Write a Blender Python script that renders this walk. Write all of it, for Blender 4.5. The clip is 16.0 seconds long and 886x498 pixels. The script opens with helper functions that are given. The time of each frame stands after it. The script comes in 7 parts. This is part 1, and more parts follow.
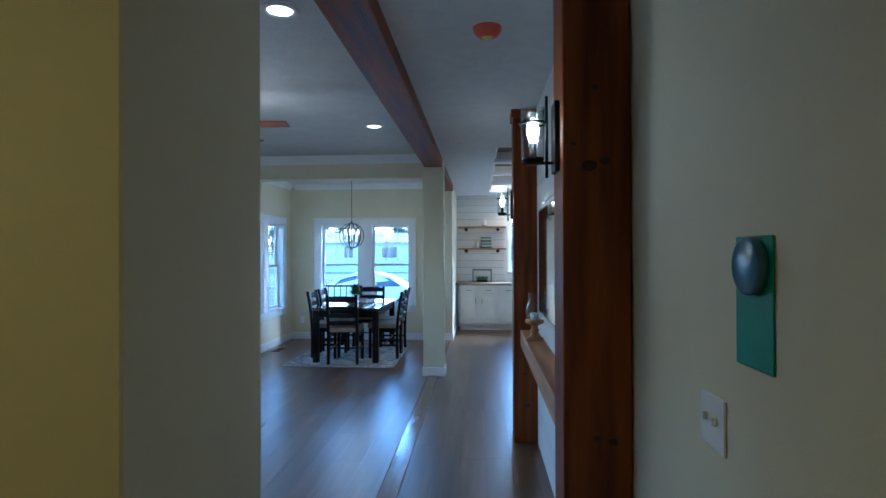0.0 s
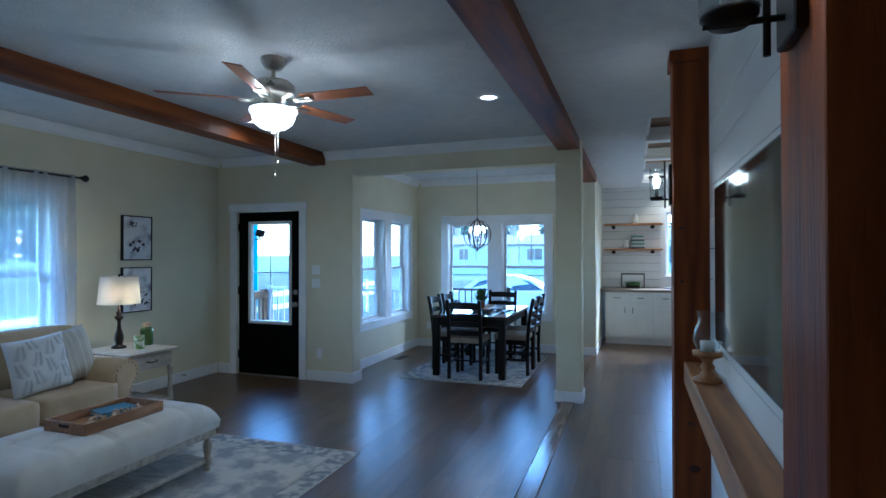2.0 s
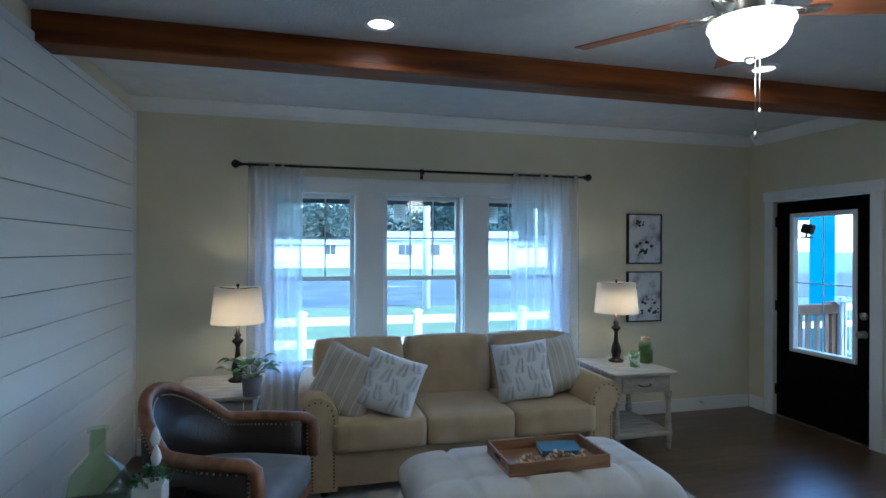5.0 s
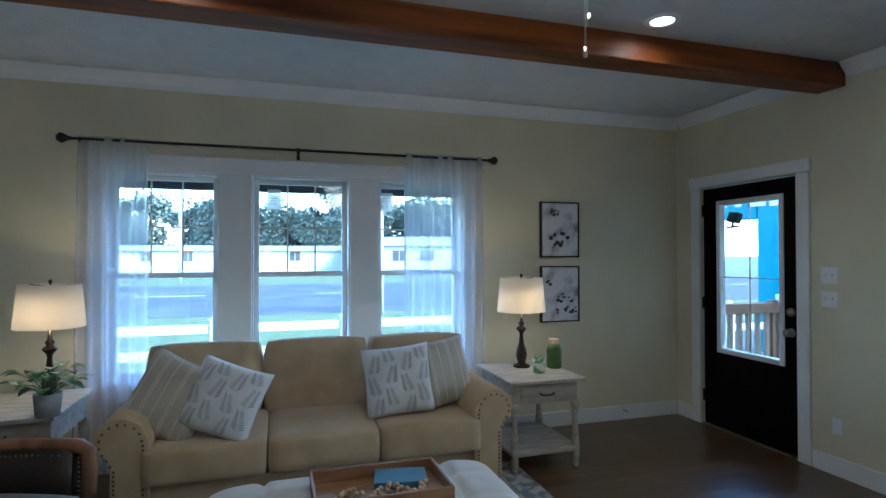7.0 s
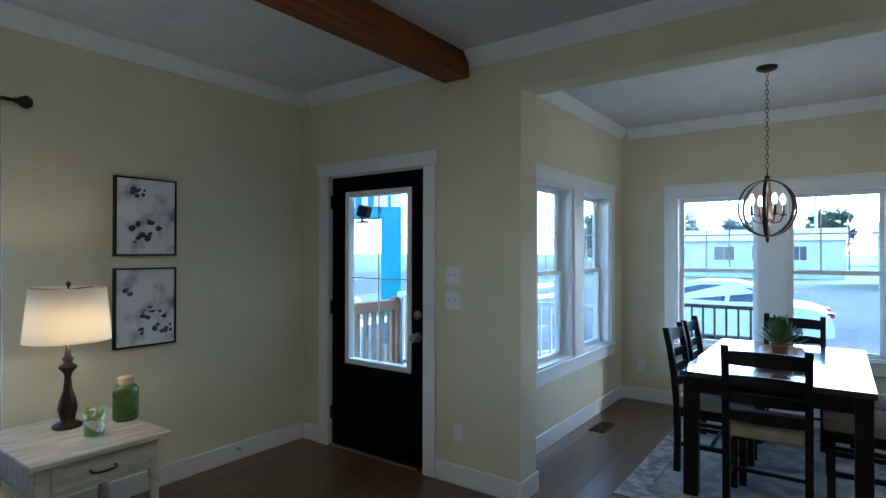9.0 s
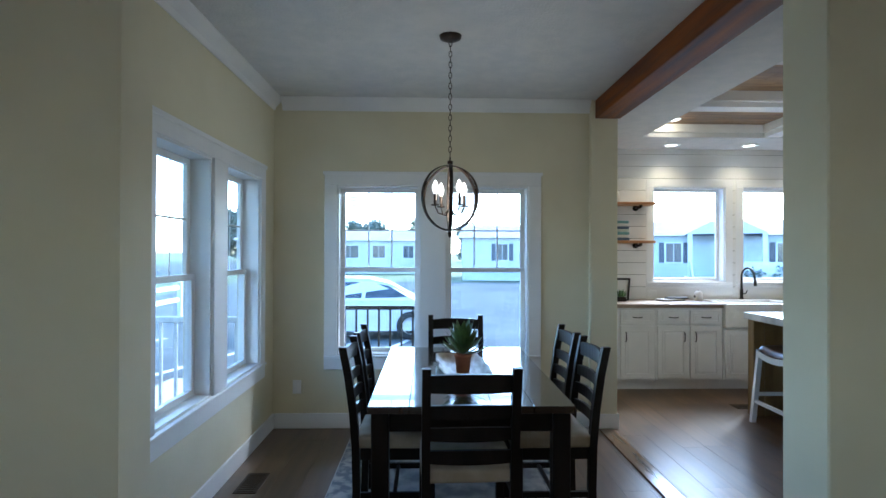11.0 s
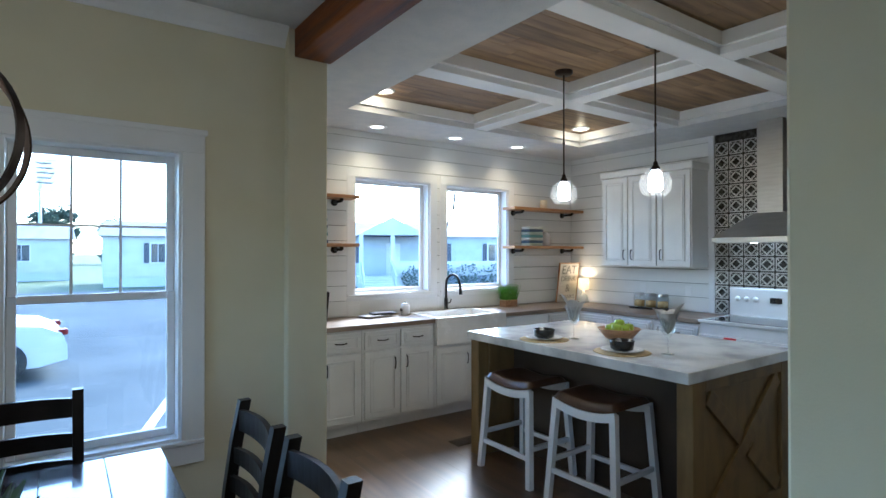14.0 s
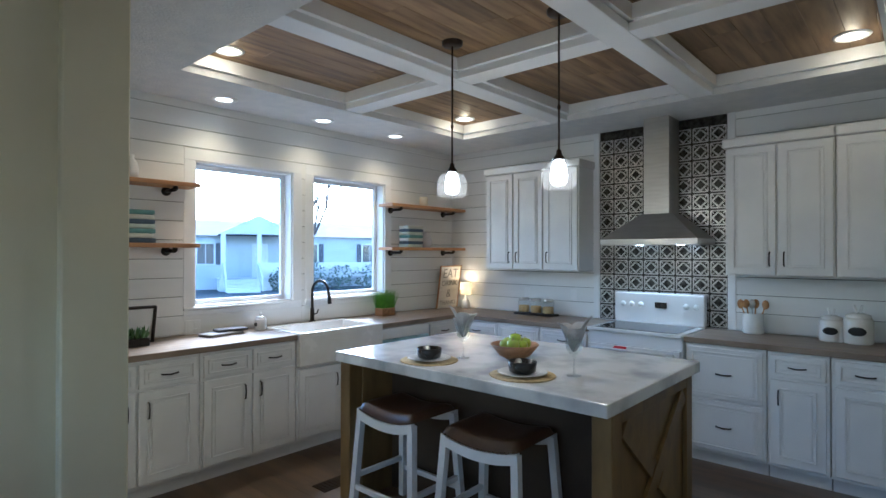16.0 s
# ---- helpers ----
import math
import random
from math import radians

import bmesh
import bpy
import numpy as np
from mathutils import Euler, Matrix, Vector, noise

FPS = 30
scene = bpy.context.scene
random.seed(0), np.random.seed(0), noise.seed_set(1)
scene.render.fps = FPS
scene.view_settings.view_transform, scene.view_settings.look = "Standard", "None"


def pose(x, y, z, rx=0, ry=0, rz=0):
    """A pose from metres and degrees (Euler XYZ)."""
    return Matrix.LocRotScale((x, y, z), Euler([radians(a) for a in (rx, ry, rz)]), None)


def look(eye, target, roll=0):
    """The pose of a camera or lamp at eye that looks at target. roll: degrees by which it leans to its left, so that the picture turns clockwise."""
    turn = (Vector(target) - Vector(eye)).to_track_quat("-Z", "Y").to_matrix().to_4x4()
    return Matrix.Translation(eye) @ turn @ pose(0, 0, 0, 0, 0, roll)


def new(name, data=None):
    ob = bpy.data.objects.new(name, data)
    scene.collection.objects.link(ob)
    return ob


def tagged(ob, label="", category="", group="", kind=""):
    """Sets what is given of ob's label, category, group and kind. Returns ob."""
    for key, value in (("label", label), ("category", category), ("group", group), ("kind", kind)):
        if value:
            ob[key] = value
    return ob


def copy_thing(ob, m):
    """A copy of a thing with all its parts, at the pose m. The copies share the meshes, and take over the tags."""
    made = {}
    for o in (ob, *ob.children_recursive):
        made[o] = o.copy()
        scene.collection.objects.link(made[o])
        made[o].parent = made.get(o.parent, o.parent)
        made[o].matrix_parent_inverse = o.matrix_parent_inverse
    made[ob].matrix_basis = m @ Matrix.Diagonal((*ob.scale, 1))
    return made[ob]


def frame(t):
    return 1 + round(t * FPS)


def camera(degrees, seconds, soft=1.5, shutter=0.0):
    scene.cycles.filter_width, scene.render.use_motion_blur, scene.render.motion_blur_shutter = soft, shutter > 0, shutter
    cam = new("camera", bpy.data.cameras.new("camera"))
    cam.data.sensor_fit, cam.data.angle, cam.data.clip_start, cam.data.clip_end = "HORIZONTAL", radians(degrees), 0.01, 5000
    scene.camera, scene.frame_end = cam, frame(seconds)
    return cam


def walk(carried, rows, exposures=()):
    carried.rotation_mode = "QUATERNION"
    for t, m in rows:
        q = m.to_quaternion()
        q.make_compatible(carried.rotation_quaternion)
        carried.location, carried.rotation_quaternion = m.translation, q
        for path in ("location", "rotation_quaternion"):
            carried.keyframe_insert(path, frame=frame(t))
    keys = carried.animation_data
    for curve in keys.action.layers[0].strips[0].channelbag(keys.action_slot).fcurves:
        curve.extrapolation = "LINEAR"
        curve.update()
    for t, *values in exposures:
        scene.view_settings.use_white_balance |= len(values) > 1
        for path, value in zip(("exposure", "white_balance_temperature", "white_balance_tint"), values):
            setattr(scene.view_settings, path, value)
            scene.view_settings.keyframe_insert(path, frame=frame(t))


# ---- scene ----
cam = camera(78.4, 16.0)
PATH = [
    (0, (0.052, -0.15, 1.526), (-0.086, 1.845, 1.536), -0.2),
    (0.5, (0.066, 0.155, 1.522), (-0.133, 2.145, 1.532), 0.1),
    (1, (0.08, 0.412, 1.521), (-0.220, 2.389, 1.532), -0.1),
    (1.5, (0.072, 0.632, 1.52), (-0.372, 2.582, 1.533), -0.0),
    (2, (0.105, 0.871, 1.506), (-0.559, 2.757, 1.525), -0.1),
    (2.5, (0.082, 1.121, 1.504), (-0.825, 2.904, 1.525), -0.1),
    (3, (0.024, 1.331, 1.506), (-1.138, 2.959, 1.528), -0.1),
    (3.5, (-0.055, 1.513, 1.559), (-1.477, 2.92, 1.568), 0.2),
    (4, (-0.192, 1.687, 1.575), (-1.842, 2.818, 1.583), 0.3),
    (4.5, (-0.282, 1.914, 1.576), (-2.115, 2.713, 1.581), 0.1),
    (4.7, (-0.318, 2.002, 1.585), (-2.203, 2.671, 1.584), 0.2),
    (5.22, (-0.407, 2.228, 1.565), (-2.37, 2.609, 1.572), 0.15),
    (5.75, (-0.494, 2.439, 1.519), (-2.477, 2.699, 1.536), 0.1),
    (6.28, (-0.591, 2.645, 1.474), (-2.567, 2.948, 1.5), 0.05),
    (6.8, (-0.71, 2.853, 1.454), (-2.646, 3.353, 1.488), -0.0),
    (7, (-0.757, 2.942, 1.461), (-2.668, 3.53, 1.486), -0.1),
    (7.5, (-0.89, 3.136, 1.448), (-2.701, 3.983, 1.475), -0.1),
    (8, (-1.082, 3.31, 1.444), (-2.738, 4.431, 1.467), -0.1),
    (8.5, (-1.299, 3.46, 1.443), (-2.731, 4.856, 1.46), 0.1),
    (9, (-1.493, 3.65, 1.467), (-2.669, 5.268, 1.481), 0.1),
    (9.5, (-1.69, 3.877, 1.46), (-2.578, 5.669, 1.479), 0.1),
    (10, (-1.825, 4.151, 1.439), (-2.41, 6.063, 1.458), 0.1),
    (10.2, (-1.906, 4.252, 1.441), (-2.338, 6.204, 1.457), 0.2),
    (10.72, (-1.995, 4.55, 1.448), (-2.094, 6.547, 1.46), 0.23),
    (11.25, (-1.98, 4.87, 1.455), (-1.787, 6.861, 1.467), 0.2),
    (11.78, (-1.912, 5.185, 1.455), (-1.478, 7.137, 1.468), 0.2),
    (12.3, (-1.84, 5.483, 1.461), (-1.192, 7.375, 1.477), 0.2),
    (12.5, (-1.81, 5.586, 1.479), (-1.091, 7.452, 1.493), 0.0),
    (13, (-1.766, 5.845, 1.505), (-0.881, 7.638, 1.515), 0.0),
    (13.5, (-1.73, 6.1, 1.505), (-0.694, 7.811, 1.517), 0.0),
    (14, (-1.65, 6.323, 1.513), (-0.499, 7.958, 1.526), 0.0),
    (14.5, (-1.55, 6.509, 1.514), (-0.305, 8.074, 1.528), 0.1),
    (15, (-1.443, 6.674, 1.521), (-0.107, 8.163, 1.535), 0.1),
    (15.5, (-1.309, 6.779, 1.527), (0.111, 8.187, 1.544), 0.1),
    (16, (-1.204, 6.85, 1.527), (0.29, 8.18, 1.543), 0.1),
]
walk(cam, [(t, look(eye, target, roll)) for t, eye, target, roll in PATH], exposures=[(0, 3.95, 4250, 4), (1, 3.97, 4250, 4), (2, 3.72, 4250, 4), (4.5, 3.6, 4500, 5), (9, 3.68, 4950, 5), (13, 3.62, 5100, 6), (16, 3.4, 5050, 7)])

# ---- light ----
world = bpy.data.worlds.new("sky")
scene.world = world
world.use_nodes = True
_nt = world.node_tree
_bg = _nt.nodes["Background"]
_sky = _nt.nodes.new("ShaderNodeTexSky")
_sky.sky_type = "NISHITA"
_sky.sun_disc = False
_sky.sun_elevation = radians(32)
_sky.sun_rotation = radians(40)
_sky.air_density = 1.0
_sky.dust_density = 0.6
_nt.links.new(_sky.outputs[0], _bg.inputs[0])
_bg.inputs[1].default_value = 0.15
_sun = new("sun", bpy.data.lights.new("sun", "SUN"))
_sun.data.energy, _sun.data.angle, _sun.data.color = 1.2, radians(20), (1.0, 0.95, 0.88)
_sun.matrix_world = look((20, 17, 20), (0, 0, 0))


def portal(name, m, w, h):
    la = bpy.data.lights.new(name, "AREA")
    la.shape, la.size, la.size_y = "RECTANGLE", w, h
    la.cycles.is_portal = True
    ob = new(name, la)
    ob.matrix_world = m
    return ob


portal("window_light", look((-5.12, 3.1, 1.32), (0, 3.1, 1.32)), 2.7, 1.5)
portal("window_light", look((-3.46, 8.05, 1.3), (0, 8.05, 1.3)), 1.65, 1.5)
portal("window_light", look((-1.96, 9.4, 1.3), (-1.96, 0, 1.3)), 1.65, 1.5)
portal("window_light", look((1.58, 11.18, 1.67), (1.58, 0, 1.67)), 2.0, 1.2)
portal("window_light", look((-4.18, 6.66, 1.28), (-4.18, 0, 1.28)), 0.62, 1.3)


LAMP = 0.065


def spot(name, x, y, z, watts, kelvin_rgb, cone=110, size=0.05):
    la = bpy.data.lights.new(name, "SPOT")
    la.energy, la.color, la.spot_size, la.spot_blend, la.shadow_soft_size = watts * LAMP, kelvin_rgb, radians(cone), 1.0, size
    ob = new(name, la)
    ob.matrix_world = pose(x, y, z)
    return ob


def bulb_light(name, x, y, z, watts, rgb, size=0.04):
    la = bpy.data.lights.new(name, "POINT")
    la.energy, la.color, la.shadow_soft_size = watts * LAMP, rgb, size
    ob = new(name, la)
    ob.location = (x, y, z)
    return ob


WARM = (1.0, 0.72, 0.42)
SOFT = (1.0, 0.84, 0.62)


# ---- materials ----
def _base(name):
    m = bpy.data.materials.new(name)
    m.use_nodes = True
    nt = m.node_tree
    return m, nt, nt.nodes["Principled BSDF"]


def surf(name, a, b, scale=6.0, rough=0.6, metal=0.0, bump=0.05, stretch=(1, 1, 1), vary=0.0, fine=60.0, detail=5.0, rough_var=0.1, sheen=0.0, coat=0.0, island=False, lo=0.35, hi=0.65, spec=0.5):
    """Two colours mixed by noise, a fine grain, bump and gloss that varies. stretch: the noise's scale by axis."""
    m, nt, p = _base(name)
    n, l = nt.nodes, nt.links
    tc, mp = n.new("ShaderNodeTexCoord"), n.new("ShaderNodeMapping")
    mp.inputs["Scale"].default_value = stretch
    l.new(tc.outputs["Object"], mp.inputs["Vector"])
    if vary or island:
        oi = n.new("ShaderNodeNewGeometry") if island else n.new("ShaderNodeObjectInfo")
        out = oi.outputs["Random Per Island"] if island else oi.outputs["Random"]
        mu = n.new("ShaderNodeMath")
        mu.operation = "MULTIPLY"
        mu.inputs[1].default_value = 37.0
        l.new(out, mu.inputs[0])
        l.new(mu.outputs[0], mp.inputs["Location"])
    t1, t2 = n.new("ShaderNodeTexNoise"), n.new("ShaderNodeTexNoise")
    t1.inputs["Scale"].default_value, t1.inputs["Detail"].default_value = scale, detail
    t2.inputs["Scale"].default_value, t2.inputs["Detail"].default_value = fine, 3.0
    for t in (t1, t2):
        l.new(mp.outputs[0], t.inputs["Vector"])
    mr = n.new("ShaderNodeMapRange")
    mr.inputs["From Min"].default_value, mr.inputs["From Max"].default_value = lo, hi
    l.new(t1.outputs["Fac"], mr.inputs["Value"])
    mix = n.new("ShaderNodeMix")
    mix.data_type = "RGBA"
    mix.inputs["A"].default_value, mix.inputs["B"].default_value = (*a, 1), (*b, 1)
    l.new(mr.outputs[0], mix.inputs["Factor"])
    col = mix.outputs["Result"]
    if vary:
        hs = n.new("ShaderNodeHueSaturation")
        mv = n.new("ShaderNodeMapRange")
        mv.inputs["To Min"].default_value, mv.inputs["To Max"].default_value = 1 - vary, 1 + vary
        l.new(out, mv.inputs["Value"])
        l.new(mv.outputs[0], hs.inputs["Value"])
        l.new(col, hs.inputs["Color"])
        col = hs.outputs["Color"]
    l.new(col, p.inputs["Base Color"])
    rr = n.new("ShaderNodeMapRange")
    rr.inputs["To Min"].default_value, rr.inputs["To Max"].default_value = max(0.02, rough - rough_var), min(1, rough + rough_var)
    l.new(t1.outputs["Fac"], rr.inputs["Value"])
    l.new(rr.outputs[0], p.inputs["Roughness"])
    p.inputs["Metallic"].default_value = metal
    p.inputs["Specular IOR Level"].default_value = spec
    p.inputs["Coat Weight"].default_value = coat
    p.inputs["Sheen Weight"].default_value = sheen
    if bump:
        bp = n.new("ShaderNodeBump")
        bp.inputs["Strength"].default_value, bp.inputs["Distance"].default_value = bump, 0.01
        l.new(t2.outputs["Fac"], bp.inputs["Height"])
        l.new(bp.outputs[0], p.inputs["Normal"])
    return m


def glow(name, rgb, strength):
    m, nt, p = _base(name)
    p.inputs["Base Color"].default_value = (*rgb, 1)
    p.inputs["Emission Color"].default_value = (*rgb, 1)
    p.inputs["Emission Strength"].default_value = strength
    return m


def pane_glass(name, tint=(0.97, 0.99, 1.0)):
    m, nt, p = _base(name)
    n, l = nt.nodes, nt.links
    tr, gl, mx = n.new("ShaderNodeBsdfTransparent"), n.new("ShaderNodeBsdfGlossy"), n.new("ShaderNodeMixShader")
    lw, pw, fr = n.new("ShaderNodeLayerWeight"), n.new("ShaderNodeMath"), n.new("ShaderNodeMapRange")
    lw.inputs["Blend"].default_value = 0.5
    pw.operation = "POWER"
    pw.inputs[1].default_value = 4.0
    l.new(lw.outputs["Facing"], pw.inputs[0])
    l.new(pw.outputs[0], fr.inputs["Value"])
    fr.inputs["To Min"].default_value, fr.inputs["To Max"].default_value = 0.035, 0.75
    tr.inputs[0].default_value = (*tint, 1)
    gl.inputs["Roughness"].default_value = 0.01
    l.new(fr.outputs[0], mx.inputs[0])
    l.new(tr.outputs[0], mx.inputs[1])
    l.new(gl.outputs[0], mx.inputs[2])
    l.new(mx.outputs[0], n["Material Output"].inputs[0])
    return m


def sheer(name, rgb, clear):
    m, nt, p = _base(name)
    n, l = nt.nodes, nt.links
    tr, tl, df = n.new("ShaderNodeBsdfTransparent"), n.new("ShaderNodeBsdfTranslucent"), n.new("ShaderNodeBsdfDiffuse")
    tl.inputs[0].default_value = df.inputs[0].default_value = (*rgb, 1)
    a, b = n.new("ShaderNodeMixShader"), n.new("ShaderNodeMixShader")
    a.inputs[0].default_value, b.inputs[0].default_value = 0.35, clear
    l.new(tl.outputs[0], a.inputs[1])
    l.new(df.outputs[0], a.inputs[2])
    l.new(a.outputs[0], b.inputs[1])
    l.new(tr.outputs[0], b.inputs[2])
    l.new(b.outputs[0], n["Material Output"].inputs[0])
    return m


M_WALL = surf("cream_wall_paint", (0.66, 0.61, 0.44), (0.71, 0.66, 0.49), 2.0, 0.75, bump=0.06, fine=220)
M_WHITE = surf("white_trim_paint", (0.76, 0.77, 0.78), (0.82, 0.82, 0.82), 3.0, 0.42, bump=0.02, fine=120)
M_CEIL = surf("textured_white_ceiling", (0.62, 0.63, 0.64), (0.69, 0.69, 0.69), 9.0, 0.85, bump=0.5, fine=70)
M_SHIP = surf("white_shiplap_paint", (0.74, 0.74, 0.73), (0.80, 0.80, 0.78), 2.5, 0.5, bump=0.05, stretch=(0.3, 0.3, 3), vary=0.03)
M_FLOOR = surf("brown_vinyl_plank", (0.052, 0.028, 0.013), (0.155, 0.092, 0.046), 2.2, 0.32, bump=0.015, stretch=(7, 0.6, 1), vary=0.22, fine=30, lo=0.25, hi=0.75, rough_var=0.05, spec=1.0)
M_GAP = surf("dark_joint", (0.02, 0.015, 0.012), (0.03, 0.022, 0.016), 8, 0.9)
M_CEDAR_Y = surf("stained_cedar", (0.06, 0.013, 0.002), (0.29, 0.082, 0.006), 1.6, 0.5, spec=0.3, bump=0.25, stretch=(9, 0.7, 9), fine=14, lo=0.3, hi=0.75)
M_CEDAR_Z = surf("stained_cedar_post", (0.075, 0.014, 0.002), (0.31, 0.078, 0.006), 1.6, 0.5, spec=0.3, bump=0.25, stretch=(9, 9, 0.7), fine=14, lo=0.3, hi=0.75)
M_MANTEL = surf("pale_cedar_mantel", (0.22, 0.09, 0.026), (0.46, 0.23, 0.08), 1.6, 0.5, bump=0.25, stretch=(9, 0.7, 9), fine=14)
M_KNOT = surf("dark_knot", (0.02, 0.008, 0.004), (0.06, 0.02, 0.008), 20, 0.6)
M_CEILWOOD = surf("grey_brown_ceiling_plank", (0.13, 0.07, 0.030), (0.36, 0.235, 0.12), 2.2, 0.55, bump=0.1, stretch=(0.9, 8, 1), island=True, vary=0.22, lo=0.3, hi=0.7)
M_BLACKDOOR = surf("black_door_paint", (0.002, 0.002, 0.002), (0.004, 0.004, 0.004), 5, 0.5, bump=0.03, spec=0.06)
M_IRON = surf("black_iron", (0.012, 0.011, 0.011), (0.025, 0.022, 0.020), 20, 0.42, metal=0.6, bump=0.05)
M_STEEL = surf("brushed_steel", (0.50, 0.49, 0.46), (0.56, 0.55, 0.52), 6, 0.36, metal=1.0, bump=0.0, stretch=(1, 1, 8))
M_NICKEL = surf("satin_nickel", (0.45, 0.42, 0.37), (0.55, 0.52, 0.46), 12, 0.3, metal=1.0, bump=0.02)
M_GLASS = pane_glass("window_glass")
M_CLEAR = pane_glass("clear_glass", (0.93, 0.95, 0.95))
M_GLOBE = sheer("seeded_milk_glass", (0.90, 0.90, 0.88), 0.92)
M_PLATE = surf("white_plastic", (0.78, 0.78, 0.77), (0.82, 0.82, 0.81), 10, 0.35, bump=0.0)
M_SADDLE = surf("brown_saddle_leather", (0.05, 0.024, 0.013), (0.085, 0.042, 0.022), 10, 0.32, bump=0.1, fine=120)
M_LENS = glow("lit_lamp_lens", (1.0, 0.93, 0.82), 0.5)
M_BULB = glow("lit_bulb", (1.0, 0.86, 0.62), 0.9)
M_BULBDIM = glow("lit_candle_bulb", (1.0, 0.9, 0.75), 0.25)
M_BRONZE = surf("oil_rubbed_bronze", (0.022, 0.014, 0.010), (0.045, 0.028, 0.018), 16, 0.38, metal=0.7, bump=0.02)
M_BLACKPLASTIC = surf("black_plastic", (0.010, 0.010, 0.011), (0.014, 0.014, 0.015), 12, 0.3, bump=0.0)


# ---- mesh helpers ----
def box(bm, x0, y0, z0, x1, y1, z1, bev=0.0, seg=1):
    r = bmesh.ops.create_cube(bm, size=1.0)
    vs = r["verts"]
    bmesh.ops.scale(bm, vec=(x1 - x0, y1 - y0, z1 - z0), verts=vs)
    bmesh.ops.translate(bm, vec=((x0 + x1) / 2, (y0 + y1) / 2, (z0 + z1) / 2), verts=vs)
    if bev:
        es = list({e for v in vs for e in v.link_edges})
        r2 = bmesh.ops.bevel(bm, geom=es, offset=bev, segments=seg, profile=0.5, affect="EDGES")
        return list({v for f in r2["faces"] for v in f.verts} | {v for v in vs if v.is_valid})
    return vs


def Bx(*a, **k):
    bm = bmesh.new()
    box(bm, *a, **k)
    return bm


def turn_verts(bm, vs, m):
    bmesh.ops.transform(bm, matrix=m, verts=vs)


def lathe(bm, prof, seg=24, cx=0.0, cy=0.0):
    """Spins (radius, height) pairs round the upright axis; ends of zero radius close it."""
    rings = []
    made = []
    for r, z in prof:
        if r < 1e-5:
            v = [bm.verts.new((cx, cy, z))]
        else:
            v = [bm.verts.new((cx + r * math.cos(2 * math.pi * i / seg), cy + r * math.sin(2 * math.pi * i / seg), z)) for i in range(seg)]
        rings.append(v)
        made += v
    for a, b in zip(rings, rings[1:]):
        for i in range(seg):
            j = (i + 1) % seg
            if len(a) == 1 and len(b) == 1:
                continue
            if len(a) == 1:
                bm.faces.new((a[0], b[j], b[i]))
            elif len(b) == 1:
                bm.faces.new((a[i], a[j], b[0]))
            else:
                bm.faces.new((a[i], a[j], b[j], b[i]))
    for f in bm.faces:
        f.smooth = True
    return made


def La(prof, seg=24, cx=0.0, cy=0.0):
    bm = bmesh.new()
    lathe(bm, prof, seg, cx, cy)
    return bm


def tube(bm, pts, r, seg=8, closed=False, caps=True):
    """A round tube along points."""
    pts = [Vector(p) for p in pts]
    n = len(pts)
    rings = []
    up = None
    for i, p in enumerate(pts):
        a = pts[(i - 1) % n] if (closed or i) else p
        b = pts[(i + 1) % n] if (closed or i < n - 1) else p
        d = (b - a).normalized()
        if up is None:
            up = d.orthogonal().normalized()
        up = (up - d * up.dot(d))
        up = up.normalized() if up.length > 1e-6 else d.orthogonal().normalized()
        s = d.cross(up)
        rr = r[i] if isinstance(r, (list, tuple)) else r
        rings.append([bm.verts.new(p + (up * math.cos(2 * math.pi * k / seg) + s * math.sin(2 * math.pi * k / seg)) * rr) for k in range(seg)])
    pairs = list(zip(rings, rings[1:])) + ([(rings[-1], rings[0])] if closed else [])
    for a, b in pairs:
        for k in range(seg):
            f = bm.faces.new((a[k], a[(k + 1) % seg], b[(k + 1) % seg], b[k]))
            f.smooth = True
    if caps and not closed:
        bm.faces.new(rings[0][::-1])
        bm.faces.new(rings[-1])
    return [v for ring in rings for v in ring]


def Tu(pts, r, seg=8, closed=False):
    bm = bmesh.new()
    tube(bm, pts, r, seg, closed)
    return bm


def ball(bm, x, y, z, r, sz=1.0, sub=2, sx=1.0, sy=1.0):
    v = bmesh.ops.create_icosphere(bm, subdivisions=sub, radius=r)["verts"]
    bmesh.ops.scale(bm, vec=(sx, sy, sz), verts=v)
    bmesh.ops.translate(bm, vec=(x, y, z), verts=v)
    for q in v:
        for f in q.link_faces:
            f.smooth = True
    return v


def cushion(w, d, h, puff=0.35, n=10, power=3.0):
    """A stuffed block with rounded edges, centred, lying in x and y."""
    bm = bmesh.new()
    v = bmesh.ops.create_cube(bm, size=2.0)["verts"]
    bmesh.ops.subdivide_edges(bm, edges=bm.edges[:], cuts=n - 1, use_grid_fill=True)
    for q in bm.verts:
        c = q.co
        k = (abs(c.x) ** power + abs(c.y) ** power + abs(c.z) ** power) ** (1 / power)
        m = max(abs(c.x), abs(c.y), abs(c.z))
        f = (1 - puff) + puff * (m / k)
        edge = max(abs(c.x), abs(c.y))
        hz = c.z * f * (1.0 - 0.10 * edge ** 4)
        q.co = (c.x * f * w / 2, c.y * f * d / 2, hz * h / 2)
    for f in bm.faces:
        f.smooth = True
    return bm


def mesh_of(bm, mat, name="mesh"):
    bmesh.ops.recalc_face_normals(bm, faces=bm.faces[:])
    me = bpy.data.meshes.new(name)
    bm.to_mesh(me)
    bm.free()
    for m in (mat if isinstance(mat, (list, tuple)) else (mat,)):
        me.materials.append(m)
    return me


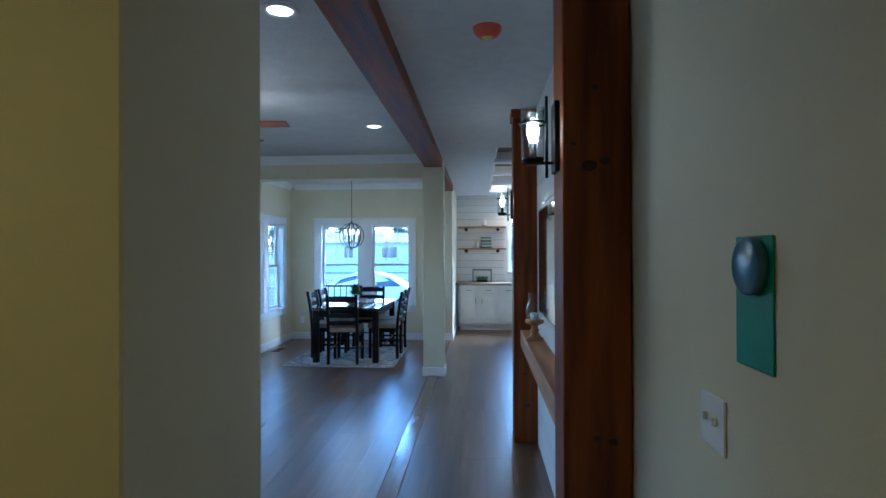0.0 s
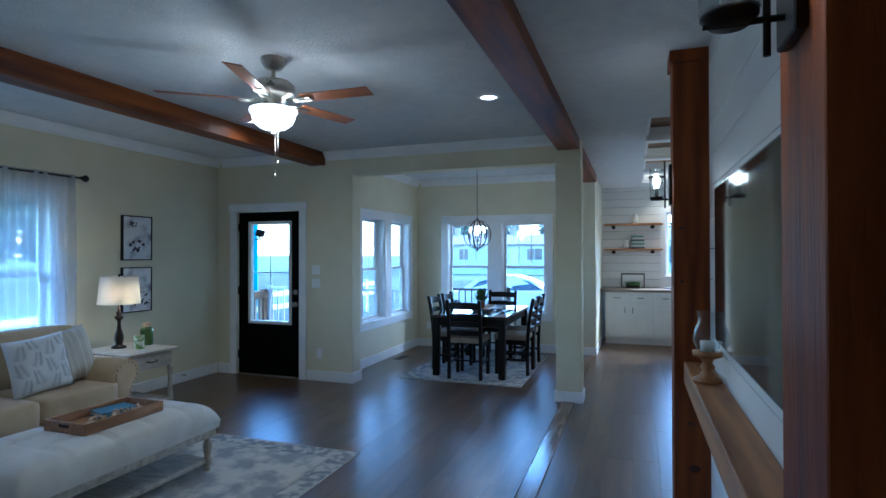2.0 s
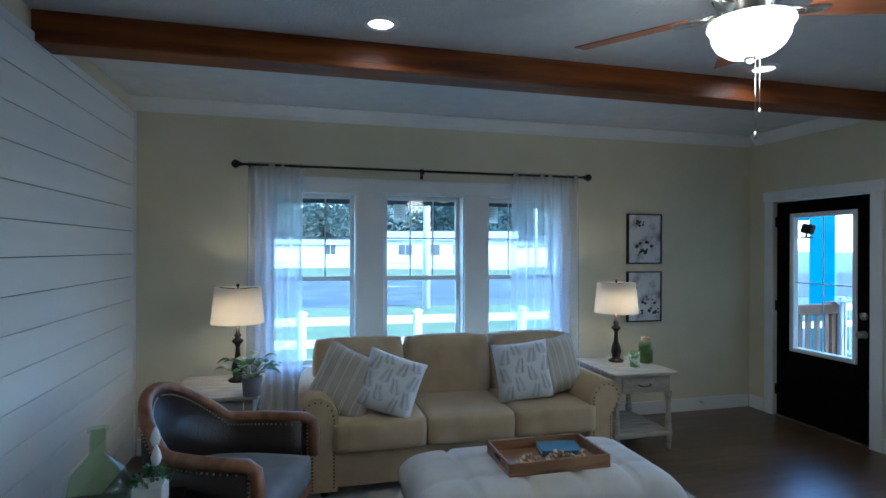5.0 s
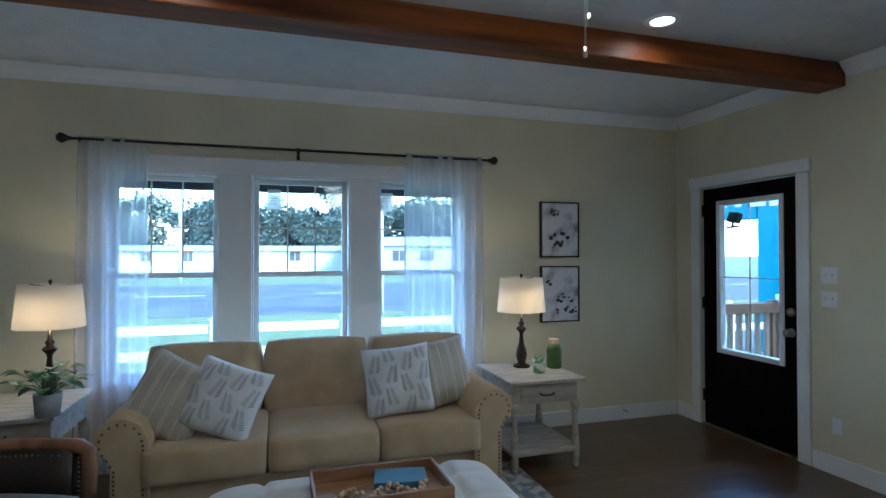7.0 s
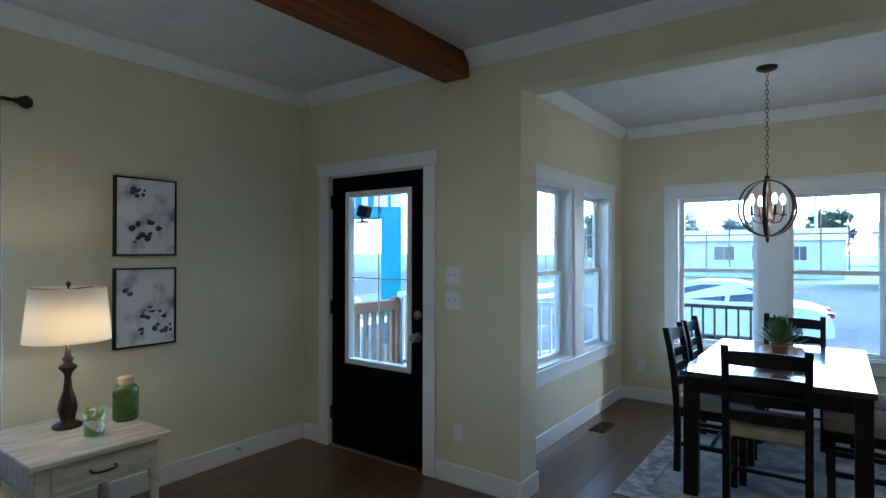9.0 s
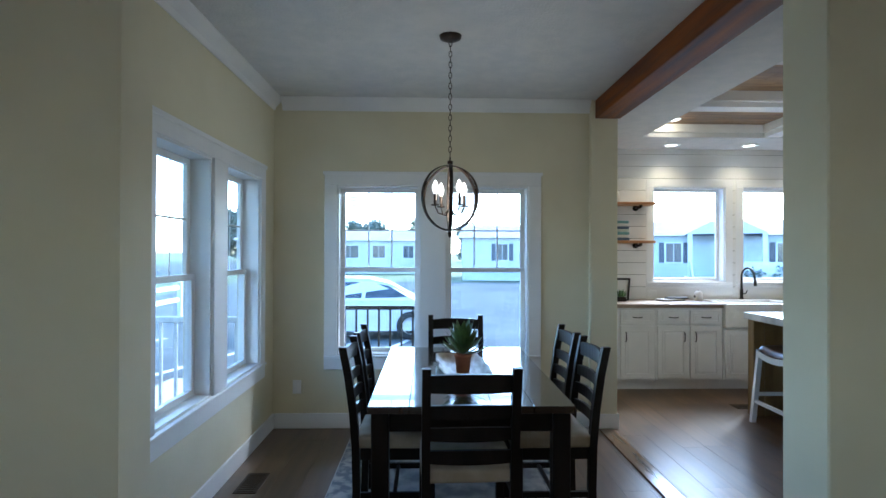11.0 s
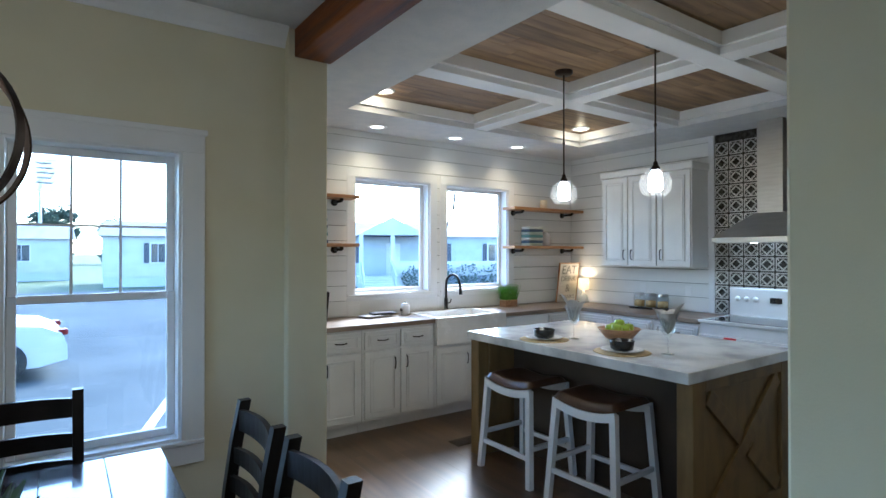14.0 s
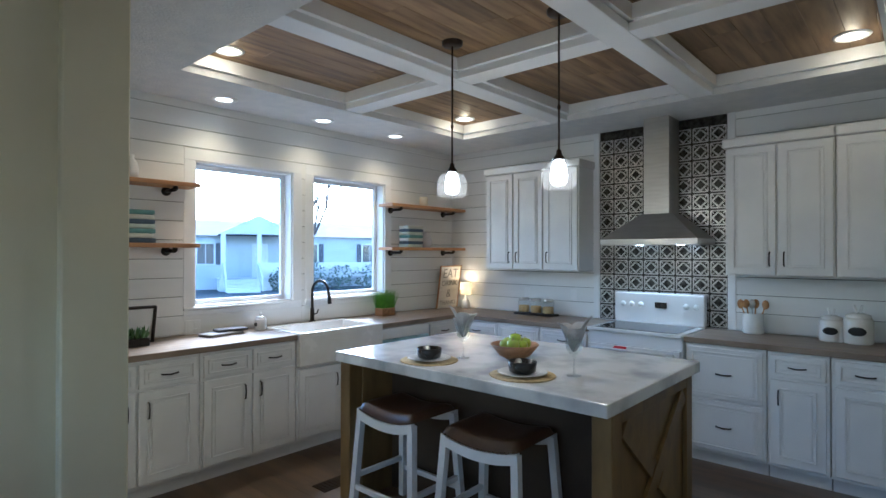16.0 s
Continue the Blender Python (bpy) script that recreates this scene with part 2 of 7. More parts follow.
def part(name, bm, material, parent=None, label="", m=None):
    ob = new(name, mesh_of(bm, material, name))
    ob.parent = parent
    if m is not None:
        ob.matrix_basis = m
    return tagged(ob, label) if label else ob


def thing(name, m, label, category, group="", kind=""):
    ob = new(name)
    ob.empty_display_size = 0.1
    ob.matrix_basis = m
    return tagged(ob, label, category, group, kind)


def solid(name, bm, material, label, category="", kind="structure", group=""):
    return tagged(part(name, bm, material), label, category, group, kind)


def share(name, me, parent, m):
    ob = new(name, me)
    ob.parent = parent
    ob.matrix_basis = m
    return ob


def holed(axis, face, back, a0, a1, z0, z1, holes):
    """A wall across one axis, from its face to its back, with rectangular holes (a0, a1, z0, z1)."""
    bm = bmesh.new()
    cuts = sorted({a0, a1, *[h[0] for h in holes], *[h[1] for h in holes]})
    lo, hi = min(face, back), max(face, back)
    for p, q in zip(cuts, cuts[1:]):
        spans = sorted((h[2], h[3]) for h in holes if h[0] <= p + 1e-6 and h[1] >= q - 1e-6)
        z = z0
        for s, e in spans + [(z1, z1)]:
            if s > z + 1e-6:
                if axis == "x":
                    box(bm, lo, p, z, hi, q, s)
                else:
                    box(bm, p, lo, z, q, hi, s)
            z = e
    bmesh.ops.remove_doubles(bm, verts=bm.verts[:], dist=1e-5)
    return bm


# ---- structure ----
H = 2.72
HK = 2.665
XW, YD, XS, YN, XP, YK, XE = -4.94, 6.5, -3.28, 9.22, -0.66, 11.0, 3.62
YS, XH = 0.86, 0.535
WIN_W = [(1.84, 2.55), (2.775, 3.485), (3.70, 4.39)]
WIN_S = [(7.26, 7.945), (8.155, 8.84)]
WIN_N = [(-2.755, -2.07), (-1.855, -1.17)]
WIN_K = [(0.62, 1.468), (1.683, 2.545)]
KB, KT = 1.115, 2.228
ZB, ZT = 0.60, 2.005

solid("wall_west", holed("x", XW, XW - 0.16, 0.76, 6.66, 0, H, [(a, b, ZB, ZT + 0.045) for a, b in WIN_W]), M_WALL, "cream painted living room wall with three windows", "wall")
solid("wall_entry", holed("y", YD, YD + 0.2, XW, -3.0, 0, H, [(-4.645, -3.715, 0, 2.045)]), M_WALL, "cream painted wall with the black entry door", "wall")
solid("wall_dining_west", holed("x", XS, XS - 0.16, 6.7, 9.38, 0, H, [(a, b, ZB, ZT) for a, b in WIN_S]), M_WALL, "cream painted dining wall with two windows", "wall")
solid("wall_dining_north", holed("y", YN, YN + 0.16, XS, XP, 0, H, [(a, b, ZB, ZT) for a, b in WIN_N]), M_WALL, "cream painted dining wall with two windows", "wall")
solid("wall_pier", Bx(XP, 9.17, 0, -0.435, YK, H, bev=0.006), M_WALL, "cream painted end of a partition between dining area and kitchen", "wall")
solid("wall_kitchen_north", holed("y", YK, YK + 0.16, -0.435, XE + 0.16, 0, H, [(a, b, KB, KT) for a, b in WIN_K]), M_SHIP, "white kitchen wall behind shiplap boards", "wall")
solid("wall_kitchen_east", Bx(XE, 5.2, 0, XE + 0.14, YK, H), M_SHIP, "white kitchen wall behind the range", "wall")
solid("wall_kitchen_south", Bx(XH + 0.14, 5.06, 0, XE + 0.14, 5.2, H), M_WALL, "plain cream wall closing the kitchen", "wall")
solid("wall_media", Bx(XH, -1.6, 0, XH + 0.14, 5.2, H), M_WALL, "cream painted hallway and media wall", "wall")
solid("wall_hall_south", Bx(-1.8, -1.6, 0, XH, -1.46, H), M_WALL, "plain cream wall closing the hallway", "wall")
solid("wall_hall_west", Bx(-1.94, -1.6, 0, -1.8, 0.76, H), M_WALL, "plain cream wall closing the hallway", "wall")
solid("wall_south", Bx(XW, 0.74, 0, -0.95, YS, H), M_WALL, "wall between hallway and living room", "wall")
solid("wall_stub", Bx(-0.95, 0.60, 0, -0.465, 1.10, H, bev=0.004), M_WALL, "cream painted wall end beside the hallway opening", "wall")
solid("wall_header", Bx(-3.0, YD, 2.44, -0.40, YD + 0.2, H, bev=0.004), M_WALL, "cream header over the dining room opening", "wall")

# ceilings: a plain sheet with a coffered opening over the kitchen
TX0, TX1, TY0, TY1, TZ = 0.225, 2.985, 5.83, 10.31, 2.80


def ceiling_sheet():
    bm = bmesh.new()
    for a, b, c, d, z in ((XW - 0.16, 0.80, -0.52, 9.4, H), (-0.52, 0.80, TX0, YK + 0.16, HK), (-1.95, -1.7, TX0, 0.80, HK), (TX1, -1.7, XE + 0.2, YK + 0.16, HK), (TX0, -1.7, TX1, TY0, HK), (TX0, TY1, TX1, YK + 0.16, HK)):
        box(bm, a, b, z, c, d, H + 0.2)
    return bm


solid("ceiling", ceiling_sheet(), M_CEIL, "white textured ceiling", "ceiling")


def coffers():
    bm = bmesh.new()
    w = 0.08
    for y in (6.91, 8.07, 9.23):
        box(bm, TX0, y - w, HK + 0.004, TX1, y + w, TZ - 0.002, bev=0.003)
    xm = 1.59
    ys = [TY0, 6.91 - w, 6.91 + w, 8.07 - w, 8.07 + w, 9.23 - w, 9.23 + w, TY1]
    for a, b in zip(ys[::2], ys[1::2]):
        box(bm, xm - w, a, HK + 0.005, xm + w, b, TZ - 0.002, bev=0.003)
        for p, q in ((TX0, xm - w), (xm + w, TX1)):
            for (c, d, e, f) in ((p, a, p + 0.03, b), (q - 0.03, a, q, b), (p, a, q, a + 0.03), (p, b - 0.03, q, b)):
                box(bm, c, d, HK + 0.05, e, f, TZ - 0.003)
    return bm


solid("ceiling_coffer", coffers(), M_WHITE, "white painted coffer beams over the kitchen", "ceiling")


def coffer_planks():
    bm = bmesh.new()
    y = TY0
    rnd = random.Random(5)
    while y < TY1:
        x = TX0 - rnd.random() * 0.9
        while x < TX1:
            x1 = x + 1.2
            if x1 > TX0:
                box(bm, max(x, TX0), y, TZ, min(x1, TX1), min(y + 0.15, TY1), TZ + 0.012, bev=0.002)
            x = x1 + 0.001
        y += 0.1515
    return bm


solid("ceiling_planks", coffer_planks(), M_CEILWOOD, "grey-brown wood planks in the ceiling coffers", "ceiling")

# beams, column
for nm, x0, x1, y0, y1, lab in (("beam", -0.635, -0.41, 1.10, 6.5, "stained cedar ceiling beam along the room's middle line"), ("beam", -0.625, -0.415, 6.7, 9.17, "stained cedar ceiling beam between dining area and kitchen"), ("beam", -3.555, -3.36, YS, YD - 0.001, "stained cedar ceiling beam over the sofa side")):
    tagged(part(nm, Bx(x0, y0, 2.565, x1, y1, H - 0.001, bev=0.008, seg=2), M_CEDAR_Y), lab, "beam", "ceiling beams", "structure")

_col = thing("column", pose(-0.525, 6.622, 0), "square cream column with white base trim", "column", "", "structure")
part("shaft", Bx(-0.13, -0.125, 0, 0.125, 0.115, 2.44, bev=0.006), M_WALL, _col)
part("capital", Bx(-0.13, -0.126, 2.44, 0.125, -0.12, 2.565), M_WALL, _col)
part("base_trim", Bx(-0.144, -0.139, 0, 0.139, 0.129, 0.11, bev=0.006), M_WHITE, _col)

# baseboards
for i, (x0, y0, x1, y1) in enumerate(((XW, 0.90, XW + 0.015, 6.48), (XW + 0.017, YD - 0.015, -4.75, YD), (-3.61, YD - 0.015, -3.0, YD), (-3.0, YD - 0.015, -2.985, YD + 0.215), (XS, YD + 0.2, -3.0, YD + 0.215), (XS, YD + 0.22, XS + 0.015, YN - 0.001), (XS + 0.017, YN - 0.015, XP - 0.001, YN), (XP - 0.012, 9.158, -0.423, 9.17), (-0.435, 9.171, -0.423, 10.3), (-0.465, 0.60, -0.453, 1.112), (-0.95, 1.10, -0.466, 1.112), (XH - 0.012, -1.4, XH, 1.6), (XH - 0.012, 4.45, XH, 5.2))):
    tagged(part("baseboard", Bx(x0, y0, 0, x1, y1, 0.125, bev=0.004), M_WHITE), "white painted baseboard", "baseboard", "", "structure")


def crown(name, p, q, inward):
    """A crown moulding from p to q along the ceiling; inward: the way from the wall."""
    prof = [(0.0, 0.0), (0.008, 0.0), (0.012, 0.012), (0.02, 0.03), (0.045, 0.055), (0.06, 0.075), (0.07, 0.09), (0.07, 0.10), (0.0, 0.10)]
    bm = bmesh.new()
    rows = []
    for end in (p, q):
        rows.append([bm.verts.new((end[0] + inward[0] * a, end[1] + inward[1] * a, H - 0.1 + b - 0.0005)) for a, b in prof])
    n = len(prof)
    for i in range(n):
        bm.faces.new((rows[0][i], rows[0][(i + 1) % n], rows[1][(i + 1) % n], rows[1][i]))
    bm.faces.new(rows[0])
    bm.faces.new(rows[1][::-1])
    return tagged(part(name, bm, M_WHITE), "white crown moulding under the ceiling", "moulding", "", "structure")


crown("trim", (XW, YS), (XW, YD), (1, 0))
crown("trim", (XW + 0.07, YD), (-3.56, YD), (0, -1))
crown("trim", (-3.355, YD), (-0.625, YD), (0, -1))
crown("trim", (XS, YD + 0.2), (XS, YN), (1, 0))
crown("trim", (XS + 0.07, YN), (XP, YN), (0, -1))
crown("trim", (XS + 0.07, YD + 0.2), (-0.625, YD + 0.2), (0, 1))


# windows: lined openings with trim boards, two sashes, bars and panes
def window(name, m, spans, zb, zt, label, hung=True, bars=(3, 2), reveal=0.10, cap=True, t=0.105, apron=0.115):
    """Local x along the wall, y into the wall, z up; spans of the openings along x."""
    w = thing(name, m, label, "window", "", "structure")
    d = 0.02
    x0, x1 = spans[0][0] - t, spans[-1][1] + t
    part("window_trim", Bx(x0 - 0.0, -d, zt, x1 + 0.0, 0, zt + t, bev=0.003), M_WHITE, w)
    if cap:
        part("head_cap", Bx(x0 - 0.012, -d - 0.008, zt + t - 0.02, x1 + 0.012, -0.001, zt + t + 0.008, bev=0.003), M_WHITE, w)
    part("window_trim", Bx(x0, -d, zb - apron, x1, 0, zb - 0.022, bev=0.003), M_WHITE, w)
    part("window_sill", Bx(x0 - 0.0, -d - 0.012, zb - 0.02, x1 + 0.0, 0.0, zb, bev=0.004), M_WHITE, w)
    edges = [x0] + [v for s in spans for v in s] + [x1]
    for a, b in zip(edges[::2], edges[1::2]):
        part("window_trim", Bx(a, -d, zb, b, 0, zt, bev=0.003), M_WHITE, w)
    for a, b in spans:
        jam = bmesh.new()
        for q in ((a - 0.001, 0, zb - 0.001, a + 0.012, 0.15, zt), (b - 0.012, 0, zb, b + 0.001, 0.15, zt), (a + 0.012, 0, zt - 0.012, b - 0.012, 0.15, zt + 0.001), (a + 0.012, 0, zb - 0.001, b - 0.012, 0.15, zb + 0.012)):
            box(jam, *q)
        part("jamb", jam, M_WHITE, w)
        mid = zb + (zt - zb) * 0.5
        sashes = [(mid - 0.02, zt - 0.012, reveal + 0.02, True), (zb + 0.012, mid + 0.02, reveal - 0.012, False)] if hung else [(zb + 0.012, zt - 0.012, reveal, False)]
        for z0, z1, y, top in sashes:
            s = 0.036
            fr = bmesh.new()
            l, r = a + 0.012, b - 0.012
            box(fr, l, y, z0, l + s, y + 0.03, z1, bev=0.003)
            box(fr, r - s, y, z0, r, y + 0.03, z1, bev=0.003)
            box(fr, l + s, y, z0, r - s, y + 0.03, z0 + s, bev=0.003)
            box(fr, l + s, y, z1 - s, r - s, y + 0.03, z1, bev=0.003)
            f = part("window_frame", fr, M_WHITE, w)
            if top and bars:
                br = bmesh.new()
                nx, nz = bars
                for i in range(1, nx):
                    x = l + s + (r - l - 2 * s) * i / nx
                    box(br, x - 0.006, y + 0.009, z0 + s, x + 0.006, y + 0.0105, z1 - s)
                for i in range(1, nz):
                    z = z0 + s + (z1 - z0 - 2 * s) * i / nz
                    box(br, l + s, y + 0.0075, z - 0.006, r - s, y + 0.009, z + 0.006)
                part("grille", br, M_WHITE, f)
            g = part("pane", Bx(l + s, y + 0.012, z0 + s, r - s, y + 0.016, z1 - s), M_GLASS, f)
            g.visible_shadow = False
    return w


window("window_1", pose(XW, 0, 0, 0, 0, 90), WIN_W, ZB, ZT + 0.045, "triple white-trimmed double-hung window behind the sofa")
window("window_2", pose(XS, 0, 0, 0, 0, 90), WIN_S, ZB, ZT, "pair of white-trimmed double-hung dining windows")
window("window_3", pose(0, YN, 0), WIN_N, ZB, ZT, "pair of white-trimmed double-hung dining windows behind the table")
for i in (0, 1):
    window("window_%d" % (4 + i), pose(0, YK, 0), WIN_K[i:i + 1], KB, KT, "white-trimmed fixed window over the kitchen sink", hung=False, cap=False, t=0.088, apron=0.06)

# entry door
door = thing("door_1", pose(-4.64, YD, 0), "closed black entry door with a tall glass light", "door", "", "structure")


def door_slab():
    bm = holed("y", 0.03, 0.075, 0.004, 0.916, 0.012, 2.035, [(0.165, 0.775, 0.655, 1.905)])
    return bm


part("slab", door_slab(), M_BLACKDOOR, door)
_gf = bmesh.new()
for q in ((0.15, 0.018, 0.64, 0.19, 0.085, 1.92), (0.75, 0.018, 0.64, 0.79, 0.085, 1.92), (0.19, 0.018, 0.64, 0.75, 0.085, 0.68), (0.19, 0.018, 1.88, 0.75, 0.085, 1.92)):
    box(_gf, *q, bev=0.006)
_gf = part("light_frame", _gf, M_WHITE, door)
_g = part("pane", Bx(0.19, 0.05, 0.68, 0.75, 0.055, 1.88), M_GLASS, _gf)
_g.visible_shadow = False
_br = bmesh.new()
box(_br, 0.466, 0.044, 0.68, 0.474, 0.049, 1.88)
for z in (1.28, ):
    box(_br, 0.19, 0.042, z - 0.004, 0.75, 0.0435, z + 0.004)
part("grille", _br, M_WHITE, _gf)
for x0, x1 in ((-0.10, -0.002), (0.922, 1.02)):
    part("casing", Bx(x0, -0.018, 0, x1, 0, 2.045, bev=0.004), M_WHITE, door)
part("casing", Bx(-0.115, -0.024, 2.047, 1.035, 0, 2.14, bev=0.004), M_WHITE, door)
part("threshold", Bx(0.0, 0.0, 0.0, 0.92, 0.12, 0.012, bev=0.003), M_NICKEL, door)
for z in (0.25, 1.05, 1.85):
    part("hinge", Bx(-0.003, 0.012, z - 0.05, 0.012, 0.03, z + 0.05, bev=0.002), M_IRON, door)
_k = bmesh.new()
lathe(_k, [(0, 0), (0.033, 0), (0.033, 0.008), (0.012, 0.012), (0.012, 0.03), (0.026, 0.038), (0.03, 0.052), (0.022, 0.066), (0, 0.068)], 20)
part("door_knob", _k, M_NICKEL, door, m=pose(0.845, 0.03, 0.895, 90))
part("deadbolt", La([(0, 0), (0.031, 0), (0.031, 0.012), (0.02, 0.018), (0.009, 0.02), (0.008, 0.03), (0, 0.031)], 20), M_NICKEL, door, m=pose(0.845, 0.03, 1.045, 90))

# ---- more materials ----
M_SOFA = surf("tan_woven_upholstery", (0.43, 0.315, 0.17), (0.51, 0.385, 0.225), 7, 0.9, bump=0.35, fine=400, sheen=0.3)
M_OTTO = surf("pale_linen_upholstery", (0.56, 0.53, 0.47), (0.64, 0.61, 0.55), 7, 0.9, bump=0.3, fine=400, sheen=0.3)
M_NAIL = surf("bronze_nailhead", (0.10, 0.07, 0.045), (0.20, 0.14, 0.09), 30, 0.35, metal=1.0, bump=0)
M_PALEWOOD = surf("whitewashed_wood", (0.34, 0.30, 0.235), (0.51, 0.47, 0.39), 3, 0.6, bump=0.15, stretch=(2, 8, 8), fine=30)
M_CHAIRWOOD = surf("honey_brown_wood", (0.16, 0.07, 0.028), (0.30, 0.14, 0.06), 3, 0.45, bump=0.1, stretch=(6, 6, 1.2), fine=25)
M_CHAIRFAB = surf("blue_grey_upholstery", (0.15, 0.16, 0.19), (0.20, 0.21, 0.24), 9, 0.9, bump=0.25, fine=350, sheen=0.2)
M_LEATHER = surf("dark_brown_leather", (0.012, 0.007, 0.005), (0.022, 0.012, 0.008), 14, 0.34, bump=0.15, fine=120, spec=0.5)
M_DARKWOOD = surf("espresso_stained_wood", (0.004, 0.003, 0.002), (0.011, 0.007, 0.005), 3, 0.36, bump=0.06, stretch=(3, 3, 0.8), fine=25, spec=0.25)
M_RUG = surf("faded_grey_blue_rug", (0.30, 0.30, 0.30), (0.56, 0.53, 0.47), 5.5, 0.95, bump=0.5, fine=260, detail=9, lo=0.42, hi=0.58)
M_RUG2 = surf("rug_border_weave", (0.22, 0.235, 0.26), (0.52, 0.50, 0.45), 14, 0.95, bump=0.5, fine=260, detail=9, lo=0.42, hi=0.58)
M_SHEER = sheer("white_sheer_voile", (0.86, 0.88, 0.95), 0.60)
M_LEAF = surf("green_leaf", (0.035, 0.10, 0.025), (0.10, 0.22, 0.06), 12, 0.45, bump=0.05)
M_LEAF2 = surf("succulent_leaf", (0.035, 0.075, 0.02), (0.13, 0.20, 0.06), 16, 0.4, bump=0.05)
M_GRASS2 = surf("bright_green_blades", (0.08, 0.24, 0.02), (0.16, 0.38, 0.04), 20, 0.5, bump=0)
M_POTGREY = surf("grey_concrete_pot", (0.25, 0.25, 0.26), (0.33, 0.33, 0.34), 16, 0.8, bump=0.2)
M_TERRA = surf("terracotta_pot", (0.30, 0.10, 0.045), (0.38, 0.14, 0.06), 14, 0.7, bump=0.1)
M_TRAYWOOD = surf("oiled_wood_tray", (0.20, 0.10, 0.04), (0.33, 0.18, 0.08), 4, 0.5, bump=0.1, stretch=(8, 1, 8), fine=20)
M_BEAD = surf("wood_beads", (0.36, 0.24, 0.13), (0.55, 0.42, 0.27), 30, 0.5, bump=0.05)
M_BLUEBOOK = surf("blue_book_cover", (0.07, 0.17, 0.24), (0.11, 0.23, 0.31), 12, 0.6)
M_PAPER = surf("paper_pages", (0.70, 0.66, 0.56), (0.78, 0.74, 0.64), 40, 0.8)
M_JAR = surf("green_glazed_jar", (0.035, 0.075, 0.012), (0.09, 0.16, 0.03), 10, 0.3, bump=0.05)
M_CERAMIC = surf("white_ceramic", (0.74, 0.73, 0.70), (0.80, 0.79, 0.77), 9, 0.25, bump=0.02)


def shade_mat(name, rgb):
    m, nt, p = _base(name)
    n, l = nt.nodes, nt.links
    tl, df, mx = n.new("ShaderNodeBsdfTranslucent"), n.new("ShaderNodeBsdfDiffuse"), n.new("ShaderNodeMixShader")
    tl.inputs[0].default_value = df.inputs[0].default_value = (*rgb, 1)
    mx.inputs[0].default_value = 0.5
    l.new(tl.outputs[0], mx.inputs[1])
    l.new(df.outputs[0], mx.inputs[2])
    l.new(mx.outputs[0], n["Material Output"].inputs[0])
    return m


M_SHADE = shade_mat("white_linen_shade", (0.80, 0.74, 0.64))


# ---- ceiling fixtures ----
def can_light(x, y, z, label="lit white recessed ceiling light"):
    c = thing("recessed_light", pose(x, y, z), label, "ceiling light", "recessed ceiling lights")
    part("trim_ring", La([(0.062, 0.0), (0.066, -0.008), (0.092, -0.006), (0.096, 0.0)], 28), M_WHITE, c)
    part("lens", La([(0, -0.002), (0.062, -0.003), (0.062, 0.0)], 28), M_LENS, c)
    return c


LIVING_CANS = [(-3.115, 2.5), (-3.18, 4.92), (-0.95, 4.94), (-0.93, 2.46)]
for x, y in LIVING_CANS:
    can_light(x, y, H)
    spot("can_glow", x, y, H - 0.012, 20, SOFT, 172)
KITCHEN_CANS = [(0.715, 10.73, HK), (1.59, 10.715, HK), (2.42, 10.70, HK), (0.44, 10.12, TZ), (2.766, 10.11, TZ), (2.74, 7.17, TZ), (0.44, 7.2, TZ)]
for x, y, z in KITCHEN_CANS:
    can_light(x, y, z)
    spot("can_glow", x, y, z - 0.012, 8 if z > HK else 32, (1.0, 0.76, 0.44), 165 if z > HK else 128)
    if z > HK:
        bulb_light("can_glow", x, y, z - 0.035, 2.2, (1.0, 0.76, 0.44), 0.03)
can_light(-1.0, -0.4, HK)
spot("can_glow", -1.0, -0.4, HK - 0.012, 33, (1.0, 0.64, 0.12), 150)

_sd = thing("smoke_detector", pose(0.09, 2.62, HK), "round smoke detector in an orange-red dust cover", "smoke detector")
part("cover", La([(0, -0.05), (0.03, -0.05), (0.055, -0.042), (0.07, -0.02), (0.074, 0)], 24), surf("red_plastic_cover", (0.55, 0.06, 0.03), (0.65, 0.10, 0.05), 9, 0.4), _sd)
part("sticker", La([(0, -0.052), (0.026, -0.052), (0.028, -0.049)], 16), surf("yellow_label", (0.6, 0.55, 0.08), (0.7, 0.62, 0.12), 9, 0.5), _sd, "yellow sticker")

# fan
M_BLADE = surf("cherry_fan_blade", (0.22, 0.075, 0.028), (0.34, 0.13, 0.05), 2.5, 0.4, bump=0.05, stretch=(1, 8, 1), fine=20)
fan = thing("ceiling_fan", pose(-2.0, 3.69, H), "five-blade ceiling fan with cherry blades and a lit glass bowl", "ceiling fan")
part("canopy", La([(0.075, 0), (0.078, -0.012), (0.07, -0.04), (0.05, -0.065), (0.02, -0.072), (0, -0.072)], 28), M_NICKEL, fan)
part("downrod", La([(0.013, -0.07), (0.013, -0.14)], 14), M_NICKEL, fan)
part("motor_housing", La([(0.02, -0.125), (0.05, -0.13), (0.10, -0.145), (0.128, -0.17), (0.132, -0.21), (0.12, -0.235), (0.08, -0.25), (0.07, -0.29), (0.05, -0.30), (0, -0.30)], 36), M_NICKEL, fan)
